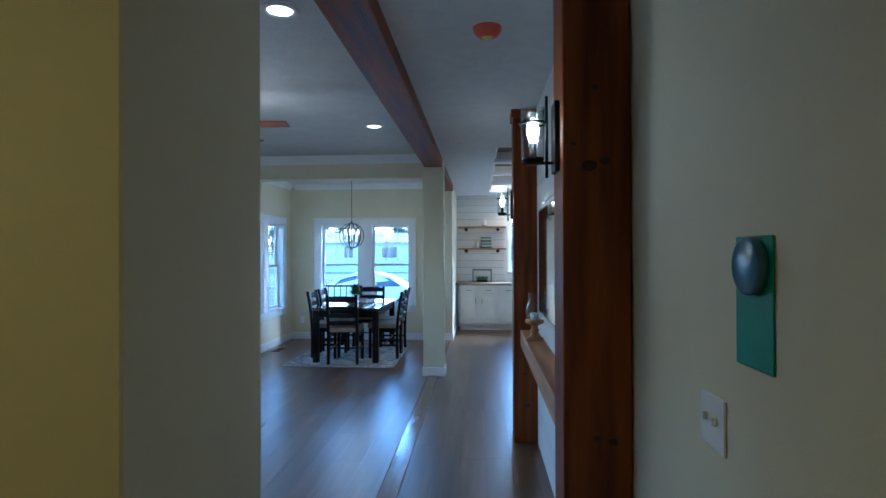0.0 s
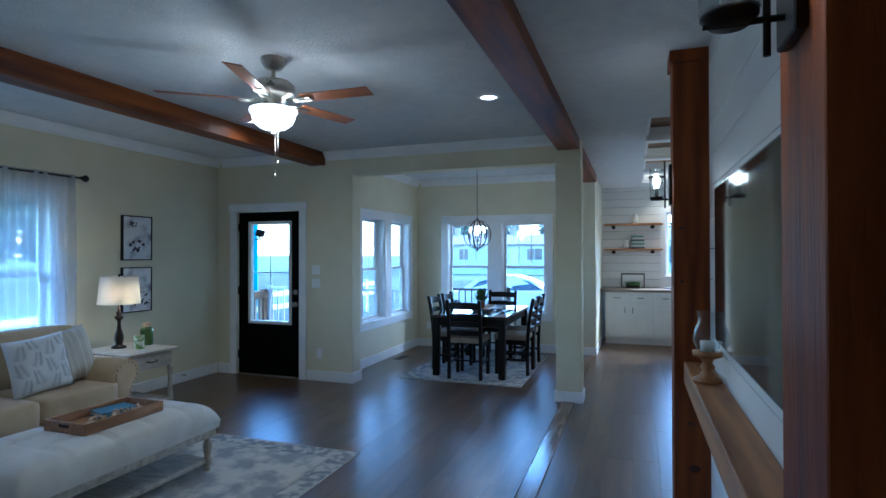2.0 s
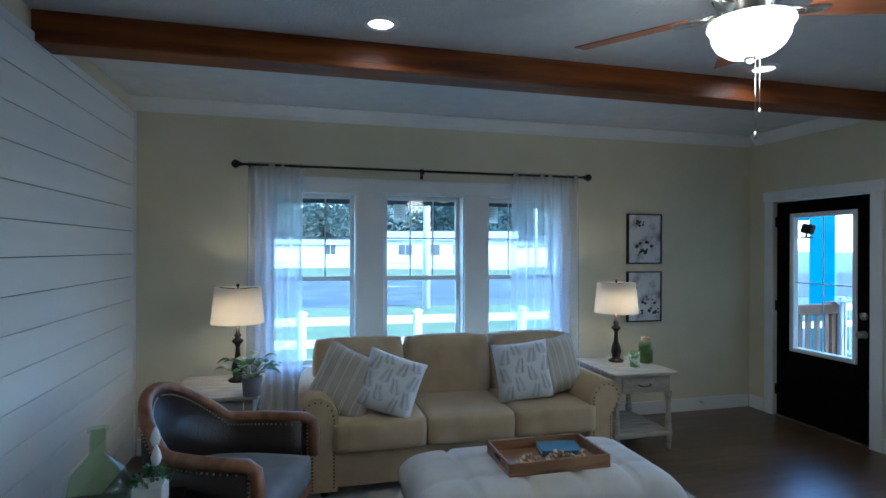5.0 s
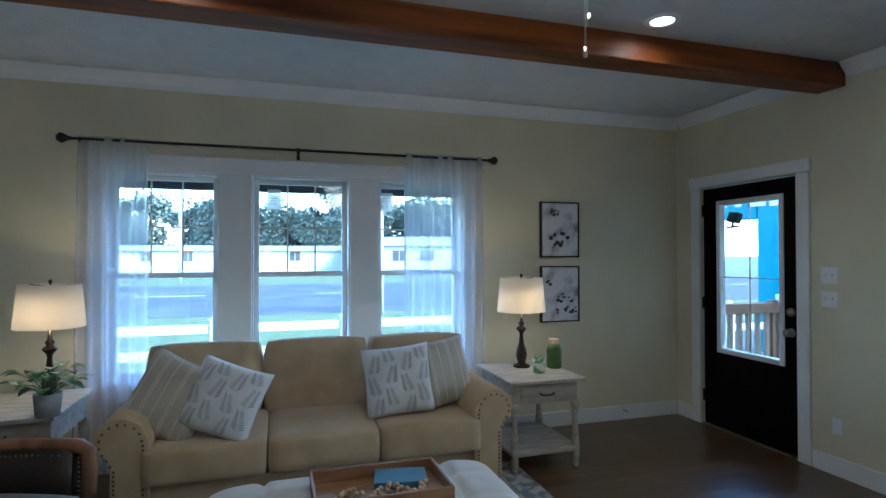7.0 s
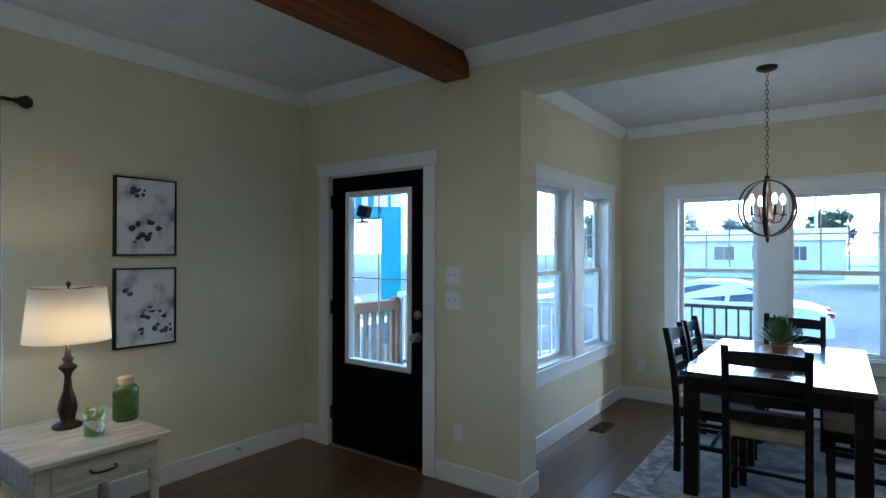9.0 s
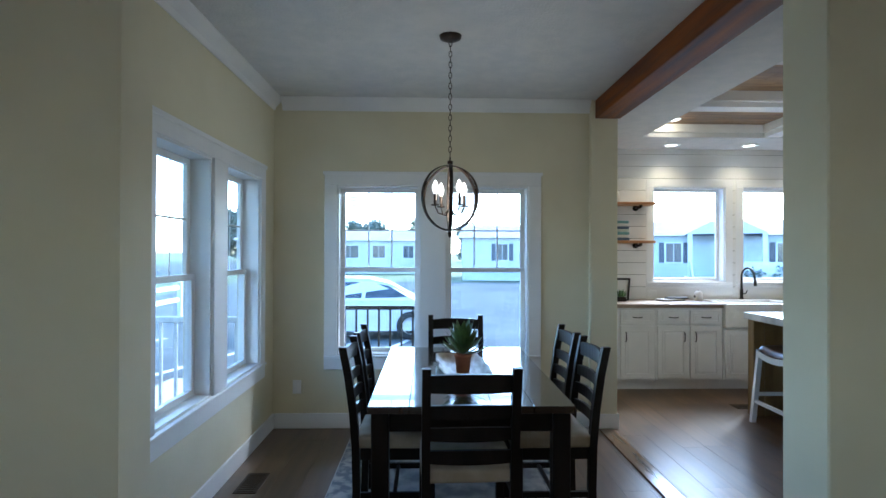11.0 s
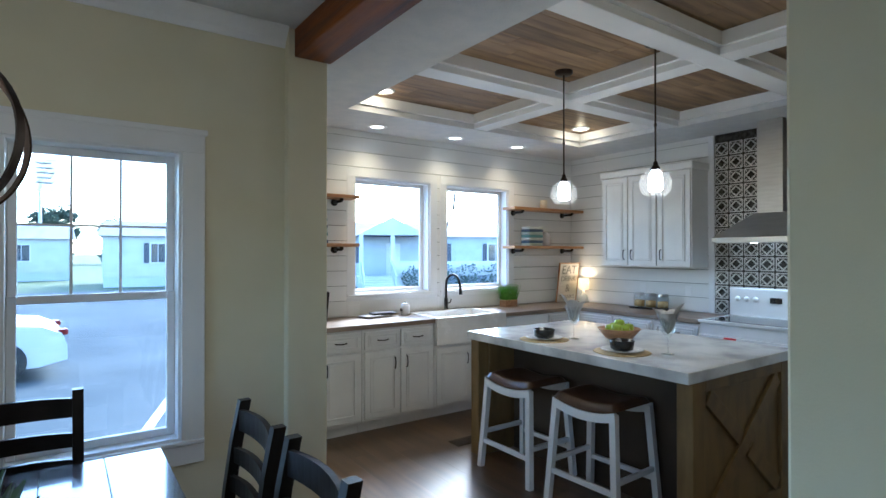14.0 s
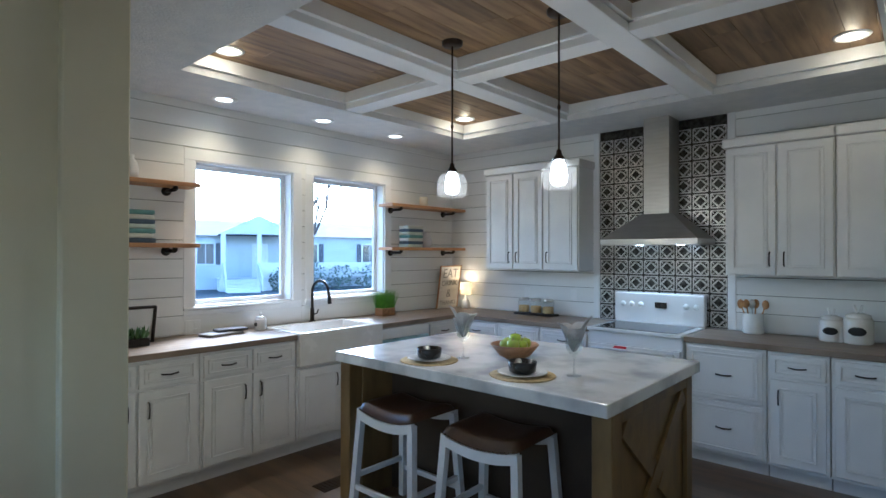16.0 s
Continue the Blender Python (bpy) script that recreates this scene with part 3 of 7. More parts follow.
for k in range(5):
    a = 1.2 + 72 * k
    m = pose(0, 0, -0.262, 0, 0, a)
    bl = bmesh.new()
    box(bl, 0.20, -0.062, -0.003, 0.66, 0.062, 0.003, bev=0.002)
    for v in bl.verts:
        f = (v.co.x - 0.2) / 0.46
        v.co.y *= 0.78 + 0.28 * f - (0.22 if f > 0.95 else 0)
    turn_verts(bl, bl.verts[:], pose(0, 0, 0, -11))
    b = part("blade", bl, M_BLADE, fan, m=m)
    ir = bmesh.new()
    tube(ir, [(0.10, 0, 0.0), (0.15, 0.018, -0.012), (0.20, 0.02, -0.010), (0.25, 0.0, -0.008)], 0.008)
    tube(ir, [(0.10, 0, 0.0), (0.15, -0.018, -0.012), (0.20, -0.02, -0.010), (0.25, 0.0, -0.008)], 0.008)
    box(ir, 0.20, -0.03, -0.012, 0.27, 0.03, -0.006, bev=0.002)
    part("blade_iron", ir, M_NICKEL, b)
part("fitter", La([(0.045, -0.29), (0.11, -0.305), (0.135, -0.315), (0.135, -0.322), (0.02, -0.322)], 30), M_NICKEL, fan)
bowl = part("glass_bowl", La([(0.142, -0.318), (0.145, -0.33), (0.132, -0.35), (0.128, -0.375), (0.112, -0.405), (0.08, -0.43), (0.04, -0.442), (0, -0.444)], 36), glow("lit_frosted_bowl", (1.0, 0.93, 0.80), 0.35), fan)
part("finial", La([(0.02, -0.44), (0.022, -0.45), (0.012, -0.462), (0, -0.468)], 16), M_NICKEL, fan)
for i, (dx, l) in enumerate(((0.012, 0.19), (-0.008, 0.27))):
    ch = bmesh.new()
    tube(ch, [(dx, 0.03, -0.44), (dx, 0.03, -0.44 - l)], 0.0018, 6)
    lathe(ch, [(0, -0.44 - l - 0.03), (0.006, -0.44 - l - 0.024), (0.005, -0.44 - l), (0, -0.44 - l)], 10, dx, 0.03)
    part("pull_chain", ch, M_NICKEL, fan)
bulb_light("fan_glow", -2.0, 3.69, H - 0.50, 10, SOFT, 0.12)
for k in range(3):
    a = radians(36 + 1.2 + 120 * k)
    bulb_light("fan_glow", -2.0 + 0.19 * math.cos(a), 3.69 + 0.19 * math.sin(a), H - 0.318, 1.7, SOFT, 0.02)


# ---- wall plates ----
def plate(x, y, z, rz, gang=1, outlet=False):
    w = 0.035 + 0.046 * gang - 0.01
    p = thing("outlet" if outlet else "switch_plate", pose(x, y, z, 0, 0, rz), "white plastic wall outlet" if outlet else "white double light switch plate on the wall", "outlet" if outlet else "light switch")
    part("plate", Bx(-w / 2, -0.006, -0.057, w / 2, 0, 0.057, bev=0.003), M_PLATE, p)
    for i in range(gang):
        x0 = (i - (gang - 1) / 2) * 0.046
        if outlet:
            for dz in (-0.022, 0.022):
                part("socket", Bx(x0 - 0.015, -0.009, dz - 0.014, x0 + 0.015, -0.006, dz + 0.014, bev=0.001), M_PLATE, p)
        else:
            part("toggle", Bx(x0 - 0.004, -0.016, -0.002, x0 + 0.004, -0.006, 0.014, bev=0.001), M_PLATE, p)


plate(-3.485, YD, 1.322, 0, 2)
plate(-3.485, YD, 1.162, 0, 2)
plate(-3.44, YD, 0.325, 0, 1, True)
plate(-3.08, YN, 0.34, 0, 1, True)
plate(XH, 1.015, 1.172, -90, 2)
_th = thing("thermostat", pose(XH, 0.843, 1.417, 0, 0, -90), "blue-capped round thermostat on a hanging teal card", "thermostat")
part("card", Bx(-0.066, -0.004, -0.10, 0.066, 0, 0.135, bev=0.002), surf("teal_card", (0.01, 0.22, 0.16), (0.015, 0.28, 0.20), 12, 0.5), _th)
part("dial", La([(0.050, 0), (0.052, 0.010), (0.050, 0.016), (0.044, 0.019), (0, 0.020)], 28), surf("blue_film", (0.06, 0.16, 0.30), (0.11, 0.24, 0.40), 12, 0.2), _th, m=pose(0.004, -0.004, 0.082, 90))

# ---- media wall ----
tagged(part("timber_post", Bx(0.315, 1.61, 0, 0.53, 1.82, H - 0.002, bev=0.006, seg=2), M_CEDAR_Z), "rough stained cedar post framing the media wall", "post", "media wall posts", "structure")
tagged(part("timber_post", Bx(0.315, 4.22, 0, 0.53, 4.43, HK - 0.07, bev=0.006, seg=2), M_CEDAR_Z), "rough stained cedar post framing the media wall", "post", "media wall posts", "structure")
tagged(part("post_cap", Bx(0.30, 4.205, HK - 0.07, 0.532, 4.445, HK - 0.002, bev=0.004), M_CEDAR_Z), "cedar cap on top of the post", "post cap", "", "structure")
for x, y, z, r in ((0.40, 1.609, 1.80, 0.026), (0.45, 1.609, 1.815, 0.018), (0.35, 1.609, 1.87, 0.010), (0.42, 1.609, 0.93, 0.012), (0.47, 1.609, 0.92, 0.016), (0.42, 1.609, 2.05, 0.012), (0.42, 4.219, 0.30, 0.03), (0.40, 4.219, 0.55, 0.016), (0.36, 4.219, 1.35, 0.012), (0.36, 4.219, 1.65, 0.012)):
    k = bmesh.new()
    ball(k, 0, 0, 0, r, 0.7, 2, 1.0, 0.06)
    tagged(part("knot", k, M_KNOT, m=pose(x, y, z)), "dark knot in the cedar post", "knot", "", "structure")
_sh = tagged(part("wall_media_shiplap", Bx(0.512, 1.822, 0, 0.534, 4.219, H - 0.001), M_GAP), "white shiplap boards of the media wall", "wall", "", "structure")
z = 0.0
while z < H - 0.02:
    part("board", Bx(0.502, 1.823, z + 0.0015, 0.514, 4.218, min(z + 0.168, H - 0.002), bev=0.002), M_SHIP, _sh)
    z += 0.1705
tagged(part("mantel_shelf", Bx(0.365, 1.823, 0.775, 0.50, 4.217, 0.90, bev=0.008, seg=2), M_MANTEL), "thick cedar mantel shelf under the television", "shelf")
tv = thing("television", pose(0.50, 2.98, 1.46), "black flat television on the shiplap wall", "television")
part("frame", Bx(-0.05, -0.62, -0.35, 0.0, 0.62, 0.35, bev=0.006), M_BLACKPLASTIC, tv)
part("screen", Bx(-0.053, -0.605, -0.335, -0.0502, 0.605, 0.335), surf("glossy_dark_screen", (0.012, 0.013, 0.015), (0.016, 0.017, 0.02), 3, 0.06, bump=0, rough_var=0.02), tv)


def sconce(x, y, z):
    s = thing("wall_sconce", pose(x, y, z) @ Matrix.Scale(0.84, 4), "black iron wall sconce with a lit glass cylinder", "wall lamp", "wall sconces")
    part("backplate", Bx(-0.02, -0.055, -0.14, 0.0, 0.055, 0.14, bev=0.003), M_IRON, s)
    fr = bmesh.new()
    tube(fr, [(-0.045, 0, -0.16), (-0.045, 0, 0.17)], 0.006)
    tube(fr, [(-0.02, 0, -0.10), (-0.14, 0, -0.10)], 0.006)
    tube(fr, [(-0.10 + 0.052 * math.cos(a), 0.052 * math.sin(a), 0.06) for a in [k * math.pi / 12 for k in range(24)]], 0.005, 6, True)
    part("arm", fr, M_IRON, s)
    part("cup", La([(0, -0.105), (0.03, -0.105), (0.045, -0.09), (0.046, -0.08), (0.0, -0.08)], 20, -0.10, 0), M_IRON, s)
    g = part("glass_cylinder", La([(0.047, -0.085), (0.048, 0.12), (0.045, 0.12), (0.044, -0.085)], 24, -0.10, 0), M_CLEAR, s)
    g.visible_shadow = False
    part("candle_sleeve", La([(0.014, -0.08), (0.014, -0.02), (0, -0.02)], 14, -0.10, 0), M_IRON, s)
    part("bulb", La([(0.011, -0.02), (0.024, 0.015), (0.026, 0.04), (0.014, 0.075), (0, 0.085)], 16, -0.10, 0), M_BULB, s)
    bulb_light("sconce_glow", x - 0.084, y, z + 0.025, 5, SOFT, 0.03)


sconce(0.315, 1.715, 1.91)
sconce(0.315, 4.325, 1.91)
ch = thing("candle_holder", pose(0.43, 3.72, 0.90) @ Matrix.Scale(1.28, 4), "turned wooden candle holder with a glass hurricane", "candle holder")
part("pedestal", La([(0, 0), (0.05, 0), (0.05, 0.012), (0.03, 0.022), (0.018, 0.04), (0.026, 0.055), (0.016, 0.07), (0.024, 0.085), (0.05, 0.095), (0.052, 0.112), (0, 0.112)], 24), M_MANTEL, ch)
g = part("glass_chimney", La([(0.035, 0.113), (0.05, 0.15), (0.045, 0.19), (0.03, 0.22), (0.036, 0.26), (0.034, 0.26), (0.027, 0.22), (0.042, 0.19), (0.047, 0.15), (0.033, 0.114)], 24), M_CLEAR, ch)
g.visible_shadow = False
part("candle", La([(0, 0.113), (0.025, 0.113), (0.025, 0.15), (0, 0.152)], 18), M_CERAMIC, ch)

# shiplap of the south wall
_ss = tagged(part("wall_south_shiplap", Bx(XW + 0.02, YS, 0, -0.952, YS + 0.006, H - 0.11), M_GAP), "white shiplap boards of the living room's end wall", "wall", "", "structure")
z = 0.0
while z < H - 0.12:
    part("board", Bx(XW + 0.021, YS + 0.006, z + 0.0015, -0.953, YS + 0.018, min(z + 0.168, H - 0.112), bev=0.002), M_SHIP, _ss)
    z += 0.1705
tagged(part("trim", Bx(XW + 0.001, YS, 0, XW + 0.02, YS + 0.03, H - 0.11, bev=0.003), M_WHITE), "white corner trim board", "trim", "", "structure")


# ---- living room furniture ----
def rug(name, x0, y0, x1, y1, label):
    r = thing(name, pose((x0 + x1) / 2, (y0 + y1) / 2, 0), label, "rug")
    w, d = (x1 - x0) / 2, (y1 - y0) / 2
    part("rug_field", Bx(-w + 0.16, -d + 0.16, 0.001, w - 0.16, d - 0.16, 0.009, bev=0.002), M_RUG, r)
    bm = bmesh.new()
    for q in ((-w, -d, w, -d + 0.155), (-w, d - 0.155, w, d), (-w, -d + 0.157, -w + 0.155, d - 0.157), (w - 0.155, -d + 0.157, w, d - 0.157)):
        box(bm, q[0], q[1], 0.001, q[2], q[3], 0.0085, bev=0.002)
    part("border", bm, M_RUG2, r)
    ed = bmesh.new()
    tube(ed, [(-w, -d, 0.005), (w, -d, 0.005), (w, d, 0.005), (-w, d, 0.005)], 0.005, 6, True)
    part("binding", ed, surf(name + "_binding", (0.50, 0.49, 0.46), (0.58, 0.57, 0.53), 9, 0.95), r)
    return r


rug("area_rug", -4.3, 1.62, -1.86, 4.54, "faded grey and cream patterned rug under the ottoman")

sofa = thing("sofa", pose(-4.34, 3.205, 0, 0, 0, 90), "tan three-seat sofa with rolled nailhead arms", "sofa")
# local: x along the sofa, -y to the front
part("frame", Bx(-0.97, -0.50, 0.07, 0.97, 0.42, 0.30, bev=0.02, seg=2), M_SOFA, sofa)
part("back_frame", Bx(-1.0, 0.20, 0.28, 1.0, 0.44, 0.76, bev=0.05, seg=3), M_SOFA, sofa)
for i in range(3):
    x = (i - 1) * 0.605
    part("seat_cushion", cushion(0.61, 0.66, 0.20, 0.30, 10, 6), M_SOFA, sofa, m=pose(x, -0.24, 0.40))
    part("back_cushion", cushion(0.68, 0.49, 0.24, 0.45, 10, 4), M_SOFA, sofa, m=pose(x * 1.12, 0.14, 0.675, 80 + 2 * i, 0, 0))
for s in (-1, 1):
    ar = bmesh.new()
    prof = [(-0.10, 0.07), (0.07, 0.07), (0.07, 0.40), (0.085, 0.46), (0.125, 0.50), (0.145, 0.55), (0.13, 0.61), (0.08, 0.65), (0.01, 0.655), (-0.06, 0.62), (-0.10, 0.54)]
    f0 = [ar.verts.new((s * (0.97 + a), -0.54, b)) for a, b in prof]
    f1 = [ar.verts.new((s * (0.97 + a), 0.40, b)) for a, b in prof]
    n = len(prof)
    for i in range(n):
        f = ar.faces.new((f0[i], f0[(i + 1) % n], f1[(i + 1) % n], f1[i]))
        f.smooth = i > 2
    ar.faces.new(f0)
    ar.faces.new(f1[::-1])
    arm = part("arm", ar, M_SOFA, sofa)
    nl = bmesh.new()
    path = [(0.055, 0.09 + 0.022 * k) for k in range(15)] + [(0.07, 0.425), (0.085, 0.455), (0.105, 0.485), (0.118, 0.52), (0.118, 0.555), (0.105, 0.588), (0.075, 0.615), (0.04, 0.627), (0.005, 0.625), (-0.035, 0.605), (-0.06, 0.575), (-0.07, 0.54)] + [(-0.075, 0.515 - 0.022 * k) for k in range(20)]
    for a, b in path:
        ball(nl, s * (0.97 + a), -0.541, b, 0.0075, 1, 1, 1, 0.5)
    tagged(part("nailheads", nl, M_NAIL, arm), kind="stuff")
for x in (-0.95, 0.95):
    for y in (-0.44, 0.36):
        part("leg", La([(0, 0), (0.02, 0), (0.032, 0.05), (0.034, 0.075), (0, 0.075)], 14, x, y), M_DARKWOOD, sofa)


def pillow(name, x, y, z, rx, ry, rz, size, mats, label, kind):
    p = thing(name, pose(x, y, z, rx, ry, rz), label, "pillow", "sofa pillows")
    bm = bmesh.new()
    n = 14
    vs = {}
    for side in (1, -1):
        for i in range(n + 1):
            for j in range(n + 1):
                u, v = i / n * 2 - 1, j / n * 2 - 1
                if side == -1 and (abs(u) == 1 or abs(v) == 1):
                    vs[side, i, j] = vs[1, i, j]
                    continue
                h = 0.075 * ((1 - u ** 4) * (1 - v ** 4)) ** 0.55
                pin = 1 - 0.06 * (1 - abs(u) ** 2) * abs(v) ** 3
                pin2 = 1 - 0.06 * (1 - abs(v) ** 2) * abs(u) ** 3
                vs[side, i, j] = bm.verts.new((u * size / 2 * pin2, side * h, v * size / 2 * pin))
        for i in range(n):
            for j in range(n):
                q = [vs[side, i, j], vs[side, i + 1, j], vs[side, i + 1, j + 1], vs[side, i, j + 1]]
                f = bm.faces.new(q)
                f.smooth = True
    body = part("cover", bm, mats[0], p)

    def raise_at(u, v):
        return -0.075 * ((1 - u ** 4) * (1 - v ** 4)) ** 0.55 - 0.003

    mk = bmesh.new()
    if kind == "fern":
        for gx in range(4):
            for gz in range(3):
                u0, v0 = (gx - 1.5) * 0.46, (gz - 1) * 0.6 + (0.16 if gx % 2 else -0.12)
                lean = 0.10 * (-1 if (gx + gz) % 2 else 1)
                for k in range(9):
                    f = k / 8
                    us, vc = u0 + lean * f, v0 - 0.24 + 0.42 * f
                    for s in (-1, 1):
                        ll = 0.21 * (1 - 0.5 * f)
                        ut, vt = us + s * ll, vc + 0.11
                        if max(abs(us), abs(ut), abs(vc), abs(vt)) > 0.93:
                            continue
                        um, vm = (us + ut) / 2, (vc + vt) / 2
                        q = []
                        for uu, vv in ((us, vc), (um + s * 0.006, vm - 0.011), (ut, vt), (um - s * 0.006, vm + 0.011)):
                            q.append(mk.verts.new((uu * size / 2, raise_at(uu, vv) - 0.002, vv * size / 2)))
                        mk.faces.new(q)
        tagged(part("fern_print", mk, mats[1], body), kind="stuff")
    else:
        for u in (-0.7, -0.42, -0.36, -0.1, 0.2, 0.26, 0.55, 0.75):
            prev = None
            for k in range(17):
                v = -0.9 + 1.8 * k / 16
                y0 = raise_at(u, v)
                a, b = mk.verts.new(((u - 0.012) * size / 2, y0, v * size / 2)), mk.verts.new(((u + 0.012) * size / 2, y0, v * size / 2))
                if prev:
                    mk.faces.new((prev[0], prev[1], b, a))
                prev = (a, b)
        tagged(part("stripe_print", mk, mats[1], body), kind="stuff")


M_PILW = surf("white_cotton", (0.66, 0.66, 0.66), (0.74, 0.74, 0.73), 6, 0.9, bump=0.2, fine=300)
M_FERN = surf("grey_fern_print", (0.20, 0.21, 0.23), (0.28, 0.29, 0.31), 12, 0.9, bump=0)
M_PILT = surf("oatmeal_woven_cotton", (0.42, 0.38, 0.31), (0.50, 0.46, 0.38), 6, 0.9, bump=0.3, fine=300)
M_STRIPE = surf("cream_stripe", (0.62, 0.59, 0.52), (0.70, 0.67, 0.60), 12, 0.9, bump=0)
pillow("throw_pillow", -4.02, 2.40, 0.69, -20, 22, 66, 0.44, (M_PILT, M_STRIPE), "oatmeal throw pillow with cream stripes on the sofa", "stripe")
pillow("throw_pillow", -3.93, 2.68, 0.685, -24, 18, 74, 0.40, (M_PILW, M_FERN), "white throw pillow with grey fern print on the sofa", "fern")
pillow("throw_pillow", -4.03, 3.66, 0.70, -14, -5, 86, 0.42, (M_PILW, M_FERN), "white throw pillow with grey fern print on the sofa", "fern")
pillow("throw_pillow", -4.13, 3.96, 0.705, -14, -6, 104, 0.43, (M_PILT, M_STRIPE), "oatmeal throw pillow with cream stripes on the sofa", "stripe")

# ottoman bench
ot = thing("ottoman", pose(-2.985, 3.295, 0.009), "tufted pale linen ottoman bench on turned whitewashed legs", "ottoman")
W, D = 0.345, 0.665


def tufted():
    bm = bmesh.new()
    nx, ny = 36, 54
    g = {}
    for i in range(nx + 1):
        for j in range(ny + 1):
            u, v = i / nx * 2 - 1, j / ny * 2 - 1
            ex, ey = max(abs(u) - 0.0, 0), abs(v)
            px, py = (u + 1) / 2 * 3, (v + 1) / 2 * 5
            dx, dy = min(px % 1, 1 - px % 1), min(py % 1, 1 - py % 1)
            crease = 0.022 * math.exp(-(dx / 0.07) ** 2) * (0.55 if 0.3 < px < 2.7 else 0.0) + 0.022 * math.exp(-(dy / 0.06) ** 2) * (1 if 0.3 < py < 4.7 else 0)
            edge = (1 - abs(u) ** 7) ** 0.5 * (1 - abs(v) ** 9) ** 0.5
            z = 0.34 + 0.14 * max(0, edge) - crease * (0.35 + 0.65 * max(edge, 0.0))
            g[i, j] = bm.verts.new((u * (W + 0.012 * edge), v * (D + 0.012 * edge), z))
    for i in range(nx):
        for j in range(ny):
            f = bm.faces.new((g[i, j], g[i + 1, j], g[i + 1, j + 1], g[i, j + 1]))
            f.smooth = True
    rim = [g[i, 0] for i in range(nx + 1)] + [g[nx, j] for j in range(1, ny + 1)] + [g[i, ny] for i in range(nx - 1, -1, -1)] + [g[0, j] for j in range(ny - 1, 0, -1)]
    low = [bm.verts.new((v.co.x * 0.985, v.co.y * 0.99, 0.29)) for v in rim]
    for k in range(len(rim)):
        bm.faces.new((rim[k], low[k], low[(k + 1) % len(rim)], rim[(k + 1) % len(rim)]))
    bm.faces.new(low)
    return bm


top = part("cushion_top", tufted(), M_OTTO, ot)
bt = bmesh.new()
for i in (1, 2):
    for j in range(1, 5):
        ball(bt, (i / 3 * 2 - 1) * W, (j / 5 * 2 - 1) * D, 0.442, 0.012, 0.5, 1)
tagged(part("tuft_buttons", bt, M_OTTO, top), kind="stuff")
part("apron", Bx(-W + 0.02, -D + 0.02, 0.235, W - 0.02, D - 0.02, 0.292, bev=0.006), M_PALEWOOD, ot)
LEG = [(0, 0), (0.018, 0), (0.024, 0.02), (0.02, 0.04), (0.03, 0.05), (0.03, 0.085), (0.02, 0.095), (0.026, 0.13), (0.031, 0.17), (0.024, 0.20), (0.016, 0.21), (0.026, 0.222), (0.026, 0.24), (0, 0.24)]
for x in (-W + 0.06, W - 0.06):
    for y in (-D + 0.06, D - 0.06):
        part("leg", La(LEG, 16, x, y), M_PALEWOOD, ot)
part("lower_shelf", Bx(-W + 0.05, -D + 0.05, 0.055, W - 0.05, D - 0.05, 0.085, bev=0.005), M_PALEWOOD, ot)

tr = thing("serving_tray", pose(-2.965, 3.35, 0.487), "oblong wooden tray on the ottoman", "tray")
part("base", Bx(-0.165, -0.27, 0, 0.165, 0.27, 0.012, bev=0.002), M_TRAYWOOD, tr)
for q in ((-0.165, -0.27, -0.153, 0.27), (0.153, -0.27, 0.165, 0.27), (-0.153, -0.27, 0.153, -0.258), (-0.153, 0.258, 0.153, 0.27)):
    part("rim", Bx(q[0], q[1], 0.012, q[2], q[3], 0.066, bev=0.003), M_TRAYWOOD, tr)
for e in (-1, 1):
    part("handle_slot", Bx(-0.04, e * 0.2705 - 0.001, 0.034, 0.04, e * 0.2705 + 0.001, 0.052, bev=0.0005), M_GAP, tr)
bk = thing("book", pose(-3.03, 3.45, 0.500, 0, 0, 80), "blue hardback book lying in the tray", "book")
part("cover", Bx(-0.11, -0.075, 0.026, 0.11, 0.075, 0.031, bev=0.001), M_BLUEBOOK, bk)
part("cover", Bx(-0.11, -0.075, 0.0, 0.11, 0.075, 0.005, bev=0.001), M_BLUEBOOK, bk)
part("spine", Bx(-0.11, -0.0775, 0.0, 0.11, -0.0752, 0.031), M_BLUEBOOK, bk)
part("pages", Bx(-0.105, -0.0745, 0.0052, 0.105, 0.07, 0.0258), M_PAPER, bk)
bd = bmesh.new()
rn = random.Random(3)
for k in range(70):
    t = k / 70 * 9
    ball(bd, -2.885 + 0.04 * math.cos(t * 1.7) + rn.uniform(-0.02, 0.02), 3.13 + 0.05 * t * 0.95 * 0.95 + rn.uniform(-0.01, 0.01), 0.513 + 0.013 * (k % 3), 0.0125, 1, 1)
tagged(part("bead_garland", bd, M_BEAD), "string of pale wooden beads heaped in the tray", "bead garland", "", "stuff")


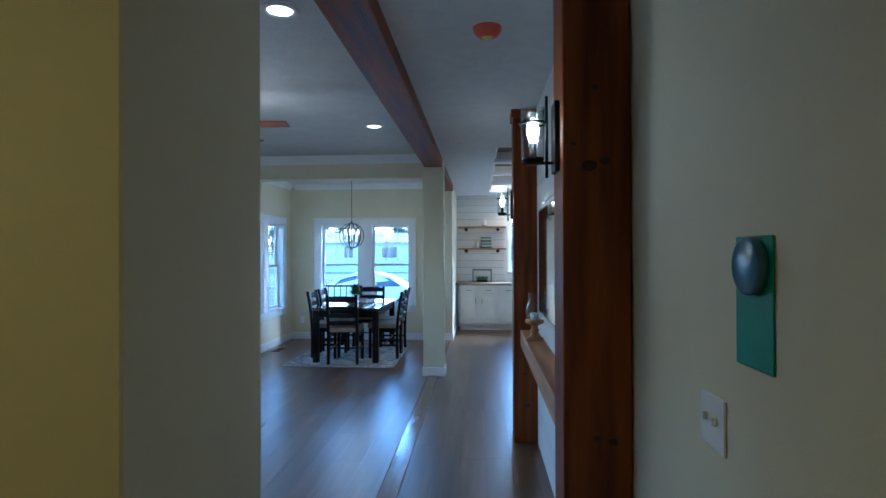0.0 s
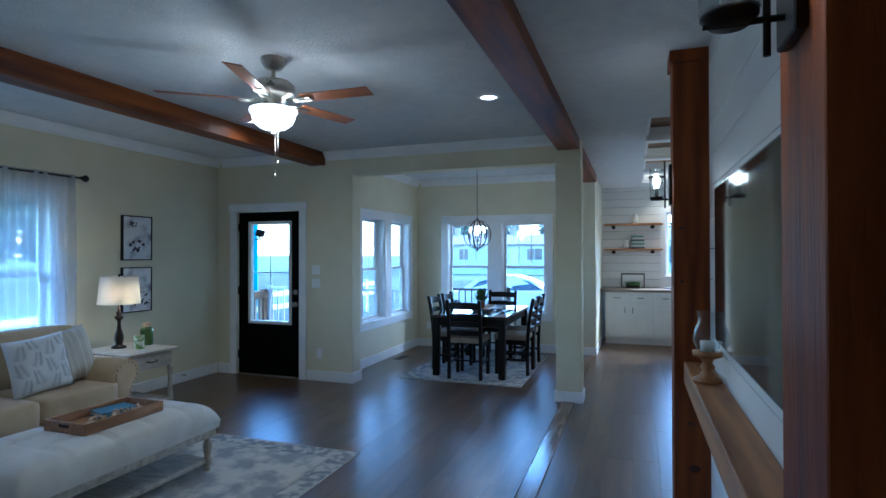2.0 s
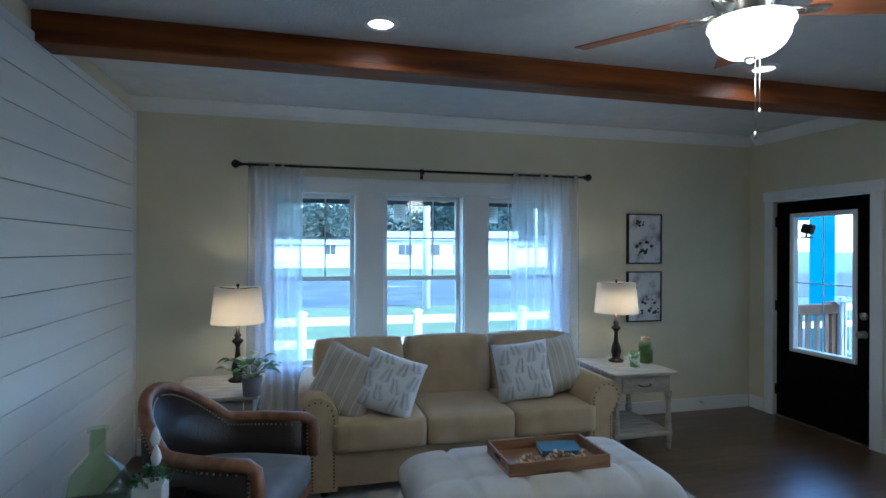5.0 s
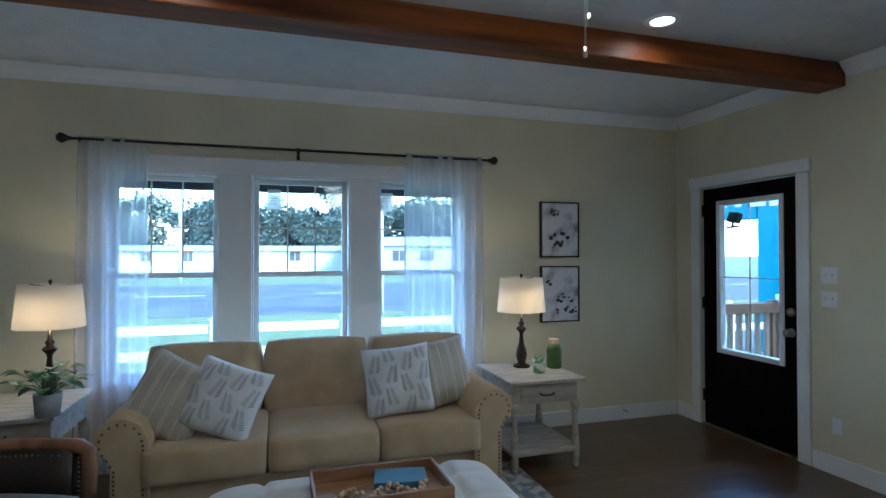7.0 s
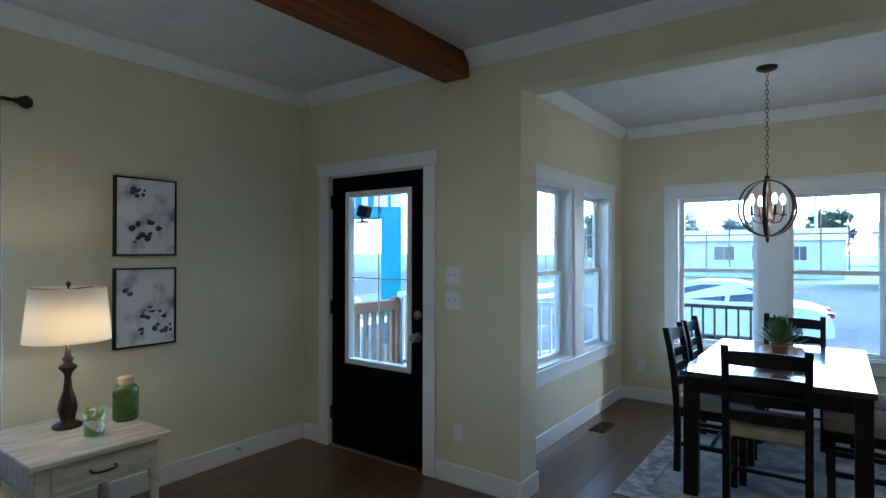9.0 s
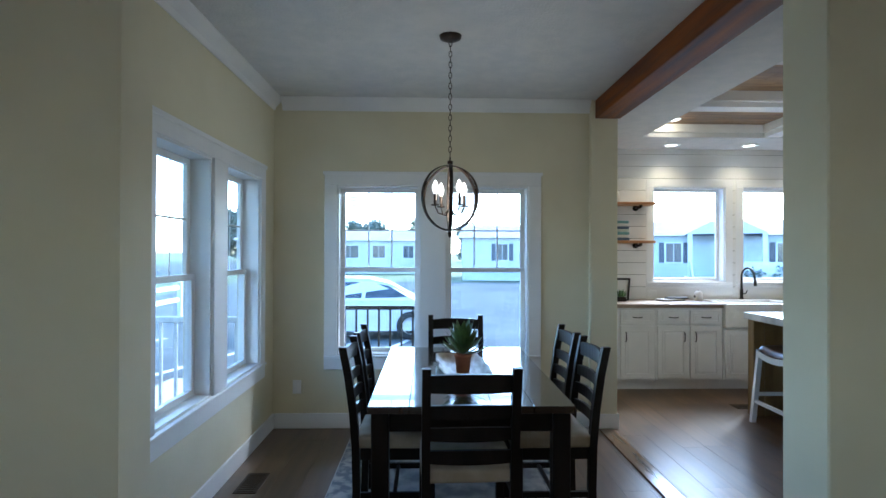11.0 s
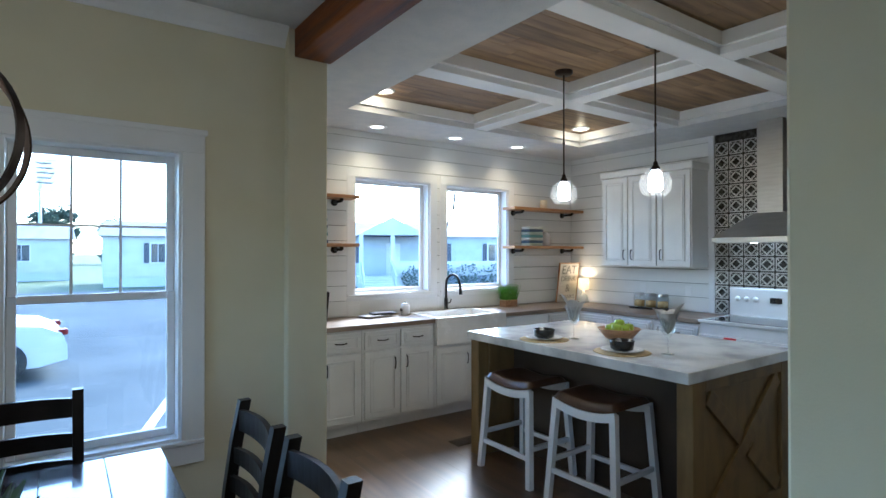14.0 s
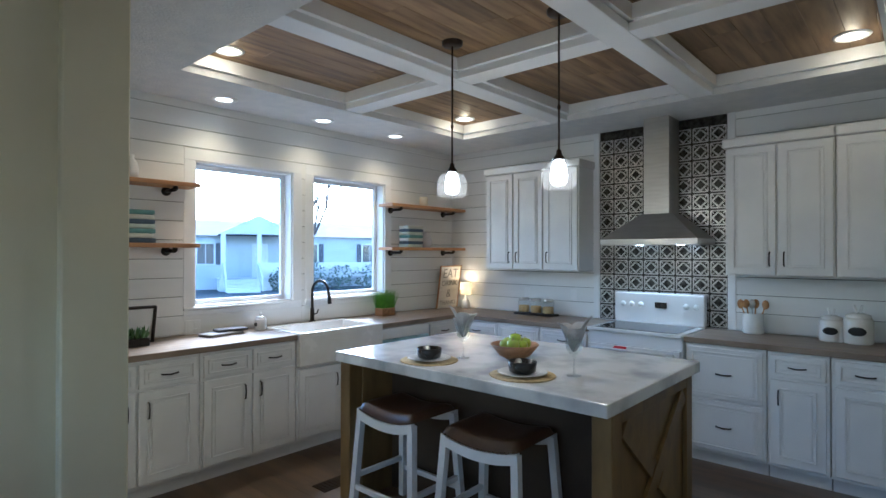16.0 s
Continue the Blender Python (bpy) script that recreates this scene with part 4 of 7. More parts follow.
# end tables, lamps
def end_table(x, y, rz, label):
    t = thing("end_table", pose(x, y, 0, 0, 0, rz), label, "side table", "end tables")
    part("tabletop", Bx(-0.28, -0.33, 0.60, 0.28, 0.33, 0.625, bev=0.006, seg=2), M_PALEWOOD, t)
    part("body", Bx(-0.245, -0.27, 0.455, 0.245, 0.295, 0.60, bev=0.003), M_PALEWOOD, t)
    d = part("drawer", Bx(-0.19, -0.282, 0.475, 0.19, -0.27, 0.585, bev=0.004), M_PALEWOOD, t)
    part("handle", Tu([(-0.05, -0.282, 0.53), (-0.05, -0.305, 0.525), (-0.025, -0.31, 0.52), (0.025, -0.31, 0.52), (0.05, -0.305, 0.525), (0.05, -0.282, 0.53)], 0.005), M_IRON, d)
    tl = [(0, 0), (0.017, 0), (0.024, 0.03), (0.018, 0.05), (0.026, 0.06), (0.026, 0.10), (0.018, 0.115), (0.028, 0.16), (0.02, 0.28), (0.018, 0.36), (0.027, 0.385), (0.018, 0.40), (0.028, 0.415), (0.028, 0.46), (0, 0.46)]
    for a in (-0.23, 0.23):
        for b in (-0.265, 0.28):
            part("leg", La(tl, 14, a, b), M_PALEWOOD, t)
    part("lower_shelf", Bx(-0.255, -0.29, 0.115, 0.255, 0.305, 0.145, bev=0.005), M_PALEWOOD, t)
    return t


end_table(-4.37, 4.70, 90, "whitewashed end table with one drawer beside the sofa")
end_table(-4.40, 1.56, 90, "whitewashed end table with one drawer beside the armchair")


def table_lamp(x, y, z):
    l = thing("table_lamp", pose(x, y, z), "lit table lamp with turned dark base and white drum shade", "table lamp", "living room lamps")
    part("base", La([(0, 0), (0.062, 0), (0.064, 0.012), (0.05, 0.022), (0.03, 0.03), (0.034, 0.05), (0.042, 0.09), (0.036, 0.13), (0.02, 0.18), (0.014, 0.24), (0.02, 0.262), (0.04, 0.285), (0.038, 0.295), (0.018, 0.31), (0.026, 0.33), (0.014, 0.345), (0.009, 0.40), (0, 0.40)], 24), M_BRONZE, l)
    part("shade", La([(0.182, 0.418), (0.158, 0.672), (0.156, 0.672), (0.18, 0.418)], 40), M_SHADE, l)
    sp = bmesh.new()
    for k in range(3):
        a = 2.094 * k
        tube(sp, [(0, 0, 0.66), (0.156 * math.cos(a), 0.156 * math.sin(a), 0.668)], 0.003, 6)
    part("shade_ring", sp, M_BRONZE, l)
    part("finial", La([(0.004, 0.40), (0.004, 0.672), (0.012, 0.685), (0.009, 0.695), (0.004, 0.70), (0, 0.702)], 12), M_BRONZE, l)
    part("bulb", La([(0.012, 0.45), (0.03, 0.50), (0.026, 0.54), (0, 0.555)], 16, 0.012, 0), M_BULB, l)
    bulb_light("lamp_glow", x + 0.03, y, z + 0.52, 9, WARM, 0.04)


table_lamp(-4.50, 4.71, 0.625)
table_lamp(-4.52, 1.665, 0.625)
j = thing("candle_jar", pose(-4.40, 4.93, 0.625), "tall dark green glazed jar with a cork-coloured lid", "jar")
part("body", La([(0, 0), (0.05, 0), (0.058, 0.012), (0.058, 0.15), (0.05, 0.17), (0.036, 0.178), (0, 0.178)], 24), M_JAR, j)
part("lid", La([(0.036, 0.178), (0.038, 0.21), (0.034, 0.216), (0, 0.216)], 20), M_BEAD, j, "tan lid")
j = thing("candle", pose(-4.28, 4.74, 0.625), "green and white leaf-patterned candle glass", "candle")
part("glass", La([(0, 0), (0.04, 0), (0.042, 0.005), (0.043, 0.12), (0.039, 0.12), (0.038, 0.09), (0, 0.09)], 22), surf("green_leaf_print", (0.60, 0.62, 0.52), (0.16, 0.26, 0.07), 28, 0.35, lo=0.45, hi=0.55), j)


def leaf(bm, base, tip, w, bend=0.0, n=5, fold=0.25):
    base, tip = Vector(base), Vector(tip)
    d = tip - base
    s = d.cross(Vector((0, 0, 1)))
    s = s.normalized() if s.length > 1e-5 else Vector((1, 0, 0))
    prev = None
    for k in range(n + 1):
        t = k / n
        c = base + d * t + Vector((0, 0, bend * math.sin(t * math.pi) - bend * 0.6 * t * t))
        ww = w * math.sin(math.pi * min(0.98, 0.08 + 0.9 * t)) ** 0.8
        up = Vector((0, 0, ww * fold))
        row = (bm.verts.new(c - s * ww + up), bm.verts.new(c), bm.verts.new(c + s * ww + up))
        if prev:
            bm.faces.new((prev[0], row[0], row[1], prev[1]))
            bm.faces.new((prev[1], row[1], row[2], prev[2]))
        prev = row


pl = thing("potted_plant", pose(-4.10, 1.80, 0.625), "leafy green plant in a grey concrete pot", "plant")
part("pot", La([(0, 0), (0.055, 0), (0.066, 0.12), (0.06, 0.12), (0.055, 0.10), (0, 0.10)], 24), M_POTGREY, pl)
lf = bmesh.new()
rn = random.Random(8)
for k in range(26):
    a, r, h = k * 2.4, 0.04 + 0.10 * rn.random(), 0.15 + 0.10 * rn.random()
    c = (r * math.cos(a), r * math.sin(a), h)
    leaf(lf, c, (c[0] + 0.09 * math.cos(a), c[1] + 0.09 * math.sin(a), h + rn.uniform(-0.02, 0.03)), 0.034, 0.012)
    tube(lf, [(0, 0, 0.10), (c[0] * 0.6, c[1] * 0.6, h * 0.9), c], 0.002, 5)
part("foliage", lf, M_LEAF, pl)

# pictures
M_ART = surf("ink_wash_print", (0.70, 0.70, 0.73), (0.24, 0.24, 0.30), 9.0, 0.6, bump=0.0, detail=4, lo=0.48, hi=0.72)
M_INK = surf("dark_ink_blot", (0.02, 0.02, 0.035), (0.07, 0.07, 0.10), 20, 0.6, bump=0)
for z0, z1, sd in ((1.446, 1.92, 4), (0.894, 1.372, 9)):
    pc = thing("framed_picture", pose(XW, 5.272, (z0 + z1) / 2, 0, 0, 90), "framed abstract ink-wash floral print in greys", "picture", "pair of framed prints")
    h = (z1 - z0) / 2
    fr = bmesh.new()
    for q in ((-0.183, -h, -0.173, h), (0.173, -h, 0.183, h), (-0.173, -h, 0.173, -h + 0.01), (-0.173, h - 0.01, 0.173, h)):
        box(fr, q[0], -0.034, q[1], q[2], 0, q[3], bev=0.001)
    part("frame", fr, M_IRON, pc)
    can = part("canvas", Bx(-0.172, -0.026, -h + 0.011, 0.172, -0.001, h - 0.011), M_ART, pc)
    rn = random.Random(sd)
    bl = bmesh.new()
    for k in range(9):
        x, zz = rn.uniform(-0.13, 0.14), rn.uniform(-h + 0.06, h - 0.07)
        for q in range(3):
            ball(bl, x + rn.uniform(-0.02, 0.02), -0.026, zz + rn.uniform(-0.02, 0.02), rn.uniform(0.008, 0.024), rn.uniform(0.5, 1), 1, 1, 0.05)
    tagged(part("ink_wash", bl, M_INK, can), kind="stuff")

# curtain rod and sheers
rod = thing("curtain_rod", pose(XW, 3.10, 2.235), "black curtain rod with faceted finials", "curtain rod")
part("rod", Tu([(0.085, -1.45, 0), (0.085, 1.50, 0)], 0.010), M_IRON, rod)
for s in (-1, 1):
    f = bmesh.new()
    lathe(f, [(0, 0), (0.016, 0), (0.014, 0.012), (0.022, 0.022), (0.034, 0.045), (0.034, 0.055), (0.02, 0.075), (0, 0.08)], 10)
    part("finial", f, M_IRON, rod, m=pose(0.085, 1.49 if s > 0 else -1.445, 0, -90 * s, 0, 0))
for y in (-1.39, 0.0, 1.43):
    b = bmesh.new()
    box(b, 0.0, y - 0.012, -0.06, 0.012, y + 0.012, 0.03, bev=0.002)
    tube(b, [(0.01, y, -0.02), (0.085, y, -0.02), (0.085, y, 0.0)], 0.007)
    part("bracket", b, M_IRON, rod)


def curtain(y0, y1, label, seed):
    c = thing("curtain", pose(XW + 0.085, (y0 + y1) / 2, 0), label, "curtain", "sheer curtains")
    bm = bmesh.new()
    n, w = 110, (y1 - y0)
    rows = [2.255, 2.22, 1.9, 1.4, 0.9, 0.4, 0.03]
    prev = None
    rn = random.Random(seed)
    ph = rn.random() * 6
    for r, z in enumerate(rows):
        row = []
        for i in range(n + 1):
            u = i / n
            amp = 0.010 if r < 2 else 0.022 + 0.004 * r * 0.5
            d = amp * math.sin(u * w * 75 + ph + 0.25 * math.sin(z * 2 + u * 9)) + 0.010 * math.sin(u * w * 21 + ph * 2 + z)
            row.append(bm.verts.new((d, (u - 0.5) * w * (1 + 0.02 * r * 0.4), z)))
        if prev:
            for i in range(n):
                f = bm.faces.new((prev[i], prev[i + 1], row[i + 1], row[i]))
                f.smooth = True
        prev = row
    part("panel", bm, M_SHEER, c)


curtain(1.70, 2.11, "white sheer curtain panel at the sofa window", 1)
curtain(3.90, 4.53, "white sheer curtain panel at the sofa window", 2)

# armchair
ac = thing("armchair", pose(-3.24, 1.74, 0.009, 0, 0, -21), "barrel armchair in blue-grey fabric with honey wood frame", "armchair")


def ac_rail(t):
    """The wooden top rail's line: from one arm's front round the back to the other."""
    a = math.pi * t
    x = -0.34 * math.cos(a)
    y = 0.30 - 0.66 * math.sin(a) ** 0.75
    z = 0.64 + 0.22 * max(0, math.sin(a) - 0.55) / 0.45 * (1 if math.sin(a) > 0.55 else 0)
    return Vector((x, y, z))


ts = [k / 36 for k in range(37)]
rl = bmesh.new()
pts = [Vector((-0.34, 0.34, 0.44)), Vector((-0.34, 0.345, 0.55)), Vector((-0.34, 0.335, 0.62))] + [ac_rail(t) for t in ts] + [Vector((0.34, 0.335, 0.62)), Vector((0.34, 0.345, 0.55)), Vector((0.34, 0.34, 0.44))]
tube(rl, pts, 0.031, 10)
part("wood_rail", rl, M_CHAIRWOOD, ac)


def shell(off, z0):
    bm = bmesh.new()
    prev = None
    for t in ts:
        p = ac_rail(t)
        c = Vector((0, 0.05, 0))
        d = Vector((p.x, p.y - 0.05, 0)).normalized()
        a = bm.verts.new((p.x + d.x * off, p.y + d.y * off, p.z - 0.01))
        b = bm.verts.new((p.x * 0.97 + d.x * off, p.y * 0.97 + d.y * off, z0))
        if prev:
            f = bm.faces.new((prev[0], a, b, prev[1]))
            f.smooth = True
        prev = (a, b)
    return bm


for nm, off, mt in (("inner_back", -0.022, M_LEATHER), ("outer_back", 0.018, M_LEATHER)):
    o = part(nm, shell(off, 0.27), mt, ac)
    o.modifiers.new("thick", "SOLIDIFY").thickness = 0.012
nb = bmesh.new()
for t in [k / 90 for k in range(91)]:
    p = ac_rail(t)
    d = Vector((p.x, p.y - 0.05, 0)).normalized()
    for o in (0.027, -0.033):
        ball(nb, p.x + d.x * o, p.y + d.y * o, p.z - 0.032, 0.006, 1, 1)
for s in (-1, 1):
    for k in range(10):
        ball(nb, s * 0.367, 0.315, 0.60 - 0.02 * k, 0.006, 1, 1)
        ball(nb, s * 0.313, 0.315, 0.60 - 0.02 * k, 0.006, 1, 1)
tagged(part("nailheads", nb, surf("antique_brass_nailhead", (0.35, 0.25, 0.13), (0.5, 0.38, 0.2), 20, 0.3, metal=1.0, bump=0), ac), kind="stuff")
part("seat", cushion(0.60, 0.66, 0.17, 0.3, 8, 5), M_CHAIRFAB, ac, m=pose(0, 0.03, 0.38))
part("seat_frame", Bx(-0.33, -0.28, 0.24, 0.33, 0.34, 0.31, bev=0.01), M_CHAIRWOOD, ac)
for x in (-0.29, 0.29):
    part("leg", La([(0, 0), (0.014, 0), (0.022, 0.12), (0.026, 0.25), (0, 0.25)], 12, x, 0.30), M_CHAIRWOOD, ac)
    part("leg", La([(0, 0), (0.014, 0), (0.022, 0.12), (0.026, 0.25), (0, 0.25)], 12, x * 0.8, -0.24), M_CHAIRWOOD, ac)

# small table with bottle by the shiplap wall
ct = thing("side_table", pose(-2.46, 1.36, 0), "dark wooden side table against the shiplap wall", "side table")
part("tabletop", Bx(-0.40, -0.29, 0.545, 0.40, 0.29, 0.575, bev=0.005), M_DARKWOOD, ct)
part("apron", Bx(-0.36, -0.25, 0.46, 0.36, 0.25, 0.545, bev=0.003), M_DARKWOOD, ct)
for x in (-0.35, 0.35):
    for y in (-0.24, 0.24):
        part("leg", Bx(x - 0.022, y - 0.022, 0, x + 0.022, y + 0.022, 0.46, bev=0.003), M_DARKWOOD, ct)
dj = thing("glass_bottle", pose(-2.585, 1.405, 0.575), "green-tinted glass demijohn bottle", "bottle")
g = part("body", La([(0, 0), (0.09, 0.0), (0.105, 0.03), (0.108, 0.12), (0.09, 0.19), (0.045, 0.235), (0.027, 0.26), (0.026, 0.335), (0.034, 0.34), (0.034, 0.352), (0.022, 0.352), (0.021, 0.26), (0.084, 0.185), (0.10, 0.11), (0.09, 0.012), (0, 0.012)], 30), pane_glass("green_bottle_glass", (0.86, 0.93, 0.82)), dj)
g.visible_shadow = False
fv = thing("flower_arrangement", pose(-2.70, 1.55, 0.575), "white tulip buds in moss in a white square pot", "flowers")
part("pot", Bx(-0.055, -0.055, 0, 0.055, 0.055, 0.09, bev=0.004), M_CERAMIC, fv)
ms = bmesh.new()
rn = random.Random(4)
for k in range(120):
    a, b = rn.uniform(0, 6.28), rn.random() ** 0.5 * 0.07
    p = (b * math.cos(a), b * math.sin(a), 0.09 + 0.05 * (1 - (b / 0.07) ** 2))
    leaf(ms, p, (p[0] + rn.uniform(-0.025, 0.025), p[1] + rn.uniform(-0.025, 0.025), p[2] + 0.02), 0.008, 0, 2)
part("moss", ms, M_LEAF, fv)
for dx, dy, h in ((-0.03, 0.01, 0.22), (0.04, 0.03, 0.17)):
    s = part("stem", Tu([(dx * 0.5, dy * 0.5, 0.1), (dx, dy, h)], 0.003, 6), M_LEAF, fv)
    part("bud", La([(0, h - 0.005), (0.014, h + 0.005), (0.02, h + 0.028), (0.014, h + 0.055), (0.005, h + 0.075), (0, h + 0.078)], 14, dx, dy), M_CERAMIC, fv)
ds = thing("door_stop", pose(XW + 0.015, 5.9, 0.09), "small brass spring door stop on the baseboard", "door stop")
part("spring", Tu([(0, 0, 0), (0.06, 0, 0)], 0.006), M_NICKEL, ds)

# ---- dining area ----
rug("dining_rug", -2.60, 6.95, -1.11, 8.93, "pale grey distressed rug under the dining table")
dt = thing("dining_table", pose(-1.80, 7.905, 0.009), "espresso wooden dining table with a glossy top", "dining table")
M_TABLE = surf("glossy_espresso_top", (0.016, 0.010, 0.008), (0.040, 0.025, 0.017), 2.5, 0.13, bump=0.03, stretch=(9, 0.8, 1), fine=22, rough_var=0.05, coat=0.8)
for i in range(5):
    x0 = -0.47 + i * 0.188
    part("top_board", Bx(x0 + 0.0008, -0.76, 0.718, x0 + 0.1872, 0.76, 0.752, bev=0.002), M_TABLE, dt)
for q in ((-0.41, -0.70, 0.41, -0.675), (-0.41, 0.675, 0.41, 0.70), (-0.43, -0.66, -0.405, 0.66), (0.405, -0.66, 0.43, 0.66)):
    part("apron", Bx(q[0], q[1], 0.62, q[2], q[3], 0.717, bev=0.003), M_DARKWOOD, dt)
for x in (-0.415, 0.415):
    for y in (-0.69, 0.69):
        part("leg", Bx(x - 0.04, y - 0.04, 0, x + 0.04, y + 0.04, 0.717, bev=0.005), M_DARKWOOD, dt)

M_SEAT = surf("tan_seat_fabric", (0.30, 0.23, 0.15), (0.37, 0.29, 0.20), 9, 0.85, bump=0.25, fine=300)


def dining_chair(m):
    """Local: the back at y = 0, the seat towards +y."""
    c = thing("dining_chair", m, "espresso ladder-back dining chair with a tan padded seat", "chair", "chairs round the dining table")
    for x in (-0.195, 0.195):
        lg = bmesh.new()
        prof = [(0.03, 0.0), (0.035, 0.22), (0.03, 0.44), (0.015, 0.62), (-0.01, 0.80), (-0.04, 0.95)]
        for (ya, za), (yb, zb) in zip(prof, prof[1:]):
            a = [lg.verts.new((x + sx * 0.019, ya + sy * 0.02, za)) for sx, sy in ((-1, -1), (1, -1), (1, 1), (-1, 1))]
            b = [lg.verts.new((x + sx * 0.019, yb + sy * 0.02, zb)) for sx, sy in ((-1, -1), (1, -1), (1, 1), (-1, 1))]
            for k in range(4):
                lg.faces.new((a[k], a[(k + 1) % 4], b[(k + 1) % 4], b[k]))
            if za == 0.0:
                lg.faces.new(a[::-1])
            if zb == 0.95:
                lg.faces.new(b)
        bmesh.ops.remove_doubles(lg, verts=lg.verts[:], dist=1e-4)
        part("back_leg", lg, M_DARKWOOD, c)
        part("front_leg", Bx(x - 0.02, 0.40, 0, x + 0.02, 0.44, 0.43, bev=0.003), M_DARKWOOD, c)
        part("stretcher", Bx(x - 0.011, 0.055, 0.17, x + 0.011, 0.40, 0.20, bev=0.002), M_DARKWOOD, c)
        part("seat_rail", Bx(x - 0.012, 0.055, 0.37, x + 0.012, 0.40, 0.43, bev=0.002), M_DARKWOOD, c)
    for z, h in ((0.88, 0.075), (0.755, 0.055), (0.655, 0.055), (0.555, 0.055)):
        sl = bmesh.new()
        y = 0.015 - 0.0001 - max(0, (z - 0.62)) * 0.145
        prev = None
        for k in range(9):
            u = k / 8 * 2 - 1
            yy = y - 0.022 * (1 - u * u)
            row = [sl.verts.new((u * 0.178, yy + dy, z + dz)) for dy, dz in ((-0.009, -h / 2), (0.009, -h / 2), (0.009, h / 2 + 0.008 * (1 - u * u)), (-0.009, h / 2 + 0.008 * (1 - u * u)))]
            if prev:
                for q in range(4):
                    sl.faces.new((prev[q], prev[(q + 1) % 4], row[(q + 1) % 4], row[q]))
            else:
                sl.faces.new(row[::-1])
            prev = row
        sl.faces.new(prev)
        part("back_slat", sl, M_DARKWOOD, c)
    part("front_rail", Bx(-0.175, 0.41, 0.37, 0.175, 0.43, 0.43, bev=0.002), M_DARKWOOD, c)
    part("front_stretcher", Bx(-0.184, 0.22, 0.175, 0.184, 0.24, 0.195, bev=0.002), M_DARKWOOD, c)
    part("seat", cushion(0.43, 0.43, 0.07, 0.25, 8, 6), M_SEAT, c, m=pose(0, 0.245, 0.462))
    return c


_c0 = dining_chair(pose(-1.81, 7.06, 0.009, 0, 0, 2))
for m in (pose(-1.785, 8.95, 0.009, 0, 0, 181), pose(-2.40, 7.73, 0.009, 0, 0, -90), pose(-2.40, 8.25, 0.009, 0, 0, -89), pose(-1.11, 7.73, 0.009, 0, 0, 91), pose(-1.12, 8.24, 0.009, 0, 0, 90)):
    copy_thing(_c0, m)

dtray = thing("decor_tray", pose(-1.80, 7.90, 0.761, 0, 0, 4), "scalloped wooden tray with a pale weathered inside", "tray")
tb = bmesh.new()
n, mm = 24, 14
g = {}
for i in range(n + 1):
    for j in range(mm + 1):
        u, v = i / n * 2 - 1, j / mm * 2 - 1
        w = 0.135 * (1 - 0.035 * math.cos(u * 3.0 * math.pi) * abs(v)) * (1 - 0.12 * abs(u) ** 4)
        rim = max(abs(u) ** 6, abs(v) ** 5)
        g[i, j] = tb.verts.new((v * w, u * 0.30, 0.006 + 0.042 * rim))
for i in range(n):
    for j in range(mm):
        f = tb.faces.new((g[i, j], g[i + 1, j], g[i + 1, j + 1], g[i, j + 1]))
        f.smooth = True
o = part("tray_body", tb, surf("weathered_tray_wood", (0.24, 0.17, 0.10), (0.48, 0.41, 0.31), 6, 0.5, bump=0.15, stretch=(6, 1.2, 3)), dtray)
o.modifiers.new("thick", "SOLIDIFY").thickness = 0.010
su = thing("succulent", pose(-1.80, 7.80, 0.772), "green succulent in a terracotta pot", "plant")
part("pot", La([(0, 0), (0.036, 0), (0.047, 0.09), (0.05, 0.09), (0.05, 0.105), (0.043, 0.105), (0.041, 0.09), (0, 0.09)], 24), M_TERRA, su)
sl = bmesh.new()
rn = random.Random(2)
for k in range(38):
    a = k * 2.39996
    f = k / 38
    r, h = 0.145 * (1 - 0.66 * f), 0.045 + 0.15 * f ** 0.8
    q = 0.8 + 0.3 * rn.random()
    leaf(sl, (0.014 * math.cos(a), 0.014 * math.sin(a), 0.10 + 0.06 * f), (r * math.cos(a) * q, r * math.sin(a) * q, 0.10 + h), 0.023, -0.012, 6, 0.4)
part("leaves", sl, M_LEAF2, su)

# orb chandelier
CX, CY, CZ = -1.875, 7.88, 1.77
cd = thing("chandelier", pose(CX, CY, CZ), "bronze orb chandelier with four lit candle bulbs", "chandelier")
part("canopy", La([(0, H - CZ - 0.03), (0.03, H - CZ - 0.03), (0.06, H - CZ - 0.018), (0.066, H - CZ)], 26), M_BRONZE, cd)
lk = bmesh.new()
zz = 0.235
k = 0
while zz < H - CZ - 0.045:
    pts = []
    for q in range(10):
        a = 2 * math.pi * q / 10
        u, v = 0.009 * math.cos(a), 0.019 * math.sin(a)
        pts.append((u, 0, zz + 0.019 + v) if k % 2 else (0, u, zz + 0.019 + v))
    tube(lk, pts, 0.0022, 5, True)
    zz += 0.031
    k += 1
tagged(part("chain", lk, M_BRONZE, cd), kind="stuff")


def band(r, w, t, m):
    bm = bmesh.new()
    n = 56
    rows = []
    for q in range(n):
        a = 2 * math.pi * q / n
        c, s = math.cos(a), math.sin(a)
        rows.append([bm.verts.new(((r + dr) * c, dw, (r + dr) * s)) for dr, dw in ((-t, -w), (t, -w), (t, w), (-t, w))])
    for q in range(n):
        a, b = rows[q], rows[(q + 1) % n]
        for e in range(4):
            f = bm.faces.new((a[e], a[(e + 1) % 4], b[(e + 1) % 4], b[e]))
    turn_verts(bm, bm.verts[:], m)
    return bm


